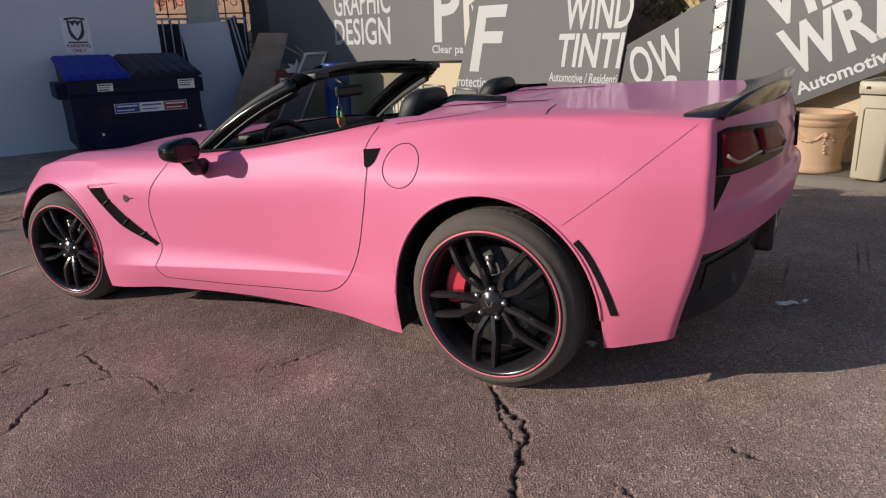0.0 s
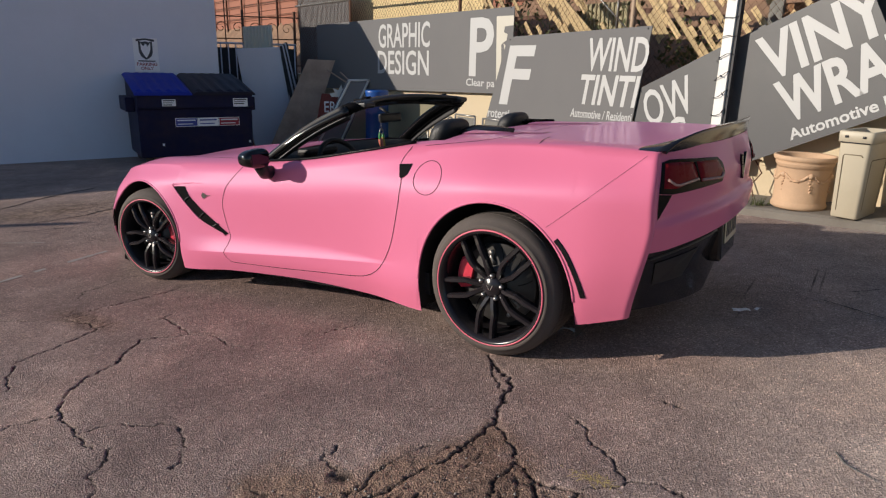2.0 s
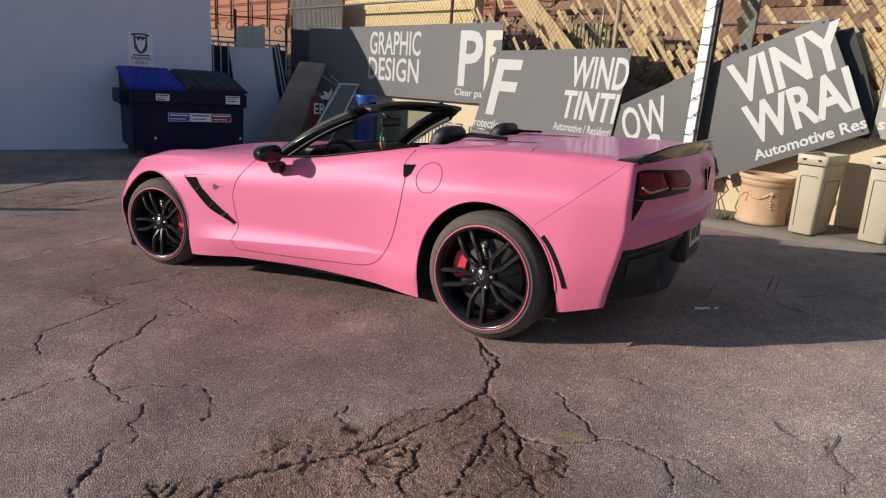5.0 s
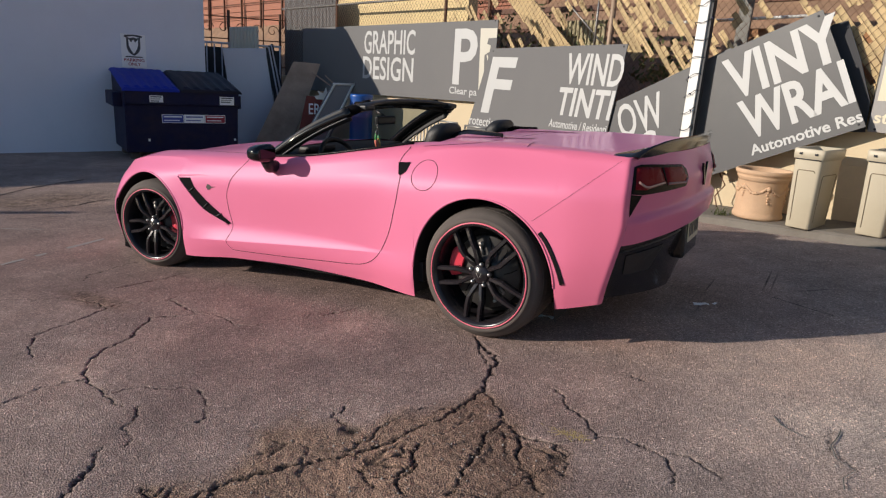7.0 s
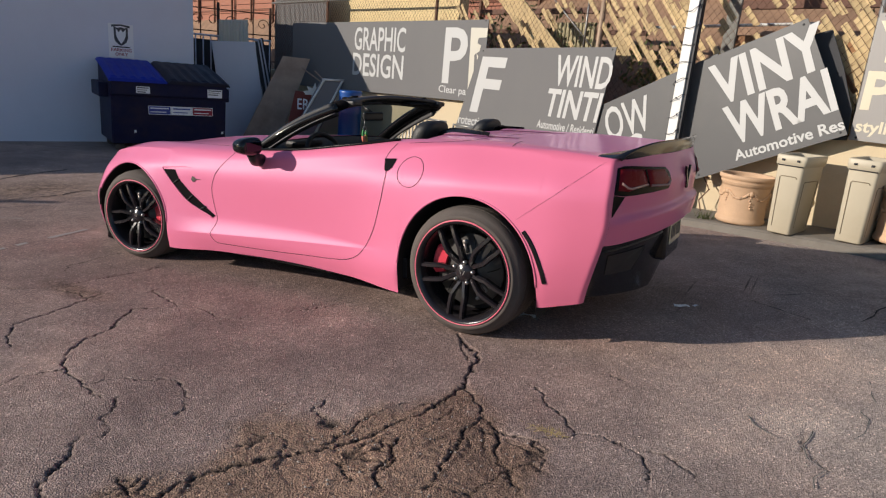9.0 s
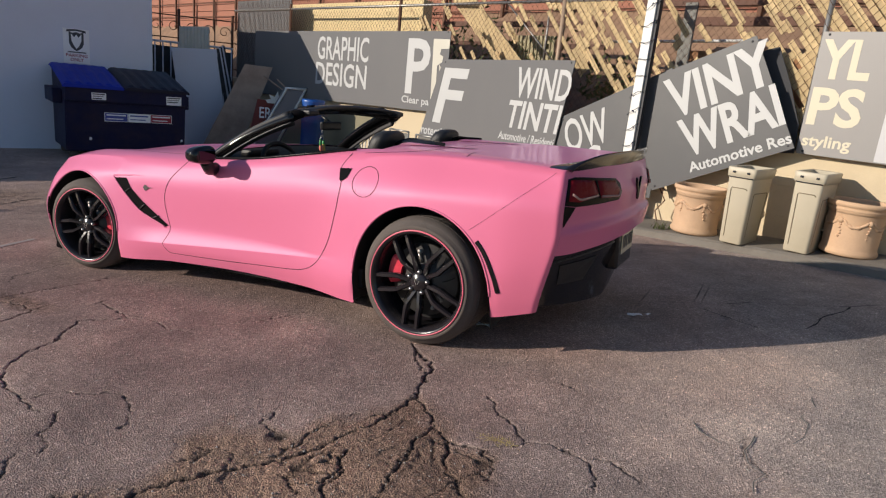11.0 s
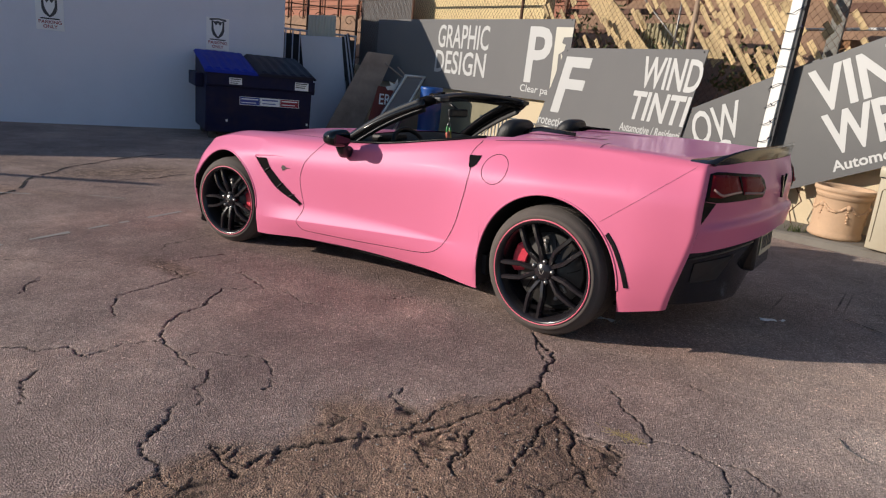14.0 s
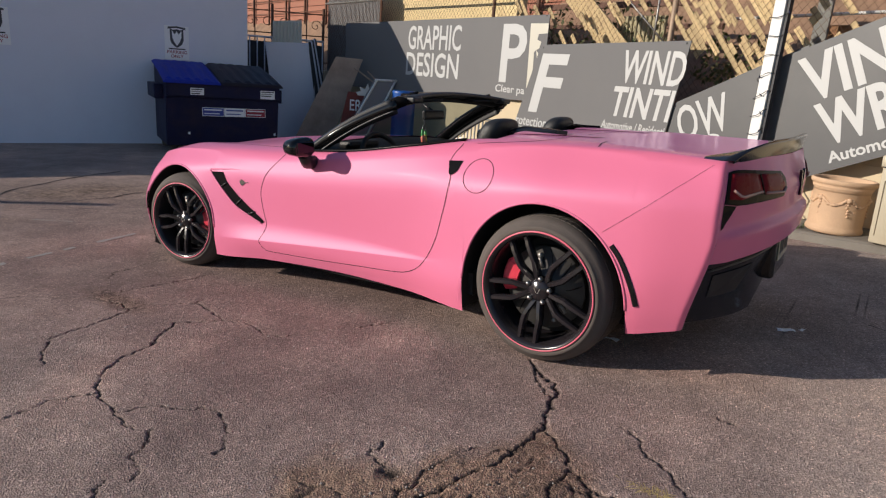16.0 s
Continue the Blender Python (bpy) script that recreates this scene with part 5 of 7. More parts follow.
for sgn in (-1, 1):
    bm = bmesh.new()
    b2 = bmesh.new()
    bmesh.ops.create_uvsphere(b2, u_segments=28, v_segments=18, radius=1)
    for v in b2.verts:
        x, y, z = (math.copysign(abs(c) ** .72, c) for c in v.co)
        v.co = Vector((x * .085 * (1 if x < 0 else .40), y * .088, z * .050 * (1.05 - .15 * y * sgn)))
    add(bm, b2, pose(-1.425, sgn * .985, .897))
    for f in bm.faces:
        f.smooth = True
    mir = part("door_mirror", bm, M_BLACK, car, "gloss black door mirror")
    bm = bmesh.new()
    box(bm, -.006, .006, -.058, .058, -.030, .030, m=pose(-1.394, sgn * .983, .897, 0, 0, sgn * 4), bevel=.004)
    part("mirror_glass", bm, M_MIRROR, mir)
    bm = bmesh.new()
    tube(bm, [(-1.50, sgn * .80, .80), (-1.49, sgn * .88, .805), (-1.44, sgn * .955, .862)], .040, 12, r_end=.036)
    part("mirror_foot", bm, M_SATIN, mir)
    # black sill under the side glass
    S = side_surf(sgn)
    bm = bmesh.new()
    tube(bm, [(x, sgn * (float(LY["inner"](x)) + .010), float(LZ["inner"](x)) + .003) for x in np.linspace(-1.64, -.52, 26)], .008, 8)
    part("window_seal", bm, M_LAMPBLACK, car, "black rubber window seal")
    bm = bmesh.new()
    prev = None
    for x in np.linspace(-1.64, -.37, 28):
        y, z = float(LY["inner"](x)), float(LZ["inner"](x))
        row = [bm.verts.new(v) for v in ((x, sgn * y, z - .004), (x, sgn * (y - .05), z - .004), (x, sgn * (y - .09), z - .05), (x, sgn * (y - .12), .45))]
        if prev:
            for m in range(3):
                q = (prev[m], row[m], row[m + 1], prev[m + 1])
                bm.faces.new(q if sgn < 0 else q[::-1])
        prev = row
    part("door_inner_trim", bm, M_LEATHER, car, "black leather door trim", smooth=True)

# ---- cabin ----
bm = bmesh.new()
prev = None
for y in np.linspace(-.69, .69, 15):
    row = [bm.verts.new(v) for v in ((-1.70, y, .862 + .045 * (1 - (y / .69) ** 2)), (-1.62, y, .872 + .03 * (1 - (y / .69) ** 2)), (-1.55, y, .862), (-1.49, y, .83), (-1.47, y, .74), (-1.50, y, .60), (-1.52, y, .42))]
    if prev:
        for m in range(6):
            bm.faces.new((prev[m], prev[m + 1], row[m + 1], row[m]))
    prev = row
bmesh.ops.recalc_face_normals(bm, faces=bm.faces[:])
part("dashboard", bm, M_LEATHER, car, "black dashboard", smooth=True)
bm = bmesh.new()
box(bm, -1.60, -1.50, -.52, -.24, .860, .905, bevel=.02)
part("instrument_hood", bm, M_LEATHER, car)
bm = bmesh.new()
c = Vector((-1.35, -.38, .785))
ax = Vector((.90, 0, .38)).normalized()
u_, v_ = Vector((0, 1, 0)), ax.cross(Vector((0, 1, 0)))
tube(bm, [c + .178 * (math.cos(a) * u_ + math.sin(a) * v_) for a in np.linspace(0, 2 * math.pi, 41)[:-1]], .016, 8, closed=True)
wheel_rim = part("steering_wheel", bm, M_LEATHER, car, "black steering wheel")
for a in (0.0, math.pi, -math.pi / 2):
    bm = bmesh.new()
    tube(bm, [c - ax * .03, c + .17 * (math.cos(a) * u_ + math.sin(a) * v_)], .014, 6)
    part("wheel_spoke", bm, M_STEEL, wheel_rim)
bm = bmesh.new()
tube(bm, [c - ax * .05, c + ax * .012], .055, 14)
tube(bm, [c - ax * .05, c - ax * .22], .03, 8)
part("wheel_boss", bm, M_LEATHER, wheel_rim)
bm = bmesh.new()
box(bm, -1.5, -.39, -.72, .72, .20, .26)
box(bm, -1.45, -.40, -.11, .11, .26, .56, bevel=.03)
part("cabin_floor", bm, M_LEATHER, car)


def seat(y):
    root = new("seat")
    root.parent = car
    root["label"] = "black leather sports seat"
    bm = bmesh.new()
    box(bm, -1.20, -.72, y - .24, y + .24, .30, .44, bevel=.05)
    part("seat_cushion", bm, M_LEATHER, root, "", True)
    bm = bmesh.new()
    prev = None
    for t in np.linspace(0, 1, 13):
        z = .40 + .52 * t
        x = -.80 + .19 * t
        wd = (.25 + .015 * math.sin(math.pi * t)) * (1 - .34 * max(0, t - .72) / .28)
        th = .085 - .02 * t
        row = [bm.verts.new((x + th * math.cos(a) * (1 if math.cos(a) > 0 else .55 + .45 * abs(math.sin(a))), y + wd * math.sin(a), z)) for a in np.linspace(0, 2 * math.pi, 19)[:-1]]
        if prev:
            for k in range(18):
                bm.faces.new((prev[k], prev[(k + 1) % 18], row[(k + 1) % 18], row[k]))
        prev = row
    bm.faces.new(prev)
    bmesh.ops.recalc_face_normals(bm, faces=bm.faces[:])
    part("seat_back", bm, M_LEATHER, root, "", True)
    bm = bmesh.new()
    b2 = bmesh.new()
    bmesh.ops.create_uvsphere(b2, u_segments=24, v_segments=16, radius=1)
    for v in b2.verts:
        q = Vector((math.copysign(abs(v.co.x) ** .75, v.co.x), math.copysign(abs(v.co.y) ** .6, v.co.y), math.copysign(abs(v.co.z) ** .7, v.co.z)))
        v.co = Vector((q.x * .066 + q.z * .034, q.y * .145, q.z * .094))
    add(bm, b2, pose(-.555, y, .975))
    part("headrest", bm, M_LEATHER, root, "", True)


seat(-.37)
seat(.37)

# rear bulkhead, waterfall between the seats, black trims on the tonneau
bm = bmesh.new()
prev = None
for y in np.linspace(-.69, .69, 31):
    zt = top_z(BULK, min(abs(y), .69)) + .002
    row = [bm.verts.new(v) for v in ((BULK, y, zt), (BULK - .015, y, zt - .03), (BULK - .03, y, .30))]
    if prev:
        for m in range(2):
            bm.faces.new((prev[m], prev[m + 1], row[m + 1], row[m]))
    prev = row
part("rear_bulkhead", bm, M_LEATHER, car, "black bulkhead behind the seats", smooth=True)
for s in (-1, 1):
    bm = bmesh.new()
    prev = None
    for x in np.linspace(-.37, .03, 20):
        k = math.sin(math.pi * min(1, (x + .37) / .40)) ** .5 if x > -.37 else 0
        half = .155 * (1 - .75 * (x + .37) / .40)
        row = []
        for t in np.linspace(-1, 1, 11):
            y = .37 + half * t
            row.append(bm.verts.new((x, s * y, top_z(x, y) + .004 + .006 * (1 - t * t) * (1 - (x + .37) / .40))))
        if prev:
            for m in range(10):
                bm.faces.new((prev[m], prev[m + 1], row[m + 1], row[m]))
        prev = row
    bmesh.ops.recalc_face_normals(bm, faces=bm.faces[:])
    part("tonneau_fairing", bm, M_PINK, car, "pink fairing behind the seat", smooth=True)
    bm = bmesh.new()
    prev = None
    for t in np.linspace(0, 1, 14):
        x, y, h = -.45 + (.33 if s < 0 else .16) * t, .33 + .09 * t, (.016 + .060 * math.sin(math.pi * min(t * 1.15, 1)) ** .7) * (1 - .35 * t)
        z = 1.018 - .012 * t
        row = [bm.verts.new((x - .05 * k * (1 - t), s * (y + .02 + k * h * 1.1), z + .002 - .018 * k + dz * .5)) for k, dz in ((-1, -.028), (-.9, -.010), (-.5, .0), (.5, .0), (.9, -.010), (1, -.028))]
        if prev:
            for k in range(5):
                bm.faces.new((prev[k], prev[k + 1], row[k + 1], row[k]))
        else:
            bm.faces.new(row)
        prev = row
    bm.faces.new(prev[::-1])
    bmesh.ops.recalc_face_normals(bm, faces=bm.faces[:])
    part("fairing_trim", bm, M_LAMPBLACK, car, "gloss black fairing trim")

# rear-view mirror with a hanging charm
bm = bmesh.new()
box(bm, -1.275, -1.245, -.10, .12, 1.035, 1.095, bevel=.014)
tube(bm, [(-1.27, .01, 1.09), (-1.33, .0, 1.13)], .010, 8)
part("interior_mirror", bm, M_SATIN, car, "black interior mirror")
charm = part("mirror_charm", (lambda b: (tube(b, [(-1.255, -.095, 1.05), (-1.252, -.098, .985)], .0015, 5), b)[1])(bmesh.new()), M_STEEL, car, "small charm on a chain hung from the mirror")
bm = bmesh.new()
tube(bm, [(-1.252 + .0, -.098 + .016 * math.sin(a) * (1 - .25 * math.cos(a)), .985 + .018 * math.cos(a)) for a in np.linspace(0, 2 * math.pi, 17)[:-1]], .003, 5, closed=True)
part("charm_ring", bm, M_STEEL, charm)
for (dy, dz, m, r) in ((-.016, -.060, M_CORAL, .013), (.014, -.040, M_CHARM_GREEN, .011), (-.020, -.036, M_CHARM_GREEN, .009), (.010, -.066, M_CHARM_YELLOW, .013), (-.004, -.085, M_CORAL, .012), (.018, -.080, M_CHARM_YELLOW, .010)):
    bm = bmesh.new()
    revolve(bm, [(0, .032), (r * .7, .022), (r, 0), (r * .8, -.02), (r * .5, -.03), (0, -.034)], "Z", 10, m=Matrix.Translation((-1.252, -.098 + dy, .985 + dz)))
    part("charm_bead", bm, m, charm)

bm = bmesh.new()
box(bm, -.03, .03, -.010, .010, -.03, .03, m=pose(-3.10, -.86, .135, 0, 12, 8), bevel=.006)
part("air_dam", bm, M_LAMPBLACK, car, "black air dam ahead of the wheel")


# ---- the grey building ----
bm = bmesh.new()
box(bm, -16.0, 1.24, 0, 7.0, -1.0, 2.788)
o = part("wall_west", bm, M_WALL)
o.matrix_world = LM
tagged(o, "plain blue-grey painted stucco wall of a building", "wall", kind="structure")
# roof is out of view; its corner tab is added to cast the diagonal shadow
bm = bmesh.new()
box(bm, -16.1, 1.25, .03, 7.1, 2.790, 2.83)
box(bm, 1.25, 1.62, .03, .30, 2.760, 2.80)
box(bm, -16.0, 1.24, 3.0, 7.0, 2.84, 2.88)
o = part("roof_west", bm, M_ROOF)
o.matrix_world = LM
tagged(o, "unseen dark flat roof of the grey building, with an added shadow-casting corner tab", "roof", kind="structure")
bm = bmesh.new()
tube(bm, [(s, -.012, 2.42 - .02 * math.sin((s + 3) * 1.1) - .004 * s) for s in np.linspace(-6, 1.22, 24)], .007, 6)
o = part("wall_cable", bm, M_INK)
o.matrix_world = LM
tagged(o, "thin dark cable strung along the grey wall", "cable")


def parking_sign(s, z):
    w, h = .385, .545
    root = thing("parking_sign", "white parking-only notice fixed to the grey wall", "sign", LM @ pose(s, -.012, z, 0, 0, 0), group="parking notices")
    bm = bmesh.new()
    box(bm, 0, w, 0, .006, 0, h, bevel=.003)
    part("sign_plate", bm, M_PAPER, root)
    text_part("lettering", "PARKING", .035, .098, w - .07, .052, M_REDINK, root, y=-.003)
    text_part("lettering", "ONLY", .095, .030, w - .19, .052, M_REDINK, root, y=-.003)
    bm = bmesh.new()
    sh = [(.085, .50), (.085, .32), (.11, .255), (.155, .215), (.1925, .195), (.23, .215), (.275, .255), (.30, .32), (.30, .50), (.245, .478), (.1925, .495), (.14, .478)]
    slab(bm, sh, .002, pose(0, -.004, 0))
    shield = part("shield", bm, M_EMBLEM, root)
    bm = bmesh.new()
    slab(bm, [(.115, .47), (.12, .36), (.15, .285), (.1925, .225), (.235, .285), (.265, .36), (.27, .47), (.225, .41), (.1925, .46), (.16, .41)], .002, pose(0, -.0075, 0))
    part("shield_figure", bm, M_PAPER, shield)
    bm = bmesh.new()
    slab(bm, [(.055, .525), (.05, .49), (.1925, .515), (.335, .49), (.33, .525), (.1925, .54)], .002, pose(0, -.006, 0))
    part("ribbon_bar", bm, M_EMBLEM, shield)
    bm = bmesh.new()
    box(bm, .06, w - .06, -.006, -.003, .166, .184)
    part("text_bar", bm, M_INK, root)


parking_sign(-2.68, 1.125)
parking_sign(-.135, 1.09)

# ---- the low wall, fence and hillside behind the signs ----
bm = bmesh.new()
box(bm, -13.0, 9.0, 0, .30, -.9, 1.06, bevel=.012)
o = part("wall_north", bm, M_CREAM)
o.matrix_world = WM
tagged(o, "low cream-painted block retaining wall", "wall", kind="structure")
for z, sa, sb in ((.42, -2.5, 9), (.72, -2.5, 9)):          # mortar courses that show through the paint
    bm = bmesh.new()
    tube(bm, [(s, .001, z + .006 * math.sin(s * 5)) for s in np.linspace(sa, sb, 60)], .0035, 5)
    o = part("wall_seam", bm, M_CREAM)
    o.matrix_world = WM
    tagged(o, "cracked mortar seam in the cream wall", "seam", kind="structure")
bm = bmesh.new()
prev = None
for s in np.linspace(-46, 14, 190):
    row = []
    for k, (y, z) in enumerate(((.30, .98), (.9, 1.15), (1.6, 1.75), (2.4, 2.45), (3.4, 3.7), (5.0, 5.4), (8, 7.5), (14, 11.0))):
        nz = noise.noise((s * .9, y * 1.3, 2.0)) * .22 * min(1, k / 2) + noise.noise((s * 3.1, y * 3.3, 5.0)) * .10 * min(1, k / 2)
        row.append(bm.verts.new((s, y + nz * .6, z + nz - .3 * (s < -7.5) * (k > 0))))
    if prev:
        for k in range(7):
            bm.faces.new((prev[k], row[k], row[k + 1], prev[k + 1]))
    prev = row
bmesh.ops.subdivide_edges(bm, edges=bm.edges[:], cuts=1, use_grid_fill=True, fractal=0.25, seed=3)
bmesh.ops.recalc_face_normals(bm, faces=bm.faces[:])
o = part("hillside", bm, M_HILL, smooth=True)
o.matrix_world = WM
tagged(o, "steep brown earth bank behind the fence", "bank", kind="structure")

# yellow stucco wall seen behind the left of the fence
bm = bmesh.new()
box(bm, -10.6, -6.15, .42, .62, .95, 2.62, bevel=.01)
o = part("wall_yellow", bm, M_YELLOW)
o.matrix_world = WM
tagged(o, "yellow stucco wall behind the chain-link fence", "wall", kind="structure")
bm = bmesh.new()
box(bm, -11.9, -9.62, .055, .065, .9, 2.66)
o = part("privacy_screen", bm, M_MESH)
o.matrix_world = WM
for k in range(40):
    bm = bmesh.new()
    box(bm, -11.88 + .057 * k, -11.85 + .057 * k, .047, .0545, .9, 2.66)
    part("slat", bm, M_MESH, o)
tagged(o, "grey privacy mesh tied to the fence", "screen")
# red-brown boarded fence on the bank
fence = thing("board_fence", "red-brown boarded fence with rusty posts on the bank", "fence", WM @ pose(0, 2.6, 0))
for k in range(5):
    bm = bmesh.new()
    box(bm, -44, 6, .04 + .004 * k, .07 + .004 * k, 2.40 + .27 * k, 2.655 + .27 * k, bevel=.006)
    part("board", bm, M_BROWN, fence)
for k in range(32):
    bm = bmesh.new()
    box(bm, -43.65 + 1.55 * k, -43.59 + 1.55 * k, -.06, .0, 1.6, 3.55, bevel=.006)
    part("fence_post", bm, M_RUST, fence)
for z in (2.75, 3.15, 3.45):
    bm = bmesh.new()
    tube(bm, [(-44, -.03, z), (6, -.03, z + .02)], .012, 6)
    part("fence_rail", bm, M_RUST, fence)

# chain-link fence on the wall
link = thing("chain_link_fence", "rusty chain-link fence with broken wooden slats woven into it", "fence", WM)
for s in (-9.60, -6.25, -3.14, -.10, 2.9, 5.9):
    bm = bmesh.new()
    tube(bm, [(s + (.07 if s == -3.14 else 0), .04, .9), (s + (.07 if s == -3.14 else 0), .04, 2.62 if s > -4 else 2.56)], .034 if s == -3.14 else .026, 12)
    part("fence_post", bm, M_POST if s == -3.14 else (M_GALV if s > -4 else M_RUST), link)
for s0, s1 in ((-12, -3.14), (-3.14, 6)):
    bm = bmesh.new()
    tube(bm, [(s0, .04, 2.47), (s1, .04, 2.47)], .020, 10)
    part("top_rail", bm, M_GALV, link)
bm = bmesh.new()
tube(bm, [(-3.14, .045, 1.75), (-4.0, .045, 2.45)], .010, 6)
tube(bm, [(-3.30, .045, 1.60), (-3.30, .045, 2.46)], .014, 6)
part("brace", bm, M_GALV, link)


def wires(s0, s1, z0, z1, y, pitch, slope, r, name, m):
    bm = bmesh.new()
    h = z1 - z0
    run = h / slope
    for d in (-1, 1):
        k = s0 - (run if d > 0 else 0)
        while k < s1 + (run if d < 0 else 0):
            a, b = (k, z0), (k + d * run, z1)
            ss = sorted(((a[0], a[1]), (b[0], b[1])))
            # clip to the field
            (xa, za), (xb, zb) = ss
            t0, t1 = max(0, (s0 - xa) / (xb - xa)), min(1, (s1 - xa) / (xb - xa))
            if t1 > t0:
                p, q = (xa + (xb - xa) * t0, y + .004 * d, za + (zb - za) * t0), (xa + (xb - xa) * t1, y + .004 * d, za + (zb - za) * t1)
                tube(bm, [p, q], r, 3)
            k += pitch
    o = part(name, bm, m, link)
    o["kind"] = "stuff"


wires(-12, 6, 1.04, 2.62, .015, .082, 1.18, .0022, "wire_mesh", M_RUST)
rs = random.Random(11)
# slats woven along one diagonal, many broken away
seen = 0
s = -3.6
while s < 4.2:
    z = 2.62
    while z > 1.05:
        L_ = rs.choice((.09, .14, .22, .34, .55)) if s < -.5 else rs.choice((.4, .7, 1.0, 1.5))
        x0 = s
        xa, za = s + (2.62 - z) / 1.18, z
        zb = max(z - L_ * .76, 1.05)
        xb = s + (2.62 - zb) / 1.18
        cx = (xa + xb) / 2
        dens = (.80 if cx > -.45 else (.62 if cx > -2.9 else .30))
        hole = noise.noise((cx * 1.5, z * 1.6, 3.3))
        keep = rs.random() < dens + .55 * hole
        if -1.75 < cx < -.62 and (za + zb) / 2 > 1.62:
            keep = keep and rs.random() < .35
        if keep and za - zb > .03 and seen < 300:
            bm = bmesh.new()
            w = rs.uniform(.026, .031)
            t = Vector((xb - xa, 0, zb - za)).normalized()
            n = Vector((t.z, 0, -t.x))
            yy = .030 + rs.uniform(-.006, .012)
            j0, j1 = rs.uniform(-.01, .01), rs.uniform(-.015, .015)
            c = [Vector((xa, yy, za)) + n * w + t * j0, Vector((xa, yy, za)) - n * w - t * j0, Vector((xb, yy, zb)) - n * w - t * j1, Vector((xb, yy, zb)) + n * w + t * j1]
            A = [bm.verts.new(v) for v in c]
            B = [bm.verts.new(v + Vector((0, .007, 0))) for v in c]
            bm.faces.new(A)
            bm.faces.new(B[::-1])
            for i in range(4):
                bm.faces.new((A[i], B[i], B[(i + 1) % 4], A[(i + 1) % 4]))
            bmesh.ops.recalc_face_normals(bm, faces=bm.faces[:])
            part("slat", bm, M_WOOD, link)
            seen += 1
        z = zb - rs.choice((0, .004, .05, .12)) * (1.5 if s < -.5 else .4)
    s += .0665
# odd slats on the sparse stretch
for k in range(34):
    bm = bmesh.new()
    x, z, L_ = rs.uniform(-6.1, -3.3), rs.uniform(1.75, 2.55), rs.uniform(.10, .34)
    box(bm, -.028, .028, .02, .027, -L_ / 2, L_ / 2, m=pose(x, .01, z, 0, -40 + rs.uniform(-6, 6), 0))
    part("slat", bm, M_WOOD, link)
# a wide plank leaning behind the wire
bm = bmesh.new()
box(bm, -.155, .155, 0, .025, -.9, .9, m=pose(-4.37, .16, 2.05, 4, -49, 0), bevel=.004)
o = part("plank", bm, M_WOOD)
o.matrix_world = WM
tagged(o, "wide pale weathered plank leaning behind the fence", "plank")
# white pipe, dark board and brown board on the bank
bm = bmesh.new()
tube(bm, [(-2.6, .30, 2.03), (-.7, .32, 2.08)], .016, 10)
o = part("pipe", bm, M_WHITE)
o.matrix_world = WM
tagged(o, "white plastic pipe behind the fence", "pipe")
bm = bmesh.new()
box(bm, -1.62, -.30, .50, .53, 1.2, 1.98, bevel=.006)
o = part("board", bm, M_EARTH)
o.matrix_world = WM
tagged(o, "rust-brown board standing behind the fence", "board")
for sa, sb, za, zb in ((-2.0, 1.4, 2.30, 2.40), (-2.6, .8, 2.52, 2.60), (-6.2, -3.2, 2.28, 2.36), (-6.2, -3.0, 2.0, 2.06)):
    bm = bmesh.new()
    box(bm, sa, sb, .92, .98, za, zb, bevel=.006)
    o = part("timber_ledger", bm, M_TIMBER)
    o.matrix_world = WM
    tagged(o, "dark red-brown timber ledger on the bank", "timber")
khaki = thing("fence_panel", "khaki ribbed metal panel behind the fence", "panel", WM @ pose(0, .40, 0))
bm = bmesh.new()
box(bm, -4.15, -3.42, 0, .02, 1.3, 2.10)
part("sheet", bm, M_KHAKI, khaki)
for k in range(11):
    bm = bmesh.new()
    tube(bm, [(-4.13 + .07 * k, -.006, 1.3), (-4.13 + .07 * k, -.006, 2.10)], .014, 6)
    part("rib", bm, M_KHAKI, khaki)
bm = bmesh.new()
box(bm, -1.61, -1.47, .24, .27, 1.2, 2.45, bevel=.004)
o = part("upright", bm, M_DULLPANEL)
o.matrix_world = WM
tagged(o, "dull grey upright behind the fence", "post")
# dry scrub on the bank
for k, (sa, sb, z0, n) in enumerate(((-2.9, -2.1, 1.35, 420), (-6.0, -3.2, 1.7, 500), (-16.5, -11.5, 3.5, 700), (-.5, .1, 1.2, 140))):
    verts, faces = [], []
    for i in range(n):
        c = Vector((rs.uniform(sa, sb), rs.uniform(.25, .75) if k != 2 else rs.uniform(3, 4.2), z0 + abs(rs.gauss(0, .28)) + (0 if k != 2 else .2)))
        d = Vector((rs.gauss(0, 1), rs.gauss(0, 1), rs.gauss(0, 1))).normalized() * rs.uniform(.025, .06) * (2.2 if k == 2 else 1)
        e = d.cross(Vector((rs.gauss(0, 1), rs.gauss(0, 1), rs.gauss(0, 1)))).normalized() * d.length * .45
        q = len(verts)
        verts += [tuple(c - d), tuple(c + e), tuple(c + d), tuple(c - e)]
        faces.append((q, q + 1, q + 2, q + 3))
    me = bpy.data.meshes.new("scrub")
    me.from_pydata(verts, [], faces)
    me.materials.append(M_LEAF)
    o = new("scrub", me)
    o.matrix_world = WM
    tagged(o, "dry olive-green scrub on the earth bank", "scrub", kind="stuff")


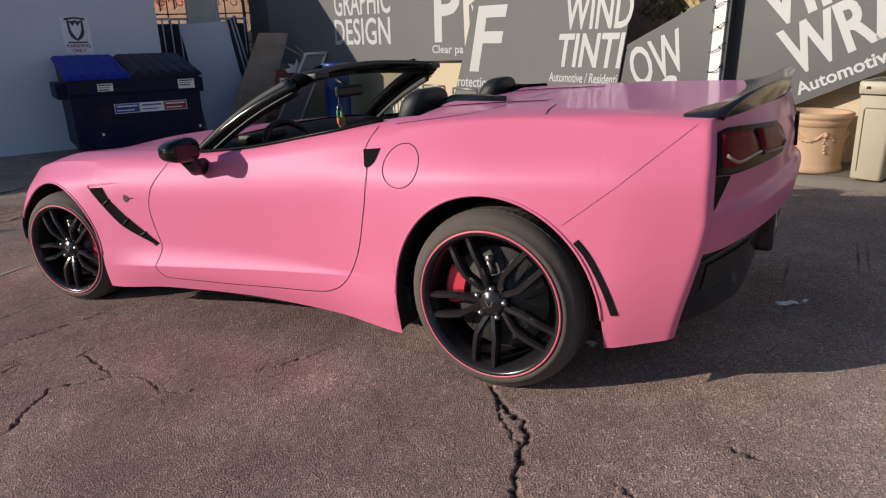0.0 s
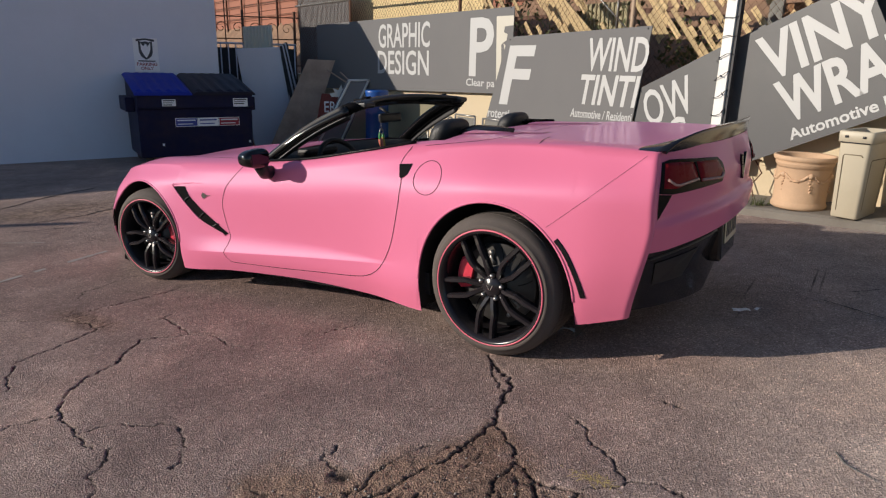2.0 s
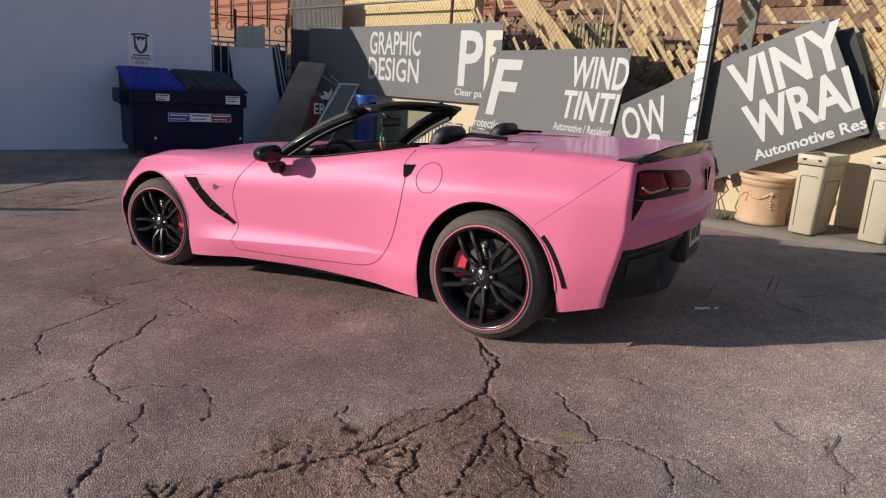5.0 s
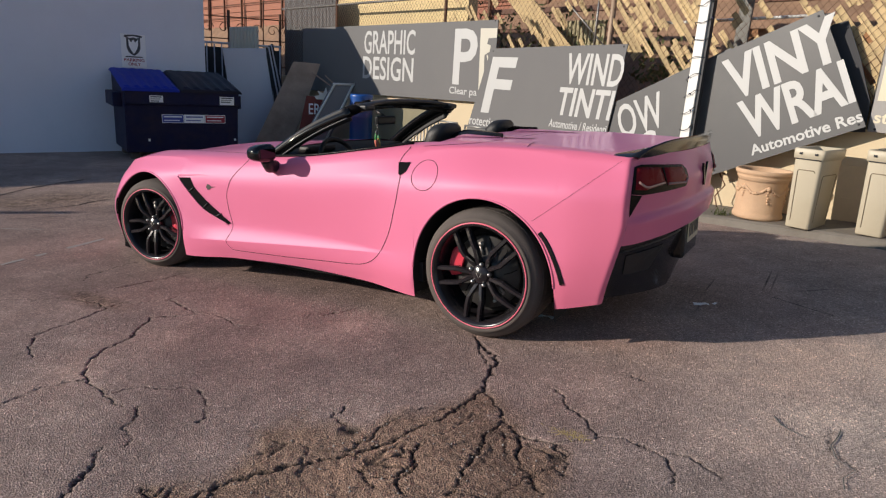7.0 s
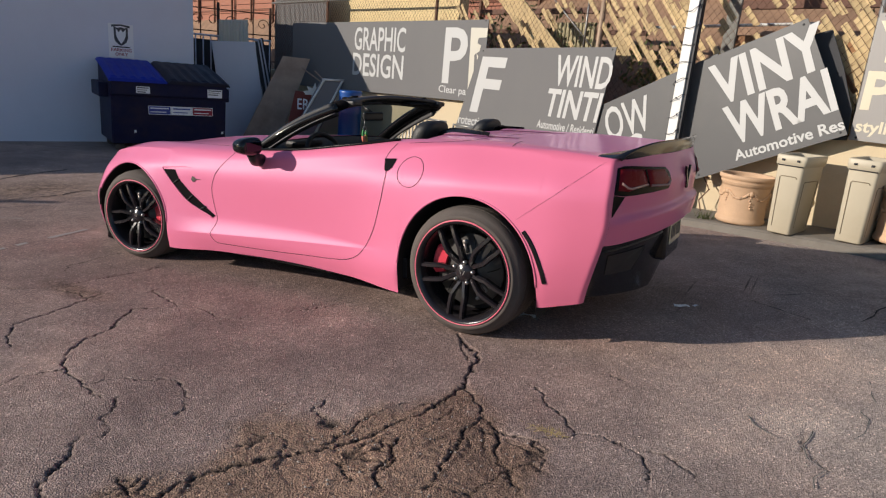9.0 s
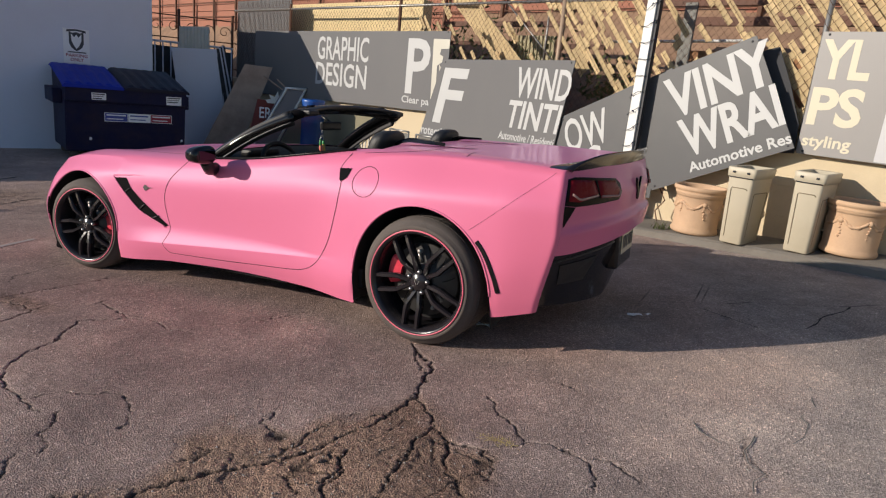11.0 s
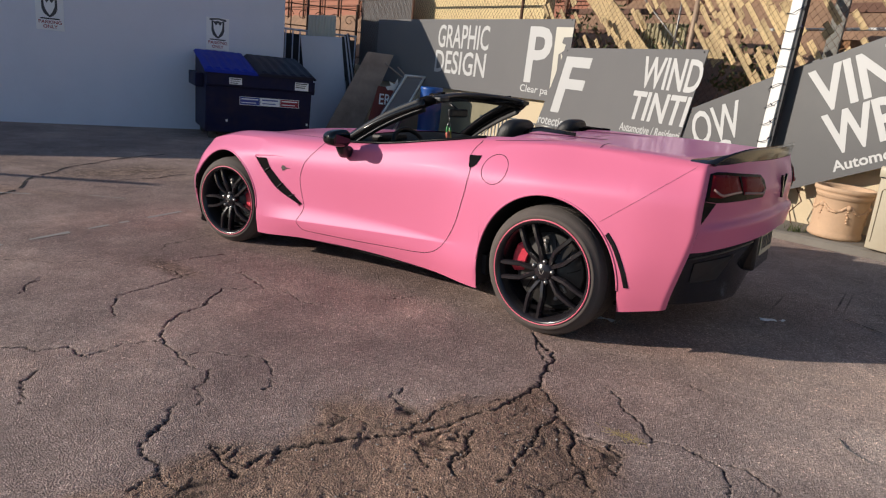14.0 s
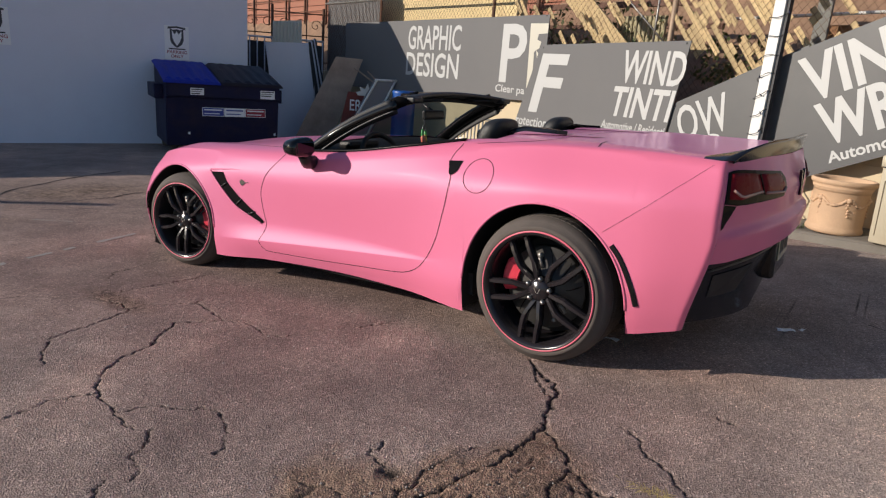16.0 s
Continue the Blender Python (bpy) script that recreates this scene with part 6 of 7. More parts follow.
# ---- sign boards leaning on the fence ----
def board(name, outline, off, material, label, lean=4.0):
    """A sign board standing on the wall; its outline is (along, up) in the wall's plane."""
    z0 = min(z for _, z in outline)
    root = thing(name, label, "sign", WM @ pose(0, -off, 0), group="leaning sign boards")
    bm = bmesh.new()
    slab(bm, outline, .012)
    part("panel", bm, material, root)
    for x, z in outline:
        cx, cz = sum(p[0] for p in outline) / len(outline), sum(p[1] for p in outline) / len(outline)
        v = Vector((cx - x, cz - z)).normalized() * .06
        bm = bmesh.new()
        revolve(bm, [(0, -.006), (.009, -.005), (.011, 0)], "Y", 10, m=Matrix.Translation((x + v.x, 0, z + v.y)))
        part("screw", bm, M_INK, root)
    return root


b = board("graphic_sign", [(-10.75, .80), (-4.90, .94), (-4.90, 2.085), (-10.75, 2.04)], .10, M_SIGN, "long grey sign board with white lettering, half in shade")
text_part("lettering", "GRAPHIC", -8.36, 1.575, 1.54, .395, M_LETTER, b)
text_part("lettering", "DESIGN", -8.39, 1.135, 1.55, .395, M_LETTER, b)
text_part("lettering", "P", -5.82, 1.16, .53, .815, M_LETTER, b, bold=.020)
# the second letter has come loose: its stem hangs with a curl of film below
for outline in ([(-5.25, 1.975), (-4.902, 1.972), (-4.902, 1.845), (-5.07, 1.835), (-5.09, 1.76), (-5.01, 1.735), (-5.03, 1.65), (-5.09, 1.625), (-5.13, 1.60), (-5.115, 1.36), (-5.14, 1.275), (-5.21, 1.11)],
                [(-5.21, 1.11), (-5.082, 1.168), (-4.995, 1.308), (-4.979, 1.443), (-5.011, 1.549), (-5.09, 1.625), (-5.055, 1.50), (-5.06, 1.36), (-5.10, 1.25), (-5.14, 1.275)]):
    bm = bmesh.new()
    slab(bm, outline, .0012, pose(0, -.0022, 0))
    part("loose_letter", bm, M_LETTERC, b, "peeling cream vinyl letter")
text_part("lettering", "Clear pa", -5.88, .985, .64, .14, M_LETTER, b)

b = board("tint_sign", [(-5.40, .30), (-2.84, .33), (-2.64, 1.765), (-4.92, 1.690)], .18, M_SIGN, "grey sign board with slanted white lettering, leaning on the fence")
text_part("lettering", "F", -5.04, .80, .67, .78, M_LETTER, b, shear=.20, bold=.020)
text_part("lettering", "WIND", -3.49, 1.275, .84, .375, M_LETTER, b, shear=.14, bold=.018)
text_part("lettering", "TINTI", -3.58, .885, .86, .35, M_LETTER, b, shear=.20, bold=.022)
text_part("lettering", "rotection", -5.27, .605, .62, .125, M_LETTER, b, shear=.1)
text_part("lettering", "Automotive / Residenti", -3.71, .722, .92, .105, M_LETTER, b, shear=.15)


def tilted(root, body, p0, p1, height, material, bold=0.012):
    """Lettering whose base runs from p0 to p1."""
    d = Vector((p1[0] - p0[0], p1[1] - p0[1]))
    a = math.degrees(math.atan2(d.y, d.x))
    text_part("lettering", body, 0, 0, d.length, height, material, root, m=pose(p0[0], 0, p0[1], 0, -a, 0), bold=bold)


b = board("window_sign", [(-2.78, .35), (-1.42, .35), (-1.42, 1.74), (-2.78, 1.085)], .15, M_SIGNDARK, "dark grey sign board with tilted white lettering")
tilted(b, "OW", (-2.58, .68), (-2.02, .90), .40, M_LETTER)
tilted(b, "G", (-2.22, .42), (-2.01, .505), .38, M_LETTER)

b = board("vinyl_sign", [(-1.37, .45), (-.05, 1.085), (-.60, 2.065), (-1.83, 1.52)], .22, M_SIGNDARK, "dark grey sign board tilted on its corner, white lettering")
tilted(b, "VINY", (-1.285, 1.21), (-.315, 1.665), .42, M_LETTER, .028)
tilted(b, "WRAI", (-1.055, .845), (-.165, 1.29), .40, M_LETTER, .028)
tilted(b, "Automotive Res", (-.985, .705), (-.075, 1.13), .105, M_LETTER, .022)
# the dark board behind it
b = board("backing_board", [(-.62, .98), (-.10, 1.03), (-.11, 1.29), (-.26, 1.65), (-.43, 1.985), (-.56, 1.95), (-.62, 1.90)], .06, M_ROOF, "black torn board behind the tilted sign")

b = board("styling_sign", [(-.07, 1.04), (2.3, 1.04), (2.3, 2.13), (-.07, 2.12)], .10, M_SIGNPALE, "faded pale grey sign board with cream lettering")
text_part("lettering", "YL", -.045, 1.715, .41, .34, M_LETTERY, b, bold=.030)
text_part("lettering", "PS", -.045, 1.305, .43, .34, M_LETTERY, b, bold=.030)
text_part("lettering", "styling", -.04, 1.085, .40, .135, M_LETTERY, b, bold=.022)
bm = bmesh.new()
box(bm, .56, 2.29, -.003, -.001, 1.05, 2.12)
part("faded_patch", bm, M_PALE, b)

# ---- the white pole with a string of lights, a dark post beside it ----
pole = thing("white_pole", "white painted square pole wound with a string of lights", "pole", WM @ pose(0, -.33, 0))
bm = bmesh.new()
box(bm, -1.715, -1.612, -.03, .07, .0, 3.6, bevel=.004)
part("post", bm, M_WHITE, pole)
bm = bmesh.new()
box(bm, -1.600, -1.580, -.01, .05, .0, 3.6)
part("conduit", bm, M_INK, pole)
bm = bmesh.new()
pts = []
for k in range(160):
    a = k * .42
    z = .6 + k * .0118
    pts.append((-1.664 + .085 * math.cos(a) + .012 * math.sin(k * 1.7), .02 + .075 * math.sin(a), z + .02 * math.sin(k * .9)))
tube(bm, pts, .0035, 5)
part("light_string", bm, M_INK, pole, "dark green string of fairy lights")
for k in range(0, 160, 7):
    bm = bmesh.new()
    p = pts[k]
    revolve(bm, [(0, -.022), (.006, -.014), (.007, .0), (.004, .012), (0, .014)], "Z", 7, m=pose(p[0], p[1] - .006, p[2], rs.uniform(-60, 60), rs.uniform(-60, 60), 0))
    part("bulb", bm, M_DUMP, pole)


# ---- dumpster against the grey wall ----
dump = thing("dumpster", "dark blue steel dumpster with a blue and a dark plastic lid", "dumpster", LM)
bm = bmesh.new()
prof = [(-.10, -.20), (-1.24, -.20), (-1.30, .55), (-1.36, .57), (-1.36, .80), (-.10, 1.04)]     # depth, height
ends = []
for s in (-.33, 1.42):
    ends.append([bm.verts.new((s, y, z)) for y, z in prof])
bm.faces.new(ends[0])
bm.faces.new(ends[1][::-1])
for i in range(6):
    bm.faces.new((ends[0][i], ends[0][(i + 1) % 6], ends[1][(i + 1) % 6], ends[1][i]))
bmesh.ops.recalc_face_normals(bm, faces=bm.faces[:])
bmesh.ops.bevel(bm, geom=bm.edges[:], offset=.012, segments=2, affect="EDGES")
body = part("bin_body", bm, M_DUMP, dump)
for s0, s1 in ((-.46, -.33), (1.42, 1.55)):
    bm = bmesh.new()
    box(bm, s0, s1, -1.05, -.25, .50, .72, bevel=.012)
    part("fork_pocket", bm, M_DUMP, dump)
for s0, s1, m, lab in ((-.37, .47, M_LIDBLUE, "blue ribbed plastic lid"), (.49, 1.46, M_LIDBLACK, "dark ribbed plastic lid")):
    bm = bmesh.new()
    n = 24
    prev = None
    for i in range(n + 1):
        s = s0 + (s1 - s0) * i / n
        rib = .018 if (i // 2) % 2 and 1 < i < n - 1 else 0
        edge = .03 if i in (0, n) else 0
        row = [bm.verts.new(v) for v in ((s, -.09, 1.055 - edge), (s, -.14, 1.075 + rib * .3 - edge), (s, -.75, .965 + rib - edge), (s, -1.33, .835 + rib - edge), (s, -1.395, .815 - edge), (s, -1.40, .765))]
        if prev:
            for k in range(5):
                bm.faces.new((prev[k], row[k], row[k + 1], prev[k + 1]))
        prev = row
    bmesh.ops.recalc_face_normals(bm, faces=bm.faces[:])
    part("lid", bm, m, dump, lab)
for s, z, w, h in ((.02, .60, .20, .105), (1.10, .58, .235, .135)):
    bm = bmesh.new()
    box(bm, s, s + w, -1.366, -1.361, z, z + h)
    st = part("sticker", bm, M_PAPER, dump, "white notice sticker")
    for k in range(3):
        bm = bmesh.new()
        box(bm, s + .015, s + w - .02 - .02 * k, -1.369, -1.367, z + h - .028 - .032 * k, z + h - .014 - .032 * k)
        part("text_bar", bm, M_INK if k != 1 else M_GALV, st)
tilt = pose(0, -1.302, .275, -4.6, 0, 0)
for s0, s1, m, lab in ((.20, .535, M_BLUEINK, "blue printed sticker"), (.54, .865, M_PAPER, "white printed sticker"), (.87, 1.20, M_REDINK, "red printed sticker")):
    bm = bmesh.new()
    box(bm, s0, s1, -.004, .0, 0, .135, m=tilt)
    st = part("sticker", bm, M_PAPER, dump, lab)
    bm = bmesh.new()
    box(bm, s0 + .008, s1 - .008, -.0065, -.0045, .008, .127, m=tilt)
    part("sticker_field", bm, m, st)
    for k, (a, c) in enumerate(((.088, .108), (.034, .048))):
        bm = bmesh.new()
        box(bm, s0 + .03, s1 - .03 - .04 * k, -.009, -.007, a, c, m=tilt)
        part("text_bar", bm, M_BLUEINK if m is M_PAPER else M_PAPER, st)
for s in (.0, 1.36):
    bm = bmesh.new()
    box(bm, s - .016, s + .016, -1.285, -1.279, -.02, .02)
    part("reflector", bm, M_PAPER, dump)
for s in (-.2, 1.28):
    for y in (-.28, -1.10):
        bm = bmesh.new()
        revolve(bm, [(0, -.03), (.07, -.03), (.075, -.02), (.075, .02), (.07, .03), (0, .03)], "Y", 20, m=Matrix.Translation((s, y, -.27)))
        part("caster", bm, M_RUBBER, dump)

# ---- junk in the corner between the building and the sign wall ----
VM = Matrix(((.63, -.7766, 0, -8.94), (.7766, .63, 0, 5.348), (0, 0, 1, 0), (0, 0, 0, 1)))
gate = thing("metal_railing", "grey metal railing across the gap beside the building", "railing", VM @ pose(0, .7, 0))
for z in (1.64, .1):
    bm = bmesh.new()
    tube(bm, [(-1.5, 0, z), (.9, 0, z)], .020, 8)
    part("rail", bm, M_GREYPANEL, gate)
for k in range(17):
    bm = bmesh.new()
    tube(bm, [(-1.45 + .145 * k, 0, -.33), (-1.45 + .145 * k, 0, 1.64)], .013, 8)
    part("bar", bm, M_GREYPANEL, gate)
iron = thing("iron_fence", "rusty wrought-iron fence behind the railing", "fence", VM @ pose(0, 1.6, 0))
for k in range(9):
    bm = bmesh.new()
    tube(bm, [(-1.2 + .36 * k, 0, -.3), (-1.2 + .36 * k, 0, 2.35 + .12 * (k % 3))], .028 if k % 3 == 0 else .012, 8)
    part("post", bm, M_RUST, iron)
for z in (1.2, 1.75, 2.2):
    bm = bmesh.new()
    tube(bm, [(-1.3, 0, z), (1.9, 0, z + .03)], .013, 6)
    part("rail", bm, M_RUST, iron)
for k in range(8):
    bm = bmesh.new()
    c = Vector((-.9 + .34 * k, .0, 1.98))
    tube(bm, [c + Vector((.13 * math.cos(a) * (1 - a / 9), 0, .13 * math.sin(a) * (1 - a / 9))) for a in np.linspace(0, 7.5, 26)], .008, 5)
    part("scroll", bm, M_RUST, iron)


def junk(name, outline, y, thick, material, label, lean=0.0, category="board"):
    bm = bmesh.new()
    slab(bm, outline, thick)
    bmesh.ops.bevel(bm, geom=bm.edges[:], offset=min(.004, thick * .3), segments=1, affect="EDGES")
    o = part(name, bm, material)
    o.matrix_world = VM @ pose(0, y, 0)
    return tagged(o, label, category)


corr = thing("corrugated_sheet", "pale corrugated sheet standing behind the panels", "sheet", VM @ pose(0, .45, 0))
bm = bmesh.new()
slab(bm, [(-.15, -.33), (.46, -.33), (.42, 2.01), (-.14, 1.95)], .012)
part("sheet", bm, M_CORR, corr)
for k in range(9):
    bm = bmesh.new()
    tube(bm, [(-.12 + .064 * k, -.004, .4), (-.12 + .064 * k, -.004, 1.955)], .013, 6)
    part("corrugation", bm, M_CORR, corr)
# dark sheet added so the gap behind the railing reads dark
junk("black_screen", [(-1.55, -.33), (.9, -.33), (.9, 1.56), (-1.55, 1.56)], .80, .012, M_ROOF, "dark sheet added to darken the gap behind the metal railing", category="sheet")
junk("grey_panel", [(-.05, -.33), (.80, -.33), (.52, 1.58), (-.29, 1.53)], .0, .04, M_GREYPANEL, "tall grey-white panel leaning in the corner", category="panel")
for k in range(5):
    junk("thin_board", [(.84 + .05 * k, -.33), (.92 + .05 * k, -.33), (.58 + .03 * k, 1.60 + .02 * k), (.53 + .03 * k, 1.60 + .02 * k)], .06 + .06 * k, .02, M_GREYPANEL if k % 2 else M_ROOF, "narrow board leaning beside the panel")
junk("plywood_sheet", [(.22, -.30), (.92, -.30), (1.52, 1.35), (1.00, 1.36)], -.60, .018, M_PLY, "brown weathered plywood sheet leaning aslant", category="plywood")
for a, c in (((1.30, 1.18), (1.78, .88)), ((1.55, 1.14), (1.80, .92))):
    bm = bmesh.new()
    tube(bm, [(a[0], -1.0, a[1]), (c[0], -1.0, c[1])], .014, 6)
    o = part("wooden_bar", bm, M_PLY)
    o.matrix_world = VM
    tagged(o, "thin wooden bar among the leaning boards", "bar")

white = thing("framed_board", "white framed board with torn lettering leaning on the junk", "board", VM @ pose(0, -1.45, 0))
bm = bmesh.new()
slab(bm, [(.95, -.28), (1.45, -.28), (2.05, 1.03), (1.62, 1.02)], .03)
part("panel", bm, M_GREYBOARD, white)
for x0, x1 in ((.99, 1.66), (1.40, 2.00)):
    bm = bmesh.new()
    tube(bm, [(x0, -.012, -.25), (x1, -.012, 1.0)], .022, 4)
    part("frame_bar", bm, M_WHITE, white)
bm = bmesh.new()
tube(bm, [(1.62, -.012, 1.0), (2.03, -.012, 1.01)], .022, 4)
part("frame_bar", bm, M_WHITE, white)
red = thing("torn_sign", "torn red and white sign among the leaning boards", "sign", VM @ pose(0, -1.30, 0))
bm = bmesh.new()
slab(bm, [(1.02, .10), (1.42, .10), (1.46, .74), (1.16, .76)], .012)
part("panel", bm, M_REDDARK, red)
text_part("lettering", "ER", 1.20, .42, .22, .20, M_PAPER, red)
bm = bmesh.new()
slab(bm, [(1.30, .76), (1.40, .78), (1.36, .86), (1.47, .82), (1.52, .93), (1.55, .80), (1.62, .88), (1.60, .70), (1.34, .70)], .012, pose(0, -.02, 0))
part("torn_piece", bm, M_WHITE, red)
bm = bmesh.new()
revolve(bm, [(0, 0), (.185, 0), (.195, .02), (.195, .30), (.203, .32), (.195, .34), (.195, .75), (.203, .77), (.195, .79), (.195, 1.10), (.20, 1.13), (.185, 1.15), (.12, 1.14), (0, 1.14)], "Z", 36)
o = part("blue_drum", bm, M_BLUEPL)
o.matrix_world = WM @ pose(-7.70, -.55, -.27)
tagged(o, "bright blue plastic drum by the wall", "drum")
# metal racks standing under the long sign
for s0, s1, z1, n in ((-6.27, -5.70, .57, 8), (-5.61, -5.17, .625, 2), (-5.00, -4.57, .61, 2)):
    rack = thing("metal_rack", "grey metal rack leaning on the cream wall", "rack", WM @ pose(0, -.50, 0))
    for z in (z1, .05):
        bm = bmesh.new()
        tube(bm, [(s0, 0, z), (s1, 0, z)], .014, 6)
        part("rail", bm, M_GALV, rack)
    for k in range(n):
        bm = bmesh.new()
        x = s0 + (s1 - s0) * k / (n - 1)
        tube(bm, [(x, -.02, -.26), (x, 0, z1)], .013, 6)
        part("bar", bm, M_GALV, rack)
    if n == 2:
        bm = bmesh.new()
        box(bm, s0 + .02, s1 - .02, .02, .035, -.2, z1 - .03)
        part("rack_panel", bm, M_DULLPANEL, rack)


# ---- bins and planters on the kerb strip ----
def slim_bin():
    root = thing("slim_bin", "beige plastic slim rubbish bin standing by the cream wall", "bin", group="slim bins")
    bm = bmesh.new()
    hw0, hd0, hw1, hd1, H = .098, .205, .125, .265, .70
    rings = []
    for hw, hd, z in ((hw0, hd0, 0), (hw0 + .004, hd0 + .004, .01), (hw1 - .012, hd1 - .012, H - .10), (hw1 - .012, hd1 - .012, H - .095), (hw1, hd1, H - .085), (hw1 + .004, hd1 + .004, H - .01), (hw1 - .004, hd1 - .004, H), (hw1 - .022, hd1 - .022, H - .004), (hw1 - .035, hd1 - .035, H - .30), (.078, .185, .25)):
        r = .028
        ring = []
        for cx, cy, a0 in ((1, 1, 0), (-1, 1, 90), (-1, -1, 180), (1, -1, 270)):
            for k in range(4):
                a = math.radians(a0 + 30 * k)
                ring.append(bm.verts.new((cx * (hw - r) + r * math.cos(a), cy * (hd - r) + r * math.sin(a), z)))
        rings.append(ring)
    for A, B in zip(rings, rings[1:]):
        for k in range(16):
            f = bm.faces.new((A[k], A[(k + 1) % 16], B[(k + 1) % 16], B[k]))
            f.smooth = True
    bm.faces.new(rings[0][::-1])
    bm.faces.new(rings[-1])
    part("shell", bm, M_BIN, root)
    # raised panel outlines and the handle slots; dark bars paint in their shade
    slope = lambda z: (hd0 + (hd1 - .012 - hd0) * z / (H - .10))
    slopew = lambda z: (hw0 + (hw1 - .012 - hw0) * z / (H - .10))
    for sg in (-1, 1):
        bm = bmesh.new()
        tube(bm, [(-.062, sg * (slope(.06) + .001), .06), (-.070, sg * (slope(.5) + .001), .50), (-.060, sg * (slope(.515) + .001), .515), (.060, sg * (slope(.515) + .001), .515), (.070, sg * (slope(.5) + .001), .50)], .0045, 5)
        part("panel_groove", bm, M_BINDARK, root)
        bm = bmesh.new()
        tube(bm, [(sg * (slopew(.06) + .001), -.15, .06), (sg * (slopew(.46) + .001), -.17, .46), (sg * (slopew(.475) + .001), -.15, .475), (sg * (slopew(.475) + .001), .15, .475), (sg * (slopew(.46) + .001), .17, .46), (sg * (slopew(.06) + .001), .15, .06)], .0045, 5)
        part("panel_groove", bm, M_BINDARK, root)
        for x in (-.062, .062):
            bm = bmesh.new()
            tube(bm, [(x - .012, sg * (hd1 + .001), H - .045), (x + .012, sg * (hd1 + .001), H - .045)], .010, 8)
            part("handle_slot", bm, M_INK, root)
    bm = bmesh.new()
    tube(bm, [(-hw1 + .02, -hd1 + .004, H - .09), (hw1 - .02, -hd1 + .004, H - .09)], .005, 5)
    part("rim_groove", bm, M_INK, root)
    return root


def on_strip(x, y):
    return float(ground_z(x)) + .080


b1 = slim_bin()
b1.matrix_world = pose(1.287, 2.895, on_strip(1.315, 2.9), 0, 0, -17)
copy_thing(b1, pose(1.811, 2.791, on_strip(1.9, 2.75), 0, 0, -16))


def planter():
    root = thing("planter", "terracotta planter with moulded garlands, by the wall", "planter", group="terracotta planters")
    bm = bmesh.new()
    revolve(bm, [(0, .0), (.205, .0), (.222, .012), (.226, .035), (.216, .055), (.212, .075), (.214, .24), (.220, .375), (.232, .390), (.236, .405), (.230, .415), (.248, .425), (.256, .440), (.254, .462), (.242, .468), (.226, .464), (.222, .45), (.220, .36), (0, .36)], "Z", 56)
    pot = part("pot_body", bm, M_TERRA, root)
    bm = bmesh.new()
    revolve(bm, [(0, .372), (.12, .378), (.2195, .366)], "Z", 32)
    part("soil", bm, M_SOIL, root)
    r2 = random.Random(4)
    for k in range(6):
        a0 = k * math.pi / 3 + .2
        bm = bmesh.new()
        arc = [(a0 + t * .42, .255 + .055 * t * t + r2.uniform(-.007, .007), .214 + r2.uniform(-.004, .004)) for t in np.linspace(-1, 1, 21)]
        tube(bm, [(q * math.cos(a), q * math.sin(a), z) for a, z, q in arc], .0135, 7)
        for v in bm.verts:
            v.co += Vector((r2.uniform(-.003, .003), r2.uniform(-.003, .003), r2.uniform(-.004, .004)))
        part("garland", bm, M_TERRA, pot, "", True)
        bm = bmesh.new()
        b2 = bmesh.new()
        bmesh.ops.create_icosphere(b2, subdivisions=2, radius=.026)
        add(bm, b2, Matrix.Translation((.212 * math.cos(a0 + .52), .212 * math.sin(a0 + .52), .305)))
        for k2 in range(5):
            b2 = bmesh.new()
            bmesh.ops.create_icosphere(b2, subdivisions=1, radius=.012)
            add(bm, b2, Matrix.Translation((.214 * math.cos(a0 + .52 + r2.uniform(-.06, .06)), .214 * math.sin(a0 + .52 + r2.uniform(-.06, .06)), .27 - .025 * k2)))
        part("rosette", bm, M_TERRA, pot, "", True)
    return root


p1 = planter()
p1.matrix_world = pose(.863, 3.118, on_strip(.915, 3.1), 0, 0, 10)
copy_thing(p1, pose(2.162, 2.832, on_strip(2.285, 2.8), 0, 0, 75))

# wires and dry weeds at the foot of the wall
for pts in (((-1.62, -.12, .62), (-1.50, -.16, .40), (-1.40, -.22, .17)), ((-1.36, -.10, .50), (-1.24, -.14, .36), (-1.30, -.2, .24), (-1.22, -.28, .15)), ((-1.75, -.06, .46), (-1.3, -.05, .47))):
    bm = bmesh.new()
    tube(bm, [Vector(p) for p in pts], .007, 6)
    o = part("loose_wire", bm, M_RUST)
    o.matrix_world = WM
    tagged(o, "rusty loose wire hanging on the wall", "wire")
for c, n in (((.55, 3.10), 46), ((.66, 3.16), 20)):
    bm = bmesh.new()
    for k in range(n):
        a, l = rs.uniform(0, 6.28), rs.uniform(.03, .11)
        p = Vector((c[0] + rs.gauss(0, .05), c[1] + rs.gauss(0, .03), on_strip(c[0], c[1]) - (.075 if c[1] < 2.8 else 0)))
        q = p + Vector((math.cos(a) * l * .6, math.sin(a) * l * .6, l))
        sd = Vector((-math.sin(a), math.cos(a), 0)) * .004
        bm.faces.new([bm.verts.new(v) for v in (p - sd, p + sd, q)])
    o = part("weed_tuft", bm, M_LEAF)
    tagged(o, "small dry weed tuft at the kerb", "weeds", kind="stuff")

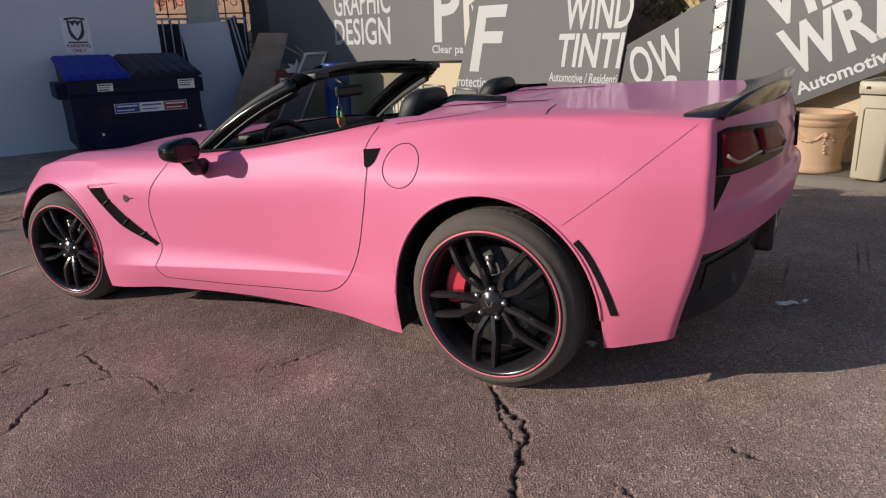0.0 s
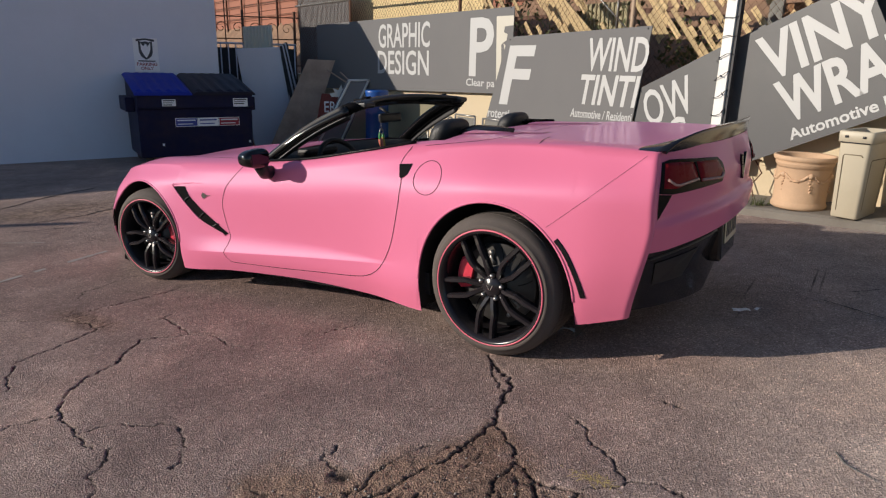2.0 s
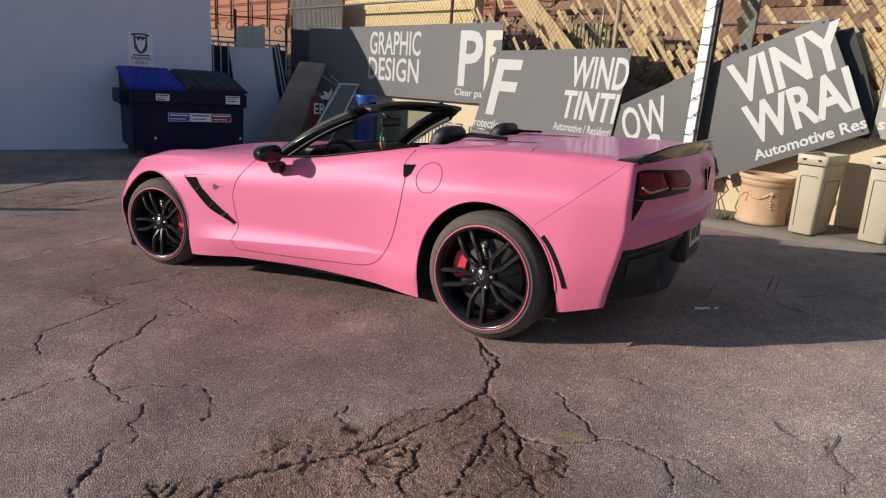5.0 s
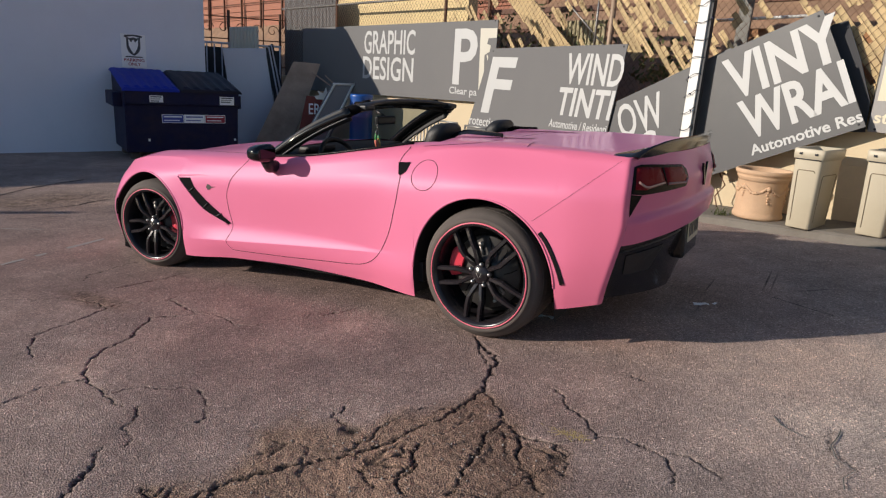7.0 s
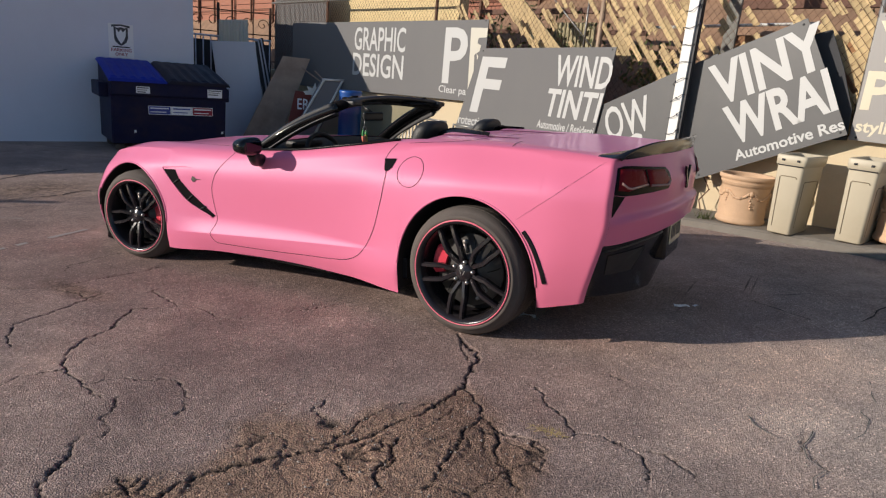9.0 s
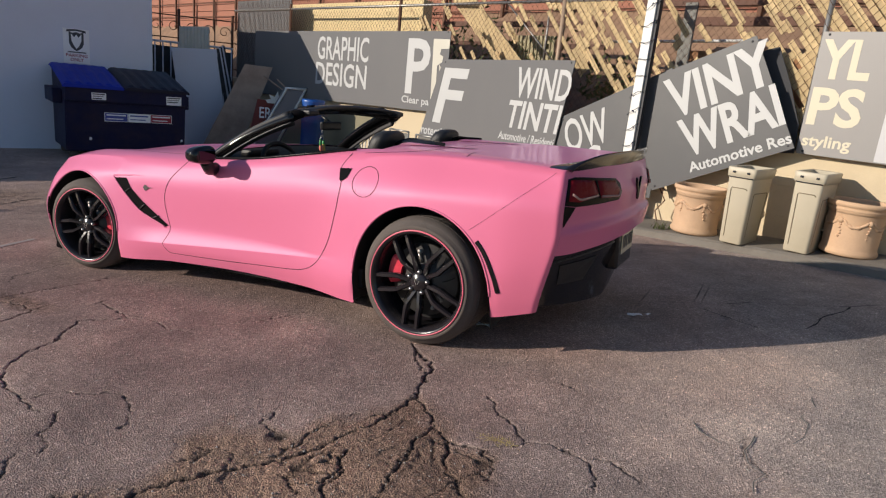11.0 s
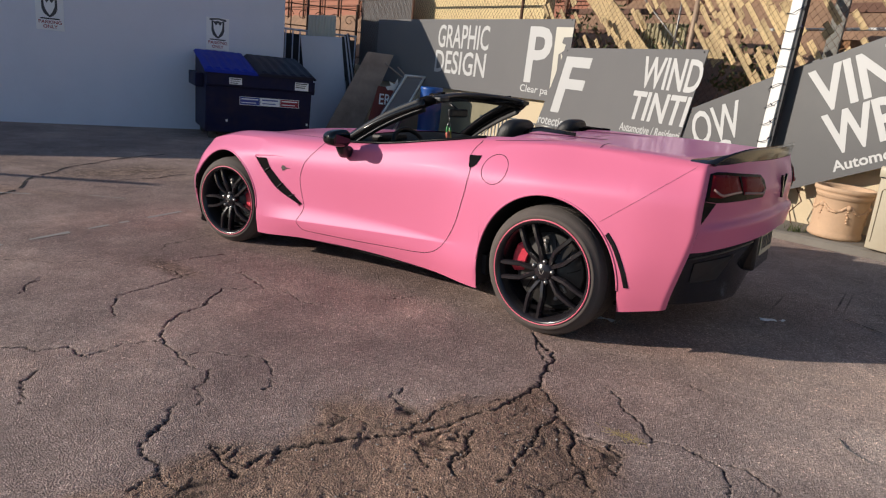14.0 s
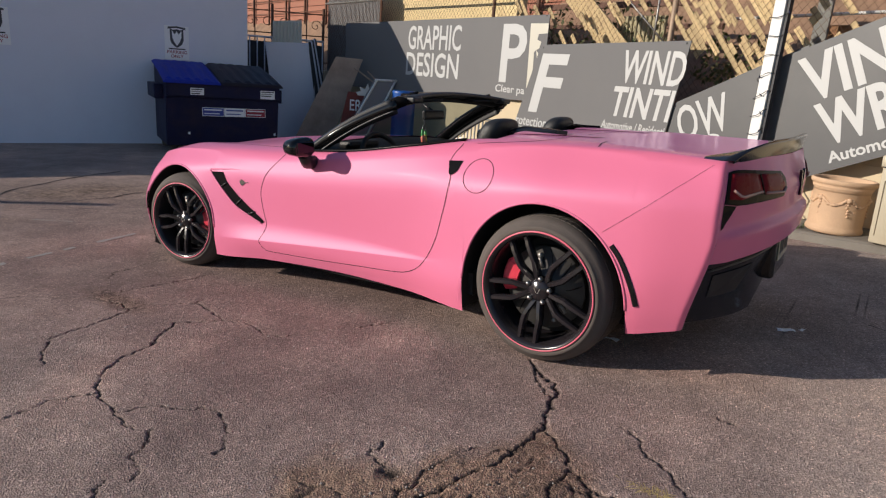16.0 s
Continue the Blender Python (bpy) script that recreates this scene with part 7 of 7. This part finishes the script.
# litter on the asphalt
for x, y, s, a in ((.881, .245, .045, 20), (.18, -.45, .050, -10), (.95, .30, .02, 60)):
    bm = bmesh.new()
    b2 = bmesh.new()
    bmesh.ops.create_grid(b2, x_segments=5, y_segments=3, size=1)
    for v in b2.verts:
        v.co = Vector((v.co.x * s, v.co.y * s * .45 + .2 * s * math.sin(v.co.x * 3), .004 + .35 * s * abs(noise.noise((v.co.x * 2, v.co.y * 2, x)))))
    bmesh.ops.solidify(b2, geom=b2.faces[:], thickness=.001)
    add(bm, b2)
    o = part("paper_scrap", bm, M_PAPER)
    o.matrix_world = pose(x, y, float(ground_z(x)) + .001, 0, -4, a)
    tagged(o, "crumpled pale scrap of paper on the asphalt", "litter")
# a post whose shadow lies across the lot
bm = bmesh.new()
tube(bm, [(-12.2, -7.35, -.5), (-12.2, -7.35, 3.05)], .085, 12, r_end=.06)
tagged(part("utility_post", bm, M_RUST), "tall rusty post standing beside the lot", "post")
# worn stall line
bm = bmesh.new()
prev = None
for t in np.linspace(0, 1, 60):
    x, y = -3.44 - .36 * t, -2.34 + 1.75 * t
    if noise.noise((x * 4, y * 6, 9)) > .05:
        prev = None
        continue
    w = .020 + .018 * noise.noise((y * 9, 1, 2))
    row = [bm.verts.new((x + k * w, y, float(ground_z(x)) + .004)) for k in (-1, 1)]
    if prev:
        bm.faces.new((prev[0], prev[1], row[1], row[0]))
    prev = row
o = part("stall_line", bm, M_LINE)
tagged(o, "worn pale parking stall line on the asphalt", "road marking", kind="structure")

# dark open seams in the far asphalt, and pale scuffs
def seam(name, pts, width, material, label, seed, lift=.004):
    bm = bmesh.new()
    prev = None
    for x, y in dense(pts, .03):
        n = noise.noise((x * 3, y * 3, seed))
        w = width * (.75 + 1.1 * noise.noise((x * 9, y * 9, seed + 4)))
        if w < width * .22:
            prev = None
            continue
        row = [bm.verts.new((x + .05 * n + e * w, y + .04 * n + e * w * .5, float(ground_z(x)) + lift)) for e in (-1, 1)]
        if prev:
            bm.faces.new((prev[0], prev[1], row[1], row[0]))
        prev = row
    tagged(part(name, bm, material), label, "ground", kind="structure")


seam("open_seam", [(-4.6, -2.3), (-4.98, -1.86), (-5.24, -1.46), (-5.83, -1.03), (-6.14, -.68), (-6.4, -.25), (-6.67, .37), (-6.8, 1.0)], .015, M_GAP, "dark open seam across the far asphalt", 1.0)
seam("open_seam", [(-5.64, -1.65), (-5.49, -1.42), (-5.25, -1.05), (-4.87, -.37)], .009, M_GAP, "dark open seam across the far asphalt", 2.0)
seam("open_seam", [(-5.35, -.5), (-5.30, .0), (-5.42, .5), (-5.3, 1.0)], .010, M_GAP, "thin open seam in the worn asphalt", 3.0)
seam("pale_scuff", [(-5.16, -1.19), (-4.75, -1.0), (-4.49, -.8)], .030, M_LINE, "pale scuffed streak on the asphalt", 5.0)
seam("pale_scuff", [(-5.2, -1.62), (-5.05, -1.42)], .045, M_LINE, "pale scuffed streak on the asphalt", 6.0)
# thin cracks in the faded asphalt behind the car, their edges pale with grit
for k, pts in enumerate(([(.55, .51), (.86, .55), (1.04, .58), (1.22, .60), (1.39, .51), (1.56, .40)], [(1.38, .84), (1.54, 1.0), (1.65, 1.02), (1.88, 1.11), (2.11, 1.26), (2.29, 1.42)], [(2.11, 1.26), (1.92, .84), (1.81, .53)])):
    seam("open_seam", pts, .0075, M_GAP, "thin dark crack in the faded asphalt", 11.0 + k, .007)
for k, pts in enumerate(([(1.79, -.43), (1.81, -.57), (1.84, -.64), (1.79, -.77), (1.81, -.83), (1.76, -.99), (1.72, -1.07)], [(1.59, -1.08), (1.56, -1.22), (1.59, -1.30), (1.65, -1.35), (1.62, -1.42), (1.62, -1.49)], [(1.46, -1.50), (1.54, -1.49), (1.61, -1.46)], [(1.39, -1.07), (1.43, -1.13), (1.51, -1.19)])):
    seam("gritty_edge", pts, .0042, M_LINE, "pale grit along a crack in the asphalt", 21.0 + k, .004)
    seam("open_seam", pts, .0013, M_GAP, "thin dark crack in the faded asphalt", 21.0 + k, .007)
# straw caught in a crack, and loose grit on the broken asphalt
bm = bmesh.new()
for k in range(70):
    p = Vector((.76 + rs.gauss(0, .045), -1.615 + rs.gauss(0, .014), 0))
    p.z = float(ground_z(p.x)) + rs.uniform(.001, .006)
    a, l = rs.uniform(0, 6.28), rs.uniform(.008, .025)
    d = Vector((math.cos(a), math.sin(a), .15)) * l
    sd = Vector((-math.sin(a), math.cos(a), 0)) * .0012
    bm.faces.new([bm.verts.new(v) for v in (p - d - sd, p - d + sd, p + d + sd * .4, p + d - sd * .4)])
tagged(part("straw", bm, M_STRAW), "yellow dry straw caught in a crack", "straw", kind="stuff")
verts, faces = [], []
for k in range(420):
    if k < 260:
        x, y = rs.uniform(-.3, .95), rs.uniform(-2.6, -1.6)
        if y > -1.45 - abs(x - .36) * .75:
            continue
    else:
        x, y = rs.uniform(-2.2, 1.6), rs.uniform(-2.6, -.9)
    r = rs.uniform(.002, .0055) * (1.3 if rs.random() < .1 else 1)
    z = float(ground_z(x)) + .0015
    base, tip = len(verts), rs.uniform(0, 6.28)
    for j in range(5):
        a = tip + j * 1.2566
        verts.append((x + r * math.cos(a) * rs.uniform(.7, 1.2), y + r * math.sin(a) * rs.uniform(.7, 1.2), z - r * .3))
    verts.append((x + rs.uniform(-.3, .3) * r, y + rs.uniform(-.3, .3) * r, z + r * rs.uniform(.6, 1.0)))
    faces += [(base + j, base + (j + 1) % 5, base + 5) for j in range(5)]
me = bpy.data.meshes.new("grit")
me.from_pydata(verts, [], faces)
me.materials.append(M_GRIT)
tagged(new("grit", me), "loose pale grit on the broken asphalt", "grit", kind="stuff")
